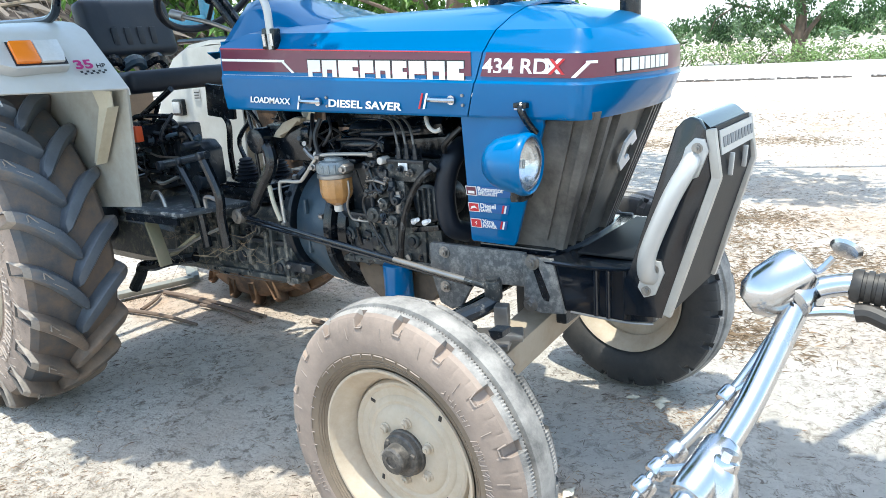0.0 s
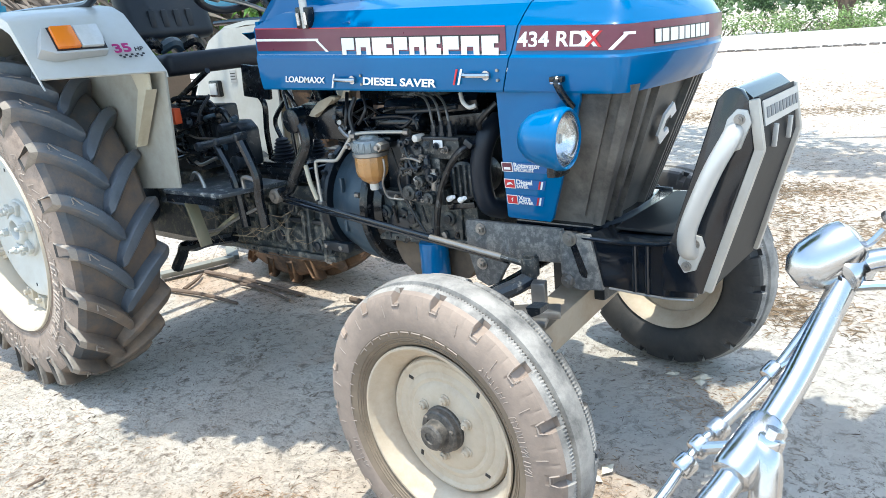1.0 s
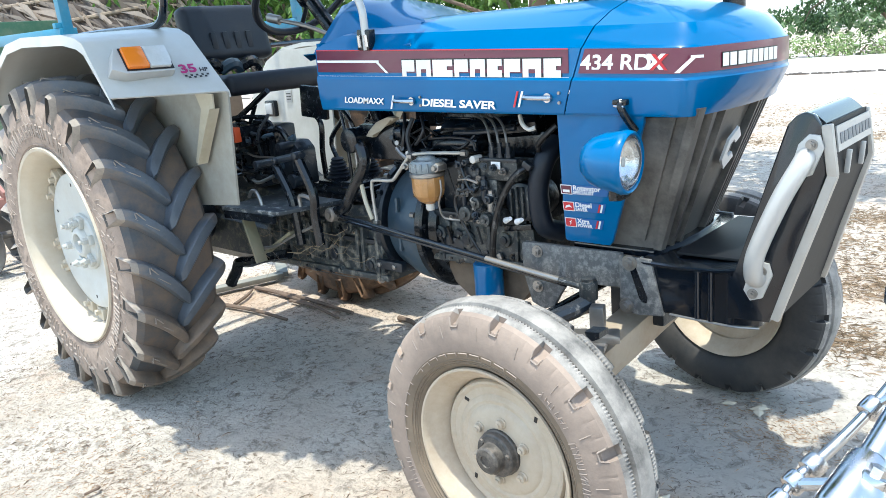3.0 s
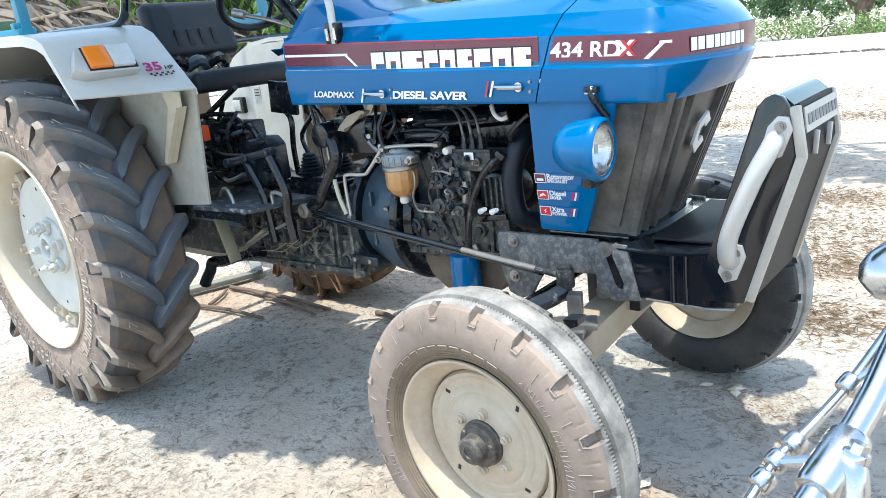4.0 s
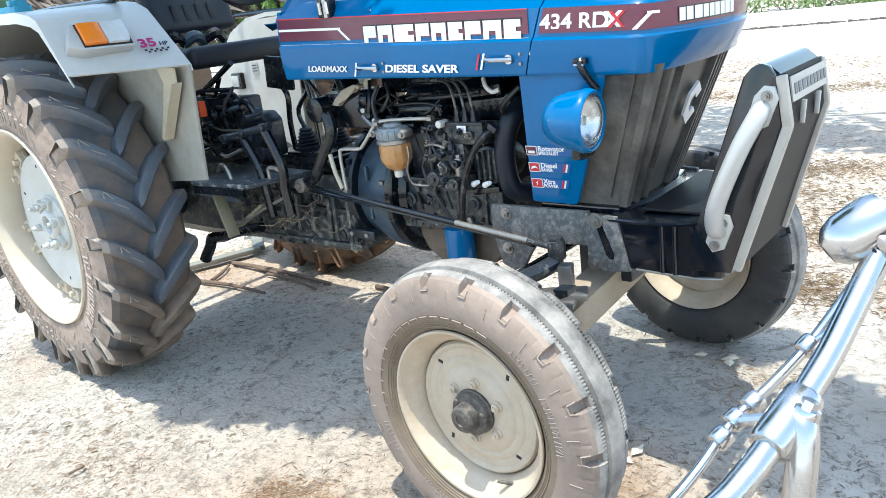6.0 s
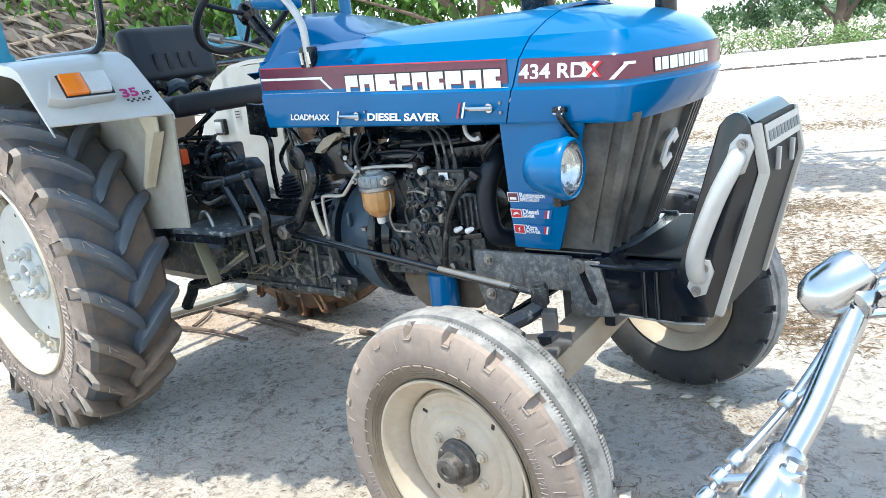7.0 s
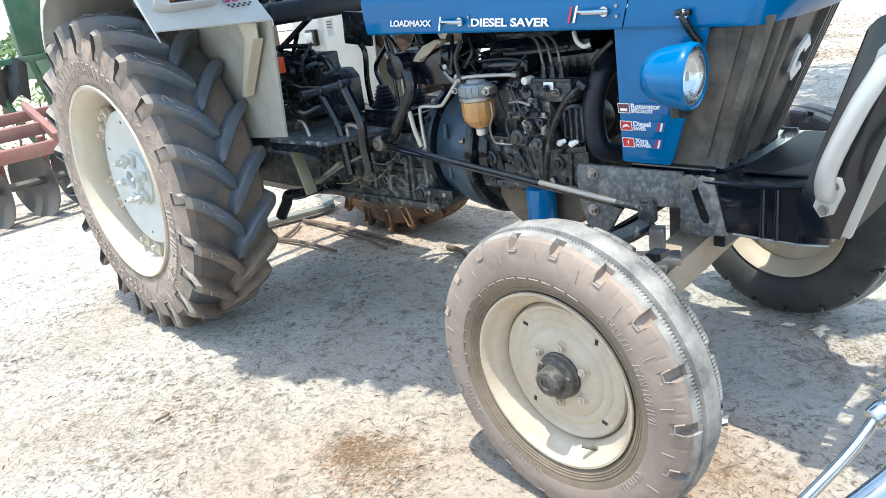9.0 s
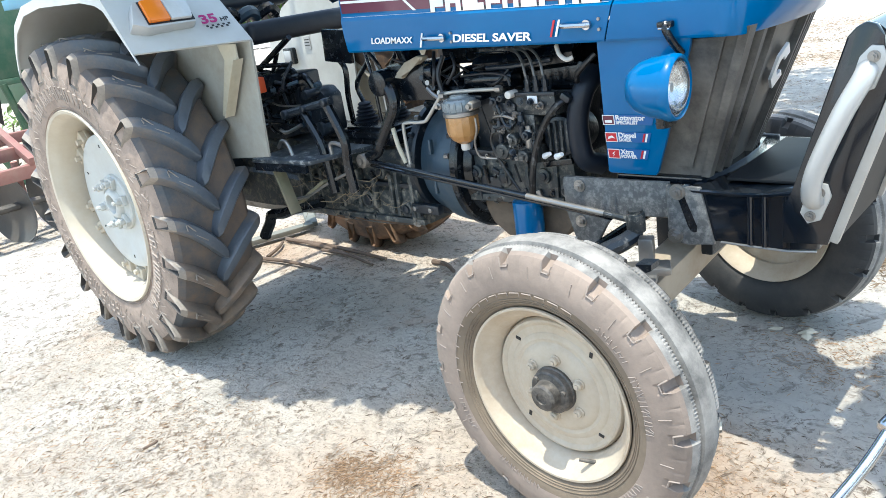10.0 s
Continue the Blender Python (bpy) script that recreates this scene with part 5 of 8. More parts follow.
# sump, brown with dried mud
bm = bmesh.new()
prism(bm, [(-0.66, 0.60), (-0.27, 0.615), (-0.30, 0.55), (-0.34, 0.50), (-0.56, 0.478), (-0.62, 0.52)], -0.14, 0.14, "y", 0.012)
sump = part("oil_sump", bm, SUMPMUD, engine, "oil sump brown with dried mud")
for k in range(7):
    bm = bmesh.new()
    nut(bm, (-0.64 + 0.057 * k, -0.150, 0.601 + 0.002 * k), (0, -1, 0), 0.007, 0.008)
    part("sump_bolt", bm, CAST, engine)
# bell housing: slate shell with a dark flange ring and bolts
m = Matrix.Translation((-0.76, 0, 0.70)) @ Matrix.Rotation(radians(90), 4, "Y")
bm = bmesh.new()
lathe(bm, [(0.0, -0.12), (0.17, -0.12), (0.190, -0.108), (0.205, -0.06), (0.218, -0.03), (0.222, 0.0), (0.222, 0.045), (0.217, 0.055), (0.0, 0.055)], m, 56)
bell = part("bell_housing", bm, CASTBLUE, tractor, "slate blue bell housing")
bm = bmesh.new()
lathe(bm, [(0.0, 0.056), (0.226, 0.056), (0.232, 0.062), (0.232, 0.084), (0.226, 0.090), (0.20, 0.094), (0.19, 0.12), (0.0, 0.12)], m, 56)
part("bell_flange", bm, OILY, bell, "black bell housing flange")
bm = bmesh.new()
lathe(bm, [(0.0, -0.160), (0.200, -0.160), (0.212, -0.154), (0.212, -0.132), (0.205, -0.124), (0.0, -0.124)], m, 48)
part("bell_flange", bm, CAST, bell)
for k in range(9):
    a = radians(118 + 17 * k)
    for r, h in ((0.221, -0.132), (0.224, 0.05)):
        p = m @ Vector((r * math.cos(a), r * math.sin(a), h))
        bm = bmesh.new()
        rod(bm, p - Vector((0.014, 0, 0)), p + Vector((0.004, 0, 0)), 0.0095, seg=6)
        part("housing_bolt", bm, CAST if k % 2 else STEEL, bell)
for z, h in ((0.79, 0.05), (0.66, 0.06)):
    boss("housing_rib", (-0.785, -0.213, z), (0.012, 0.016, h), CASTBLUE, bell, 0.05, 0.004)

# gearbox casing
bm = bmesh.new()
rings = []
for x, w, lo, hi in ((-0.90, 0.20, 0.49, 0.80), (-0.98, 0.185, 0.470, 0.76), (-1.20, 0.18, 0.455, 0.74), (-1.40, 0.185, 0.455, 0.75), (-1.55, 0.19, 0.462, 0.76), (-1.80, 0.21, 0.45, 0.82), (-2.20, 0.21, 0.45, 0.84)):
    rings.append([Vector((x, sy * w * fy, lo + (hi - lo) * fz)) for sy, fy, fz in ((-1, 0.8, 0), (-1, 1, 0.12), (-1, 1, 0.50), (-1, 0.93, 0.54), (-1, 0.93, 0.88), (-1, 0.80, 1), (1, 0.80, 1), (1, 0.93, 0.88), (1, 1, 0.50), (1, 1, 0.12), (1, 0.8, 0))])
ngon_loft(bm, rings)
gearbox = part("gearbox", bm, MUDCAST, tractor, "muddy cast gearbox casing", sharp=30)
for x, z, h in ((-0.93, 0.60, 0.20), (-1.005, 0.605, 0.17), (-1.035, 0.60, 0.15), (-1.13, 0.60, 0.12), (-1.215, 0.61, 0.15), (-1.31, 0.59, 0.12), (-1.44, 0.60, 0.16), (-1.50, 0.60, 0.14), (-1.58, 0.60, 0.16)):
    boss("gearbox_rib", (x, -0.187, z), (0.018, 0.030, h), MUDCAST, gearbox, 0.06, 0.006)
boss("gearbox_ledge", (-1.20, -0.183, 0.635), (0.62, 0.020, 0.016), CAST, gearbox, 0.0, 0.004)
boss("gearbox_ledge", (-1.20, -0.186, 0.500), (0.62, 0.022, 0.022), MUDCAST, gearbox, -0.02, 0.005)
rnd = random.Random(12)
for k in range(26):
    bm = bmesh.new()
    x, z = rnd.uniform(-1.6, -0.90), rnd.choice((0.495, 0.545, 0.66, 0.705)) + rnd.uniform(-0.012, 0.012)
    nut(bm, (x, -0.184, z), (0, -1, 0), rnd.uniform(0.007, 0.012), 0.012)
    part("gearbox_bolt", bm, (CAST, STEEL, MUDCAST)[k % 3], gearbox)
for x, z, r in ((-0.97, 0.55, 0.028), (-1.17, 0.57, 0.036), (-1.36, 0.67, 0.030), (-1.08, 0.68, 0.026), (-1.26, 0.68, 0.022)):
    plug("gearbox_cover", x, -0.18, z, r, 0.020, MUDCAST, gearbox, 20)
    plug("gearbox_cover", x, -0.195, z, r * 0.6, 0.012, CAST, gearbox, 18)
boss("mounting_lug", (-0.86, -0.20, 0.565), (0.13, 0.030, 0.034), CAST, gearbox, 0, 0.006)
for x in (-0.905, -0.83):
    plug("lug_bolt", x, -0.212, 0.566, 0.009, 0.010, STEEL, gearbox, 8)
# mud and dry grass caked under the casing
bm = bmesh.new()
rows = []
for i in range(46):
    x = -1.50 + 0.52 * i / 45
    n1, n2 = noise.noise(Vector((x * 9, 0, 2))), noise.noise(Vector((x * 31, 3, 0)))
    depth = (0.012 + 0.026 * max(0.0, n1) + 0.014 * n2) * min(1.0, i / 8, (45 - i) / 10)
    rows.append([(x, -0.150, 0.500), (x, -0.187 - 0.008 * n2, 0.497 + 0.008 * n1), (x, -0.180 + 0.008 * n1, 0.485 - depth * 0.5), (x, -0.150, 0.478 - depth), (x, -0.08, 0.470 - depth * 0.6)])
grid_faces(bm, rows)
part("mud_cake", solid(bm, 0.006), MUD, gearbox, "reddish mud caked under the gearbox")
for side in (-1, 1):
    bm = bmesh.new()
    rod(bm, (-2.09, side * 0.2, 0.65), (-2.09, side * 0.5, 0.65), 0.12, 0.075, 24, 0.01)
    part("rear_axle_trumpet", bm, CAST, tractor)

# fuel filter: grey glass head over a faceted amber bowl
m = Matrix.Translation((-0.575, -0.272, 0.830))
bm = bmesh.new()
lathe(bm, [(0.0, -0.006), (0.018, -0.004), (0.034, 0.006), (0.046, 0.022), (0.0505, 0.036), (0.0505, 0.078), (0.049, 0.084), (0.0, 0.084)], m, 14)
bowl = part("filter_bowl", bm, FUEL, tractor, "amber fuel filter bowl", sharp=18)
bm = bmesh.new()
lathe(bm, [(0.052, 0.080), (0.0555, 0.083), (0.0555, 0.092), (0.052, 0.095)], m, 28)
part("bowl_band", bm, STEEL, bowl, "grey clamp band")
bm = bmesh.new()
lathe(bm, [(0.050, 0.094), (0.052, 0.100), (0.052, 0.122), (0.047, 0.130), (0.030, 0.134), (0.028, 0.140), (0.0, 0.141)], m, 28)
for k in range(5):
    a = -2.3 + 0.38 * k
    rod(bm, m @ Vector((0.051 * math.cos(a), 0.051 * math.sin(a), 0.098)), m @ Vector((0.051 * math.cos(a), 0.051 * math.sin(a), 0.124)), 0.004, seg=6)
head = part("filter_head", bm, HEADGREY, bowl, "grey filter head")
for sx, r in ((0.062, 0.014), (-0.062, 0.012)):
    bm = bmesh.new()
    rod(bm, m @ Vector((sx, 0.01, 0.112)), m @ Vector((sx, -0.030, 0.112)), r, seg=6, bevel=0.002)
    rod(bm, m @ Vector((sx, -0.028, 0.112)), m @ Vector((sx, -0.040, 0.112)), r * 0.55, seg=10)
    part("banjo_bolt", bm, STEEL, head, "worn banjo bolt")
boss("filter_bracket", (-0.575, -0.225, 0.955), (0.13, 0.05, 0.016), OILY, bowl, 0, 0.004)
bm = bmesh.new()
lathe(bm, [(0.0, -0.026), (0.012, -0.026), (0.0145, -0.020), (0.0145, -0.006), (0.0, -0.006)], m, 14)
part("drain_plug", bm, WHITEPLASTIC, bowl, "pale drain plug")

# fuel pipes
PIPE = material("zinc_pipe", (0.44, 0.43, 0.40), 0.35, 0.5, 0.12, 14, 90, 0.03, 0.3)
pipe("fuel_pipe", [(-0.842, -0.262, 0.735), (-0.846, -0.262, 0.80), (-0.846, -0.262, 0.862), (-0.832, -0.262, 0.880), (-0.755, -0.262, 0.884), (-0.728, -0.262, 0.897), (-0.668, -0.262, 0.956), (-0.640, -0.262, 0.972), (-0.56, -0.255, 0.978), (-0.44, -0.235, 0.978)], 0.0058, PIPE, label="pale zinc fuel pipe")
for p in ((-0.648, -0.264, 0.967), (-0.842, -0.262, 0.735), (-0.45, -0.238, 0.978)):
    bm = bmesh.new()
    rod(bm, Vector(p) - Vector((0.010, 0, 0)), Vector(p) + Vector((0.010, 0, 0)), 0.0105, seg=6)
    part("pipe_union", bm, STEEL, engine)
pipe("cable_wrap", [(-0.905, -0.255, 0.86), (-0.885, -0.262, 0.80), (-0.862, -0.262, 0.745)], 0.008, BEIGE, label="beige frayed cable wrap")
pipe("fuel_pipe", [(-0.512, -0.285, 0.905), (-0.512, -0.285, 0.868), (-0.532, -0.278, 0.828), (-0.530, -0.270, 0.790), (-0.512, -0.262, 0.778), (-0.44, -0.245, 0.776), (-0.385, -0.240, 0.778)], 0.0036, STEEL, label="thin steel return pipe")
for k in range(3):
    x = -0.357 + 0.030 * k
    pipe("injector_pipe", [(x, -0.225, 0.985), (x - 0.004, -0.225, 1.02), (x - 0.018, -0.215, 1.05), (x - 0.05, -0.195, 1.072), (x - 0.11, -0.16, 1.078 + 0.004 * k)], 0.0042, INJECT, label="grey steel injector pipe")
    bm = bmesh.new()
    rod(bm, (x, -0.225, 0.955), (x, -0.225, 0.978), 0.0115, seg=6)
    rod(bm, (x, -0.225, 0.978), (x, -0.225, 0.998), 0.0088, seg=6)
    rod(bm, (x, -0.225, 0.998), (x, -0.225, 1.010), 0.0066, seg=8)
    part("pipe_union", bm, CAST, engine)
pipe("manifold", [(-0.60, -0.135, 1.03), (-0.44, -0.135, 1.035), (-0.24, -0.135, 1.05)], 0.034, OILY, label="black intake manifold")
pipe("manifold_rail", [(-0.515, -0.20, 1.032), (-0.40, -0.20, 1.036), (-0.285, -0.20, 1.048)], 0.0075, CAST)
bm = bmesh.new()
rod(bm, (-0.60, -0.19, 0.998), (-0.42, -0.19, 1.000), 0.026, seg=20, bevel=0.004)
part("cold_start_body", bm, OILY, engine, "black cylinder beside the head")
pipe("wire", [(-0.60, -0.225, 1.016), (-0.50, -0.228, 1.022), (-0.43, -0.228, 1.014), (-0.415, -0.228, 0.985)], 0.0035, INK)
# fan shroud, radiator core and the fat hose in front of the fan
bm = bmesh.new()
m = Matrix.Translation((-0.10, 0.0, 0.90)) @ Matrix.Rotation(radians(90), 4, "Y")
lathe(bm, [(0.165, -0.05), (0.19, -0.05), (0.215, 0.0), (0.215, 0.05), (0.19, 0.05), (0.165, -0.05)], m, 40)
part("fan_shroud", bm, OILY, tractor)
boss("radiator_core", (-0.055, 0, 0.91), (0.06, 0.40, 0.36), OILY, tractor, 0, 0.006)
bm = bmesh.new()
tube(bm, [(-0.185, -0.14, 1.00), (-0.195, -0.190, 0.965), (-0.212, -0.205, 0.90), (-0.215, -0.205, 0.83), (-0.205, -0.195, 0.77), (-0.18, -0.15, 0.745)], 0.030, 16, 6)
part("radiator_hose", bm, VINYL, tractor, "fat black radiator hose")
# injection pump: stacked castings, caps, levers and bolts
bm = bmesh.new()
box(bm, (-0.325, -0.205, 0.930), (0.125, 0.060, 0.058), None, 0.006)
box(bm, (-0.42, -0.205, 0.925), (0.085, 0.062, 0.066), None, 0.008)
prism(bm, [(-0.47, 0.83), (-0.36, 0.815), (-0.335, 0.835), (-0.335, 0.905), (-0.47, 0.905)], -0.238, -0.17, "y", 0.008)
pump = part("injection_pump", bm, PUMPCAST, tractor, "grimy fuel injection pump")
boss("pump_flange", (-0.325, -0.232, 0.962), (0.135, 0.020, 0.010), CAST, pump, 0, 0.002)
boss("governor_cover", (-0.425, -0.240, 0.915), (0.060, 0.012, 0.050), CAST, pump, 0.1, 0.005)
boss("pump_foot", (-0.40, -0.215, 0.79), (0.14, 0.045, 0.050), PUMPCAST, pump, 0.05, 0.010)
for x, z, r, long in ((-0.445, 0.800, 0.024, 0.030), (-0.405, 0.835, 0.018, 0.026), (-0.375, 0.785, 0.020, 0.024), (-0.352, 0.850, 0.013, 0.034), (-0.466, 0.862, 0.015, 0.022), (-0.458, 0.945, 0.013, 0.026), (-0.430, 0.955, 0.010, 0.030)):
    plug("pump_cap", x, -0.236, z, r, long, PUMPCAST if r > 0.014 else CAST, pump, 16, cap=0.008)
plug("pump_knob", -0.405, -0.24, 0.963, 0.0115, 0.018, WHITEPLASTIC, pump, 12, "pale round cap")
for x, z0, z1, r in ((-0.375, 0.845, 0.905, 0.010), (-0.352, 0.812, 0.865, 0.0125), (-0.335, 0.80, 0.835, 0.009), (-0.455, 0.82, 0.89, 0.008)):
    bm = bmesh.new()
    rod(bm, (x, -0.248, z0), (x, -0.248, z1), r, seg=12, bevel=0.002)
    rod(bm, (x, -0.248, z1), (x, -0.248, z1 + 0.010), r * 0.7, seg=6)
    part("pump_plunger", bm, CAST if r < 0.011 else STEEL, pump)
pipe("control_lever", [(-0.475, -0.250, 0.955), (-0.450, -0.256, 0.935), (-0.430, -0.254, 0.880), (-0.405, -0.256, 0.870)], 0.005, CAST, pump)
pipe("control_lever", [(-0.47, -0.252, 0.90), (-0.43, -0.258, 0.905), (-0.39, -0.256, 0.895)], 0.004, STEEL, pump)
rnd = random.Random(41)
for k in range(30):
    bm = bmesh.new()
    x, z = rnd.uniform(-0.47, -0.27), rnd.uniform(0.775, 0.955)
    if x > -0.33 and z < 0.89:
        x -= 0.1
    nut(bm, (x, -0.238 - rnd.uniform(0, 0.012), z), (rnd.gauss(0, 0.3), -1, rnd.gauss(0, 0.3)), rnd.uniform(0.0045, 0.0085), rnd.uniform(0.006, 0.016))
    part("pump_bolt", bm, (CAST, STEEL, PUMPCAST)[k % 3], pump)
boss("data_plate", (-0.333, -0.2405, 0.947), (0.033, 0.003, 0.022), WHITE, pump, 0.0, 0.001, "small white data plate")
# hoses over the pump
pipe("rubber_hose", [(-0.232, -0.225, 0.945), (-0.250, -0.250, 0.930), (-0.280, -0.256, 0.895), (-0.315, -0.258, 0.835), (-0.340, -0.256, 0.77), (-0.352, -0.255, 0.715), (-0.362, -0.250, 0.66)], 0.0095, HOSE, tractor, "black rubber hose")
boss("hose_end", (-0.226, -0.232, 0.950), (0.030, 0.022, 0.018), CAST, pump, 0.6, 0.004)
pipe("rubber_hose", [(-0.405, -0.246, 0.875), (-0.440, -0.256, 0.872), (-0.475, -0.258, 0.855), (-0.484, -0.258, 0.825), (-0.468, -0.258, 0.785), (-0.445, -0.252, 0.735), (-0.410, -0.245, 0.675)], 0.0052, HOSE, tractor)
pipe("rubber_hose", [(-0.20, -0.215, 0.99), (-0.185, -0.235, 1.01), (-0.155, -0.245, 1.035), (-0.130, -0.230, 1.06)], 0.008, HOSE, tractor)
pipe("hose_clip", [(-0.238, -0.24, 1.088), (-0.222, -0.252, 1.066), (-0.202, -0.252, 1.052), (-0.186, -0.245, 1.056)], 0.006, WHITEPLASTIC, tractor, "pale hose end")
# alternator with slotted casing
bm = bmesh.new()
rod(bm, (-0.27, -0.10, 0.838), (-0.27, -0.215, 0.838), 0.058, seg=24, bevel=0.008)
alt = part("alternator", bm, CAST, tractor, "dark finned alternator")
for k in range(4):
    boss("cooling_fin", (-0.300 + 0.020 * k, -0.219, 0.838), (0.008, 0.012, 0.096 - 0.012 * abs(k - 1.5)), PUMPCAST, alt, 0.0, 0.002)
for x in (-0.303, -0.262):
    bm = bmesh.new()
    rod(bm, (x - 0.012, -0.235, 0.785), (x + 0.014, -0.245, 0.796), 0.0095, 0.006, 10)
    part("terminal_boot", bm, WHITE, alt, "white terminal boot")
boss("alternator_strap", (-0.285, -0.215, 0.762), (0.10, 0.012, 0.018), OILY, alt, -0.15, 0.003)
# starter, bracket and cables above the bell housing
bm = bmesh.new()
rod(bm, (-0.80, -0.15, 0.955), (-0.62, -0.15, 0.955), 0.048, seg=22, bevel=0.006)
rod(bm, (-0.755, -0.215, 1.010), (-0.690, -0.215, 0.965), 0.020, seg=16, bevel=0.003)
rod(bm, (-0.735, -0.225, 1.035), (-0.70, -0.225, 1.035), 0.024, seg=16, bevel=0.004)
starter = part("starter_motor", bm, OILY, tractor, "oily starter motor and solenoid")
for k in range(4):
    p = Vector((-0.745 + 0.022 * k, -0.232, 1.018 - 0.016 * k))
    bm = bmesh.new()
    rod(bm, p, p + Vector((0.004, -0.018, 0.003)), 0.0085, seg=6)
    part("terminal_nut", bm, STEEL if k % 2 else CAST, starter)
pipe("bracket_stay", [(-0.735, -0.235, 0.985), (-0.70, -0.245, 0.965), (-0.665, -0.250, 0.955), (-0.645, -0.252, 0.975)], 0.008, STEEL, starter)
pipe("wire", [(-0.66, -0.225, 1.08), (-0.672, -0.245, 1.03), (-0.662, -0.25, 0.985), (-0.650, -0.252, 0.965)], 0.0075, INK, starter)
pipe("wire", [(-0.72, -0.20, 1.09), (-0.69, -0.24, 1.04), (-0.70, -0.245, 0.99), (-0.72, -0.235, 0.97)], 0.006, INK, starter)
pipe("wire", [(-0.63, -0.22, 1.085), (-0.60, -0.245, 1.05), (-0.615, -0.25, 1.02), (-0.64, -0.245, 1.0)], 0.005, INK, starter)
for k in range(12):
    a = Vector((rnd.uniform(-0.80, -0.50), -0.20, rnd.uniform(0.98, 1.08)))
    b = a + Vector((rnd.uniform(-0.14, 0.14), 0, rnd.uniform(-0.11, 0.03)))
    c = (a + b) / 2 + Vector((rnd.gauss(0, 0.02), -0.03, rnd.gauss(0, 0.02)))
    pipe("wire", [a, c, b], rnd.uniform(0.0020, 0.0042), (INK, OILY, HOSE)[k % 3], starter)
bm = bmesh.new()
prism(bm, [(-0.885, 1.020), (-0.865, 1.035), (-0.825, 1.068), (-0.765, 1.086), (-0.735, 1.082), (-0.745, 1.070), (-0.80, 1.050), (-0.845, 1.016)], -0.235, -0.205, "y", 0.008)
part("rag", bm, material("beige_cloth", (0.34, 0.30, 0.23), 0.9, 0, 0.3, 20, 90, 0.5, 0.5, (0.15, 0.12, 0.09), dust_scale=20), tractor, "beige rag stuffed under the bonnet")
boss("fuel_tank", (-0.50, 0.10, 1.06), (0.90, 0.04, 0.10), OILY, tractor, 0, 0.01, "black tank under the bonnet")
boss("engine_far_cover", (-0.42, 0.10, 0.90), (0.40, 0.04, 0.22), OILY, tractor, 0, 0.01)
# studs, clips and small brackets on the block
rnd = random.Random(57)
for k in range(40):
    bm = bmesh.new()
    x = rnd.uniform(-0.69, -0.28)
    z = rnd.uniform(0.615, 0.765) if k % 3 else rnd.uniform(0.79, 0.98)
    y = -0.172 if k % 3 else -0.15 - rnd.uniform(0.0, 0.05)
    kind_of = k % 4
    if kind_of < 2:
        nut(bm, (x, y, z), (0, -1, 0), rnd.uniform(0.005, 0.009), rnd.uniform(0.008, 0.016))
        name = "engine_stud"
    elif kind_of == 2:
        box(bm, (x, y - 0.006, z), (rnd.uniform(0.016, 0.04), 0.012, rnd.uniform(0.010, 0.03)), Matrix.Rotation(rnd.uniform(-0.5, 0.5), 4, "Y"), 0.003)
        name = "engine_bracket"
    else:
        rod(bm, (x, y - 0.010, z - rnd.uniform(0.02, 0.05)), (x + rnd.gauss(0, 0.015), y - 0.016, z + rnd.uniform(0.02, 0.05)), rnd.uniform(0.003, 0.006), seg=8)
        name = "control_rod"
    part(name, bm, (CAST, STEEL, MUDCAST, OILY, CAST)[k % 5], engine)


# ---- rear half of the tractor ----
OUTER = [(-2.37, 1.215), (-2.33, 1.29), (-2.25, 1.375), (-2.12, 1.432), (-1.95, 1.446), (-1.60, 1.430), (-1.50, 1.412), (-1.455, 1.392), (-1.338, 1.222)]
INNER = [(-2.37, 1.215), (-2.33, 1.30), (-2.25, 1.385), (-2.12, 1.435), (-1.95, 1.450), (-1.62, 1.440), (-1.535, 1.428), (-1.47, 1.400), (-1.272, 1.205)]


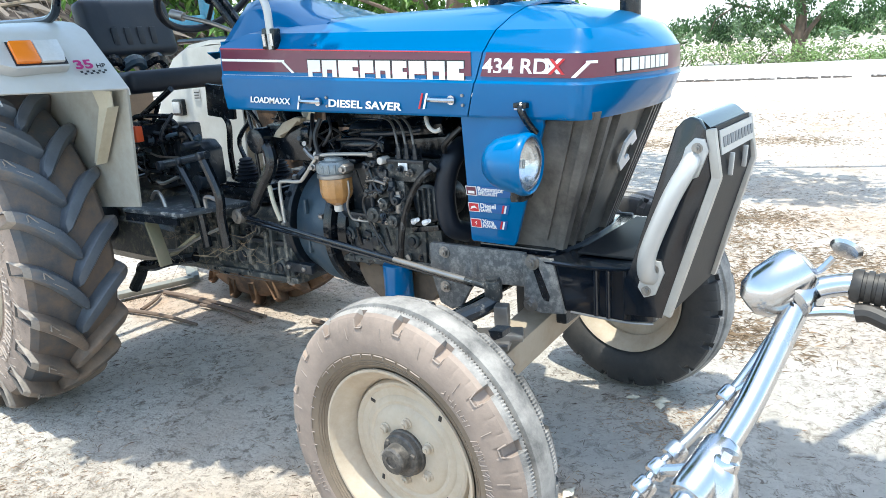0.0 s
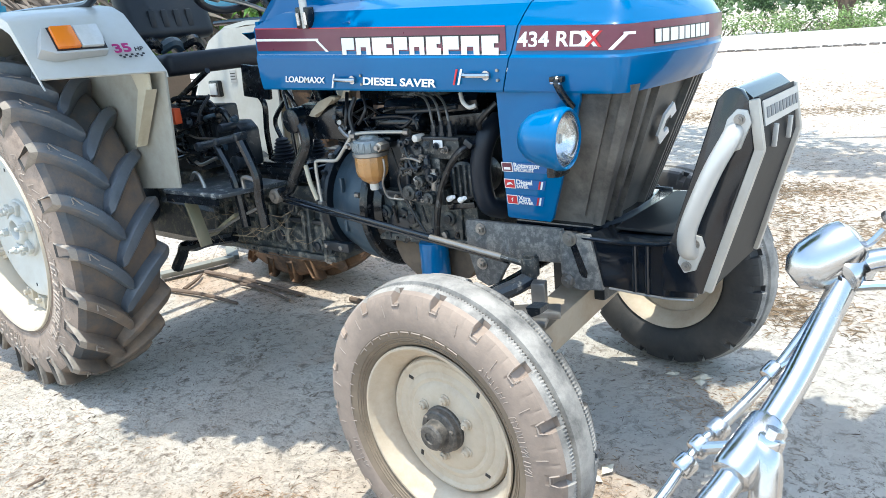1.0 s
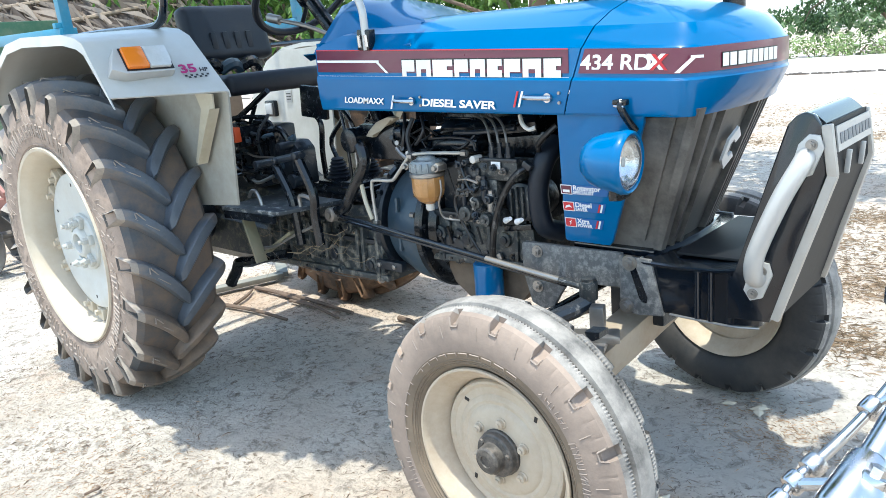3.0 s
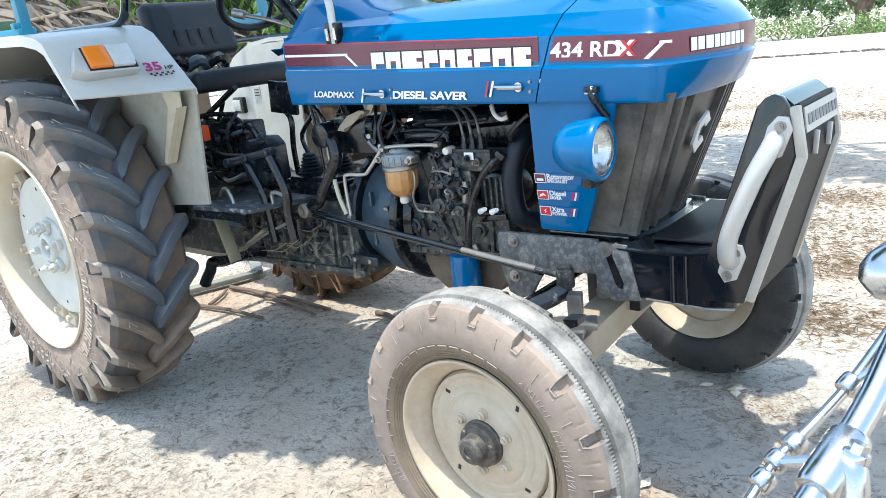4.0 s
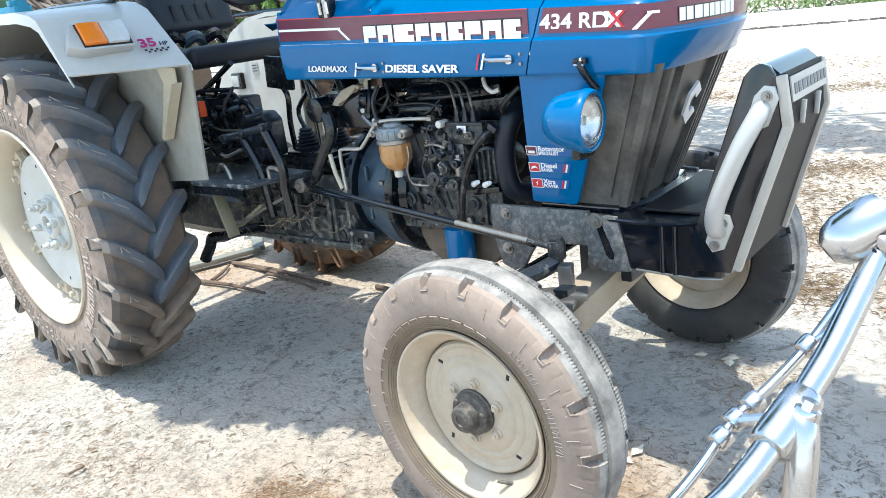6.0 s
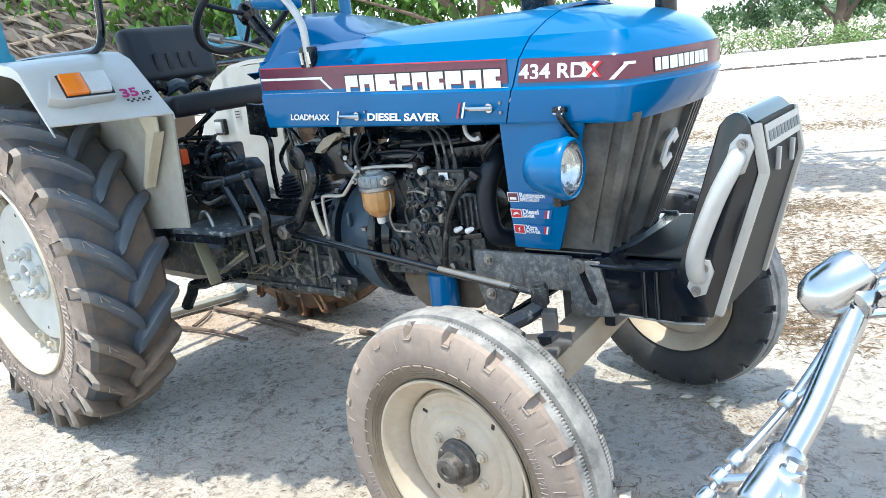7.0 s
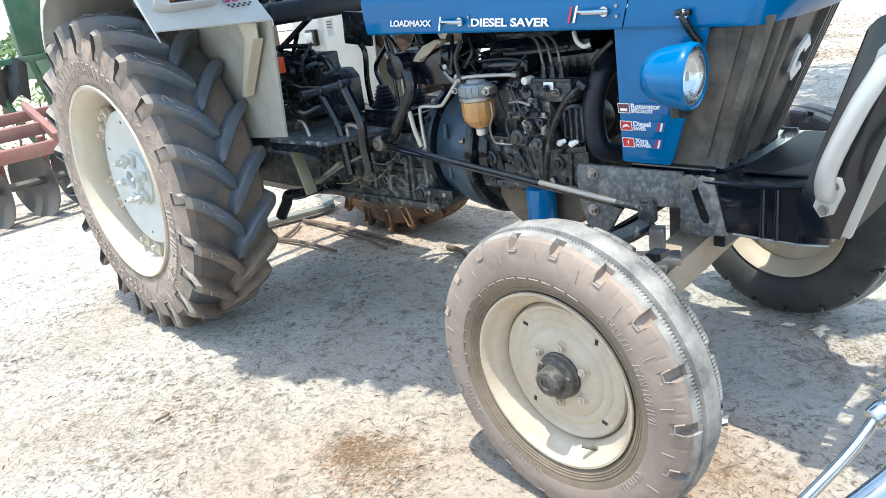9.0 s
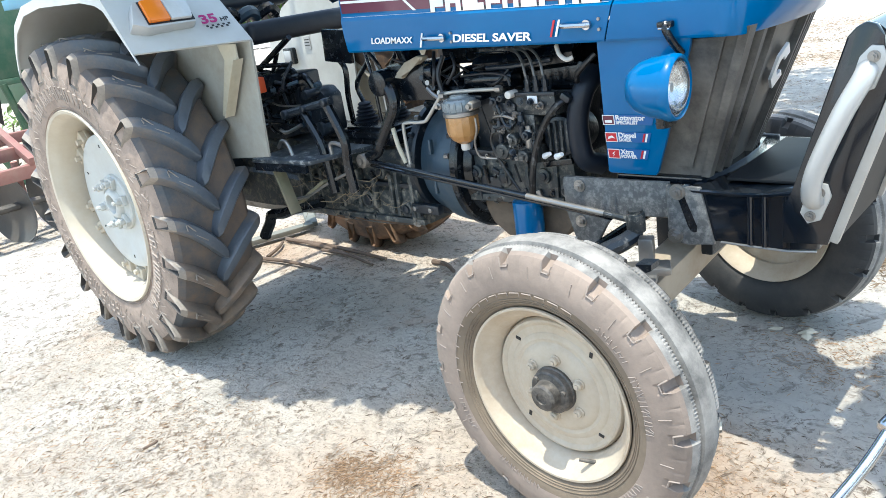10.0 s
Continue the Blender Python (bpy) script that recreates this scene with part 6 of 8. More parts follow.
def fender(side):
    bm = bmesh.new()
    rows = []
    for u in (0.0, 0.02, 0.25, 0.5, 0.75, 0.98, 1.0):
        y = 0.852 + (0.472 - 0.852) * u
        rows.append([(a[0] + (b[0] - a[0]) * u, side * y, a[1] + (b[1] - a[1]) * u) for a, b in zip(OUTER, INNER)])
    rows.insert(0, [(x + (0.02 if i == len(OUTER) - 1 else 0), side * 0.854, z - 0.034) for i, (x, z) in enumerate(OUTER)])
    rows.append([(x, side * 0.470, z - 0.02) for x, z in INNER])
    grid_faces(bm, rows)
    top = part("fender", solid(bm, 0.006), FENDER, tractor, "white sheet steel rear fender", sharp=30)
    bm = bmesh.new()
    front = [(-1.272, 1.20), (-1.322, 0.805)] if side < 0 else [(-1.40, 1.31), (-1.76, 1.16), (-1.78, 0.805)]
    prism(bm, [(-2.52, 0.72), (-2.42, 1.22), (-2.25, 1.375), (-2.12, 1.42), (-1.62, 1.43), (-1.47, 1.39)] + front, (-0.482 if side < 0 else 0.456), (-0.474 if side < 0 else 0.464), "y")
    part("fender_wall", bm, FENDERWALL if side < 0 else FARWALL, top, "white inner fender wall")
    bm = bmesh.new()
    prism(bm, [(-1.425, 1.205), (-1.31, 1.20), (-1.315, 1.15), (-1.455, 0.955), (-1.50, 0.957), (-1.395, 1.15)], side * 0.515 - 0.003, side * 0.515 + 0.003, "y", 0.002)
    prism(bm, [(-1.315, 1.15), (-1.318, 1.15), (-1.458, 0.955), (-1.455, 0.955)], side * 0.515 - 0.02, side * 0.515 + 0.02, "y")
    part("fender_brace", bm, BEIGE, top, "beige folded fender brace")
    # lamp pod with amber and clear halves
    slope = Matrix.Rotation(math.atan2(0.17, 0.117) - radians(90), 4, "Y")
    base = Vector((-1.395, side * 0.722, 1.318))
    lay = Matrix.Translation(base + Vector((0.029, 0, 0.006))) @ slope @ Matrix.Rotation(radians(90), 4, "Y") @ Matrix.Diagonal((1, side, 1, 1))

    def lamp_piece(name, corners, lo, hi, mat, parent, label, bevel):
        bm = bmesh.new()
        prism(bm, corners, lo, hi, "z", bevel)
        bmesh.ops.transform(bm, matrix=lay, verts=bm.verts)
        return part(name, bm, mat, parent, label)

    pod = lamp_piece("lamp_pod", [(-0.047, 0.070), (0.030, 0.105), (0.050, 0.062), (0.052, -0.100), (-0.047, -0.104)], -0.040, 0.014, SILVER, top, "grey metal lamp pod", 0.006)
    lamp_piece("lamp_seal", [(-0.043, 0.058), (0.042, 0.060), (0.045, -0.096), (-0.043, -0.099)], 0.012, 0.0165, INK, pod, "black lamp seal", 0.0)
    lamp_piece("indicator_lens", [(-0.039, 0.054), (0.038, 0.056), (0.039, -0.014), (-0.039, -0.014)], 0.014, 0.030, AMBER, pod, "amber indicator lens", 0.005)
    lamp_piece("lamp_lens", [(-0.039, -0.016), (0.039, -0.016), (0.041, -0.086), (0.010, -0.094), (-0.039, -0.094)], 0.014, 0.029, LENS, pod, "clear side lamp lens", 0.005)
    if side < 0:
        up = Vector((-0.67, 0, 0.742)).normalized()
        along = Vector((0.087, 1, 0.0)).normalized()
        up = (up - along * up.dot(along)).normalized()
        face = along.cross(up)
        m = Matrix.Translation(Vector((-1.348, -0.600, 1.268)) + face * 0.0145) @ Matrix((along, up, face)).transposed().to_4x4()
        lettering("lettering", "35", 0.050, m, PURPLE, top, 1.2, 0.0, 0.0015, "magenta numerals")
        lettering("lettering", "HP", 0.022, m @ Matrix.Translation((0.066, 0, 0)), INK, top, 1.1, 0.1, 0.0006)
        bm = bmesh.new()
        for k in range(9):
            for j in range(2):
                if (k + j) % 2 == 0:
                    v = bmesh.ops.create_cube(bm, size=1, matrix=m @ Matrix.Translation((0.012 + 0.0095 * k, -0.014 - 0.008 * j, 0)) @ Matrix.Diagonal((0.008, 0.007, 0.0012, 1)))
        part("chequer", bm, INK, top)
    return top


fender(-1)
far_fender = fender(1)
far_fender.location = (-0.12, 0, -0.085)
# grab rail and canopy foot on the fenders
for side in (-1, 1):
    bm = bmesh.new()
    y = side * 0.53
    tube(bm, [(-2.28, y, 1.455), (-2.0, y, 1.452), (-1.66, y, 1.442), (-1.56, y, 1.45), (-1.515, y, 1.485), (-1.49, y, 1.56), (-1.47, y, 1.75), (-1.50, y, 1.82), (-1.58, y, 1.84), (-2.2, y, 1.84)], 0.014, 10, 5)
    rail = part("grab_rail", bm, BLACKGLOSS, tractor, "black tubular fender rail")
    if side > 0:
        rail.location = (-0.12, 0, -0.085)
    bm = bmesh.new()
    box(bm, (-2.22, side * 0.60, 1.50), (0.03, 0.05, 0.02), None, 0.002)
    prism(bm, [(-2.235, 1.45), (-2.195, 1.45), (-2.215, 2.1), (-2.255, 2.1)], side * 0.58 - 0.02, side * 0.58 + 0.02, "y", 0.003)
    part("roll_post", bm, CYAN, tractor, "teal painted roll bar post")
    bm = bmesh.new()
    box(bm, (-2.62, side * 0.58, 1.478), (0.84, 0.07, 0.045), Matrix.Rotation(radians(1.5), 4, "Y"), 0.004)
    part("roll_foot", bm, CYAN, tractor, "teal painted roll bar foot")

# seat
bm = bmesh.new()
rot = Matrix.Rotation(radians(-14), 4, "Y")
box(bm, (-2.06, 0.04, 1.425), (0.085, 0.42, 0.245), rot, 0.038, 4)
back = part("seat_back", bm, VINYL, tractor, "black moulded vinyl seat back", sharp=60)
for k in range(4):
    bm = bmesh.new()
    box(bm, (-2.008, -0.05 + 0.06 * k, 1.395), (0.014, 0.030, 0.075), rot @ Matrix.Rotation(radians(10), 4, "Y"), 0.006)
    part("seat_flute", bm, VINYL, back)
bm = bmesh.new()
box(bm, (-1.80, -0.02, 1.205), (0.48, 0.54, 0.085), Matrix.Rotation(radians(-2), 4, "Y"), 0.035, 4)
part("seat_cushion", bm, VINYL, tractor, "black vinyl seat cushion", sharp=60)
bm = bmesh.new()
for y in (-0.16, 0.18):
    tube(bm, [(-2.02, y, 1.18), (-2.04, y, 1.25), (-2.06, y, 1.33)], 0.018, 8, 4)
box(bm, (-2.02, 0.02, 1.17), (0.10, 0.40, 0.03), None, 0.008)
part("seat_frame", bm, OILY, tractor)
for a, b, r in (((-1.66, -0.22, 1.075), (-1.42, -0.22, 1.183), 0.011), ((-1.62, -0.20, 1.03), (-1.545, -0.20, 1.13), 0.009)):
    bm = bmesh.new()
    rod(bm, a, b, r, seg=10)
    part("seat_strut", bm, OILY, tractor, "black slanting seat strut")
for y, z, mat in ((-0.10, 1.275, OILY), (0.0, 1.27, CASTBLUE), (0.10, 1.275, OILY)):
    bm = bmesh.new()
    tube(bm, [(-2.0, y - 0.05, z), (-1.97, y, z + 0.025), (-2.0, y + 0.05, z)], 0.026, 8, 4)
    part("seat_tool", bm, mat, tractor)

# steering wheel and column
bm = bmesh.new()
sw = Matrix.Translation((-1.40, 0.0, 1.535)) @ Matrix.Rotation(radians(-42), 4, "Y")
ring = [(0.208 + 0.0145 * math.cos(a), 0.0145 * math.sin(a)) for a in np.linspace(0, 2 * math.pi, 11)]
lathe(bm, ring, sw, 64)
wheel = part("steering_wheel", bm, VINYL, tractor, "black steering wheel rim")
for k in range(3):
    bm = bmesh.new()
    a = radians(120 * k + 40)
    tube(bm, [sw @ Vector((0.02 * math.cos(a), 0.02 * math.sin(a), -0.03)), sw @ Vector((0.11 * math.cos(a), 0.11 * math.sin(a), -0.018)), sw @ Vector((0.205 * math.cos(a), 0.205 * math.sin(a), 0.0))], 0.009, 8, 4)
    part("spoke", bm, VINYL, wheel)
bm = bmesh.new()
lathe(bm, [(0.0, 0.012), (0.035, 0.01), (0.045, -0.01), (0.045, -0.04), (0.028, -0.06), (0.026, -0.2), (0.03, -0.32), (0.0, -0.32)], sw, 28)
part("steering_column", bm, OILY, tractor, "black steering column")
bm = bmesh.new()
tube(bm, [(-1.20, -0.06, 1.36), (-1.26, -0.12, 1.40), (-1.36, -0.16, 1.43)], 0.008, 8, 4)
part("throttle_lever", bm, STEEL, tractor)
bm = bmesh.new()
rod(bm, (-1.36, -0.16, 1.43), (-1.41, -0.175, 1.445), 0.017, seg=12, bevel=0.003)
part("throttle_knob", bm, STEEL, tractor)

# blue post, grey tube with its black clamp and the mirror shell by the dash
bm = bmesh.new()
rod(bm, (-1.17, 0.30, 1.2), (-1.17, 0.30, 2.1), 0.024, seg=16)
part("windscreen_post", bm, BLUE, tractor, "blue post beside the dash")
bm = bmesh.new()
tube(bm, [(-0.745, -0.306, 1.295), (-0.747, -0.306, 1.36), (-0.752, -0.306, 1.42), (-0.785, -0.305, 1.475), (-0.84, -0.302, 1.53), (-0.90, -0.30, 1.60)], 0.012, 12, 5)
stay = part("mirror_stay", bm, SILVER, tractor, "pale grey bent mirror stay")
bm = bmesh.new()
box(bm, (-0.752, -0.300, 1.325), (0.052, 0.03, 0.062), Matrix.Rotation(radians(4), 4, "Y"), 0.005)
part("stay_clamp", bm, OILY, stay, "black stay clamp")
bm = bmesh.new()
for x in (-0.765, -0.735):
    rod(bm, (x, -0.318, 1.34), (x, -0.316, 1.305), 0.006, seg=8)
part("clamp_bolt", bm, CHROME, stay)
bm = bmesh.new()
box(bm, (-0.96, -0.21, 1.535), (0.17, 0.10, 0.10), Matrix.Rotation(radians(8), 4, "Y"), 0.032, 4)
part("mirror_shell", bm, BLUE, stay, "blue rounded mirror shell")

# footplate, its supports and pedals
CHEQUER = material("worn_footplate", (0.035, 0.045, 0.055), 0.4, 0.2, 0.4, 16, 140, 0.4, 0.9, (0.34, 0.34, 0.33), dust_scale=38, low=0.52, high=0.62)
for side in (-1, 1):
    bm = bmesh.new()
    prism(bm, [(-1.45, -0.475), (-1.13, -0.455), (-1.06, -0.22), (-1.45, -0.20)] if side < 0 else [(-1.45, 0.475), (-1.13, 0.455), (-1.06, 0.22), (-1.45, 0.20)], 0.775, 0.79, "z", 0.003)
    plate = part("footplate", bm, CHEQUER, tractor, "worn chequered steel footplate")
    bm = bmesh.new()
    prism(bm, [(-1.45, 0.745), (-1.14, 0.750), (-1.14, 0.775), (-1.45, 0.775)], side * 0.462 - 0.006, side * 0.462 + 0.006)
    part("footplate_edge", bm, OILY, plate)
    for a, b, w in (((-1.385, side * 0.42, 0.76), (-1.325, side * 0.42, 0.575), 0.046), ((-1.19, side * 0.36, 0.69), (-1.40, side * 0.34, 0.585), 0.028)):
        bm = bmesh.new()
        turn, length = aim(a, b)
        box(bm, (Vector(a) + Vector(b)) / 2, (w, 0.012, length), turn, 0.003)
        part("footplate_stay", bm, material("olive_stay", (0.16, 0.155, 0.10), 0.6, 0, 0.2, 12, 90, 0.1, 0.5, (0.25, 0.2, 0.14), dust_scale=8), plate, "faded olive footplate stay")
    bm = bmesh.new()
    tube(bm, [(-1.065, side * 0.35, 0.725), (-1.20, side * 0.36, 0.672), (-1.315, side * 0.36, 0.622), (-1.42, side * 0.36, 0.60)], 0.006, 6, 4)
    part("brake_cable", bm, STEEL, plate)
for a, b, c in (((-1.235, -0.36, 0.935), (-1.172, -0.36, 0.831), (-1.156, -0.36, 0.75)), ((-1.10, -0.36, 0.97), (-1.040, -0.36, 0.845), (-1.045, -0.36, 0.76))):
    bm = bmesh.new()
    tube(bm, [a, b, c, (c[0] + 0.01, c[1], c[2] - 0.10)], 0.017, 8, 5)
    part("pedal_arm", bm, OILY, tractor, "black pedal arm")
bm = bmesh.new()
tube(bm, [(-1.375, -0.40, 0.815), (-1.350, -0.40, 0.838), (-1.325, -0.40, 0.838), (-1.308, -0.40, 0.815), (-1.298, -0.40, 0.785)], 0.007, 8, 4)
part("foot_hoop", bm, STEEL, tractor, "pale bent foot hoop")
bm = bmesh.new()
tube(bm, [(-1.12, -0.36, 0.79), (-1.12, -0.36, 0.825), (-1.09, -0.36, 0.83), (-1.05, -0.36, 0.82)], 0.007, 8, 4)
part("foot_hoop", bm, STEEL, tractor)
bm = bmesh.new()
rod(bm, (-1.34, -0.365, 0.930), (-1.07, -0.36, 0.975), 0.013, seg=10)
rod(bm, (-1.32, -0.39, 0.932), (-1.32, -0.33, 0.932), 0.016, seg=16, bevel=0.004)
rod(bm, (-1.09, -0.385, 0.972), (-1.09, -0.34, 0.972), 0.014, seg=16, bevel=0.004)
rod(bm, (-1.21, -0.385, 0.951), (-1.21, -0.345, 0.951), 0.012, seg=14, bevel=0.003)
part("brake_linkage", bm, CAST, tractor, "rusty brown brake linkage")
# dry straw caught about the footplate stays
verts, faces = [], []
rnd = random.Random(71)
for k in range(45):
    p = Vector((rnd.uniform(-1.46, -0.98), rnd.uniform(-0.42, -0.22), rnd.uniform(0.56, 0.70)))
    d = Vector((rnd.gauss(0, 1), rnd.gauss(0, 0.4), rnd.gauss(0, 0.5))).normalized() * rnd.uniform(0.05, 0.16)
    w = d.cross(Vector((0, 1, 0))).normalized() * rnd.uniform(0.0006, 0.0012)
    sag = Vector((0, 0, -0.15 * d.length))
    i = len(verts)
    verts += [p - w, p + w, p + d / 2 + sag + w, p + d / 2 + sag - w, p + d + w, p + d - w]
    faces += [(i, i + 1, i + 2, i + 3), (i + 3, i + 2, i + 4, i + 5)]
me = bpy.data.meshes.new("caught_straw")
me.from_pydata(verts, [], faces)
me.materials.append(material("pale_straw_wisp", (0.22, 0.17, 0.11), 0.8, 0, 0.3, 9, 60, 0.0))
wisps = new("caught_straw", me)
wisps.parent = tractor
tagged(wisps, "pale dry straw caught under the footplate", kind="stuff")
# gear levers with ribbed boots
for x, y, top_x in ((-1.268, -0.05, -1.20), (-1.19, 0.04, -1.16)):
    bm = bmesh.new()
    prof = [(0.0, 0.075)]
    for k in range(6):
        r = 0.026 + 0.005 * k
        prof += [(r * 0.72, 0.072 - 0.013 * k), (r, 0.066 - 0.013 * k)]
    prof += [(0.05, -0.01), (0.0, -0.01)]
    lathe(bm, prof, Matrix.Translation((x, y, 0.835)), 28)
    boot = part("lever_boot", bm, VINYL, tractor, "ribbed black rubber lever boot")
    bm = bmesh.new()
    tube(bm, [(x, y, 0.90), (x - 0.02, y, 0.98), (top_x + 0.04, y - 0.01, 1.10), (top_x, y - 0.02, 1.22)], 0.009, 8, 4)
    part("gear_lever", bm, OILY, boot, "black gear lever")
bm = bmesh.new()
box(bm, (-1.22, 0.0, 0.795), (0.42, 0.34, 0.05), None, 0.01)
box(bm, (-1.16, -0.02, 0.815), (0.24, 0.26, 0.04), None, 0.01)
part("gear_cover", bm, OILY, tractor, "black gearbox top cover")
bm = bmesh.new()
tube(bm, [(-1.388, -0.02, 0.80), (-1.392, -0.02, 0.92), (-1.378, -0.02, 1.02), (-1.40, -0.02, 1.06), (-1.445, -0.02, 1.09), (-1.46, -0.02, 1.11)], 0.011, 8, 5)
part("hydraulic_lever", bm, OILY, tractor, "black bent hydraulic lever")
# hydraulic lift housing with its pipes and valves
bm = bmesh.new()
box(bm, (-1.80, -0.11, 0.90), (0.40, 0.20, 0.22), None, 0.02)
box(bm, (-1.58, -0.16, 0.99), (0.28, 0.12, 0.12), None, 0.012)
box(bm, (-1.42, -0.16, 0.90), (0.16, 0.10, 0.16), None, 0.012)
lift = part("hydraulic_lift", bm, CAST, tractor, "grimy hydraulic lift housing")
rnd = random.Random(31)
for k in range(26):
    bm = bmesh.new()
    x, z = rnd.uniform(-1.78, -1.30), rnd.uniform(0.84, 1.05)
    y = -0.222 if x < -1.42 else -0.215
    if k % 3 == 0:
        rod(bm, (x, y + 0.03, z), (x, y - rnd.uniform(0.01, 0.05), z), rnd.uniform(0.014, 0.03), seg=14, bevel=0.003)
    elif k % 3 == 1:
        box(bm, (x, y, z), (rnd.uniform(0.03, 0.07), 0.05, rnd.uniform(0.02, 0.05)), None, 0.005)
    else:
        nut(bm, (x, y, z), (0, -1, 0), rnd.uniform(0.009, 0.014), 0.02)
    part("valve_fitting", bm, (CAST, OILY, CASTBLUE)[k % 3], lift)
for k in range(9):
    a = Vector((rnd.uniform(-1.78, -1.35), -0.235, rnd.uniform(0.86, 1.05)))
    b = Vector((rnd.uniform(-1.78, -1.30), -0.235, rnd.uniform(0.86, 1.10)))
    bm = bmesh.new()
    mid = (a + b) / 2 + Vector((0, -0.05, rnd.uniform(0.0, 0.06)))
    tube(bm, [a, a * 0.7 + mid * 0.3 + Vector((0, -0.02, 0)), mid, b], rnd.uniform(0.006, 0.011), 8, 4)
    part("hydraulic_pipe", bm, OILY if k % 2 else CAST, lift)
for k in range(22):
    a = Vector((rnd.uniform(-1.80, -1.40), -0.25 - rnd.uniform(0, 0.03), rnd.uniform(0.84, 1.06)))
    b = a + Vector((rnd.uniform(0.05, 0.18), 0, rnd.gauss(0, 0.03)))
    bm = bmesh.new()
    if k % 3 == 0:
        nut(bm, a, (0, -1, 0), rnd.uniform(0.008, 0.013), 0.02)
        name = "valve_nut"
    else:
        tube(bm, [a, (a + b) / 2 + Vector((0, -0.02, rnd.gauss(0, 0.015))), b], rnd.uniform(0.004, 0.008), 8, 4)
        name = "valve_rod"
    part(name, bm, (OILY, CAST, STEEL, CASTBLUE)[k % 4], lift)
for x, z in ((-1.66, 1.03), (-1.52, 1.04), (-1.44, 1.01)):
    bm = bmesh.new()
    tube(bm, [(x - 0.06, -0.20, z - 0.03), (x - 0.03, -0.21, z + 0.02), (x + 0.05, -0.21, z + 0.025), (x + 0.08, -0.20, z - 0.02), (x + 0.08, -0.19, z - 0.07)], 0.013, 8, 4)
    part("hydraulic_hose", bm, OILY, lift)
bm = bmesh.new()
box(bm, (-1.513, -0.335, 1.032), (0.055, 0.03, 0.058), None, 0.006)
part("socket_cover", bm, ORANGE, tractor, "orange plastic socket cover")
bm = bmesh.new()
box(bm, (-1.53, -0.27, 1.02), (0.06, 0.10, 0.08), None, 0.008)
part("socket_box", bm, OILY, tractor)
bm = bmesh.new()
prism(bm, [(-1.50, 0.82), (-1.30, 0.82), (-1.30, 0.96), (-1.335, 0.992), (-1.50, 0.99)], -0.205, -0.12, "y", 0.015)
part("valve_block", bm, CAST, lift, "cast valve block")
bm = bmesh.new()
for k in range(3):
    box(bm, (-1.50 + 0.012 * k, -0.242, 0.875), (0.006, 0.003, 0.02))
part("cast_mark", bm, WHITEPLASTIC, lift)
bm = bmesh.new()
box(bm, (-1.30, -0.10, 1.125), (0.15, 0.02, 0.12), Matrix.Rotation(radians(6), 4, "Y"), 0.006)
part("switch_plate", bm, OILY, tractor, "black switch plate under the dash")
# cables and rods running up to the dash
for k, (a, b) in enumerate((((-1.06, -0.16, 0.86), (-1.16, -0.10, 1.12)), ((-1.0, -0.18, 0.90), (-1.10, -0.12, 1.12)), ((-0.98, -0.16, 0.95), (-1.04, -0.2, 1.12)))):
    bm = bmesh.new()
    a, b = Vector(a), Vector(b)
    tube(bm, [a, (a + b) / 2 + Vector((0.03, -0.02, 0.02)), b], 0.007 if k < 3 else 0.010, 8, 5)
    part("control_cable", bm, OILY if k != 1 else STEEL, tractor)
# square lamp and a small sticker on the far fender wall
bm = bmesh.new()
box(bm, (-2.215, 0.4535, 1.105), (0.05, 0.002, 0.06))
part("sticker", bm, SILVER, tractor, "small grey sticker")
bm = bmesh.new()
for k in range(3):
    box(bm, (-2.215, 0.4515, 1.120 - 0.014 * k), (0.036, 0.002, 0.005))
part("sticker_print", bm, INK, tractor)
bm = bmesh.new()
box(bm, (-2.366, 0.444, 1.047), (0.085, 0.03, 0.085), None, 0.01)
lamp = part("plough_lamp", bm, OILY, tractor, "small square work lamp")
bm = bmesh.new()
box(bm, (-2.366, 0.427, 1.047), (0.058, 0.01, 0.058), None, 0.004)
part("plough_lamp_lens", bm, LENS, lamp)
# lower link and drawbar at the back
bm = bmesh.new()
tube(bm, [(-1.35, -0.28, 0.565), (-1.50, -0.30, 0.535), (-1.60, -0.30, 0.505), (-1.69, -0.30, 0.490), (-1.715, -0.30, 0.455), (-1.765, -0.30, 0.405), (-1.78, -0.30, 0.385)], 0.020, 8, 4, r_end=0.026)
part("check_chain_hook", bm, OILY, tractor)
bm = bmesh.new()
tube(bm, [(-2.9, -0.62, 0.30), (-2.95, -0.62, 0.26), (-3.0, -0.62, 0.25)], 0.06, 12, 3)
part("link_ball", bm, CAST, tractor)
# exhaust silencer standing behind the bonnet top
bm = bmesh.new()
rod(bm, (-0.26, 0.24, 1.30), (-0.26, 0.24, 2.0), 0.055, seg=24, bevel=0.01)
part("exhaust_stack", bm, OILY, tractor, "black upright exhaust stack")
bm = bmesh.new()
rod(bm, (0.16, 0.22, 1.26), (0.16, 0.22, 1.50), 0.03, seg=20)
rod(bm, (0.16, 0.22, 1.46), (0.16, 0.22, 1.62), 0.075, seg=24, bevel=0.015)
part("air_cleaner", bm, OILY, tractor, "black air pre-cleaner on its pipe")

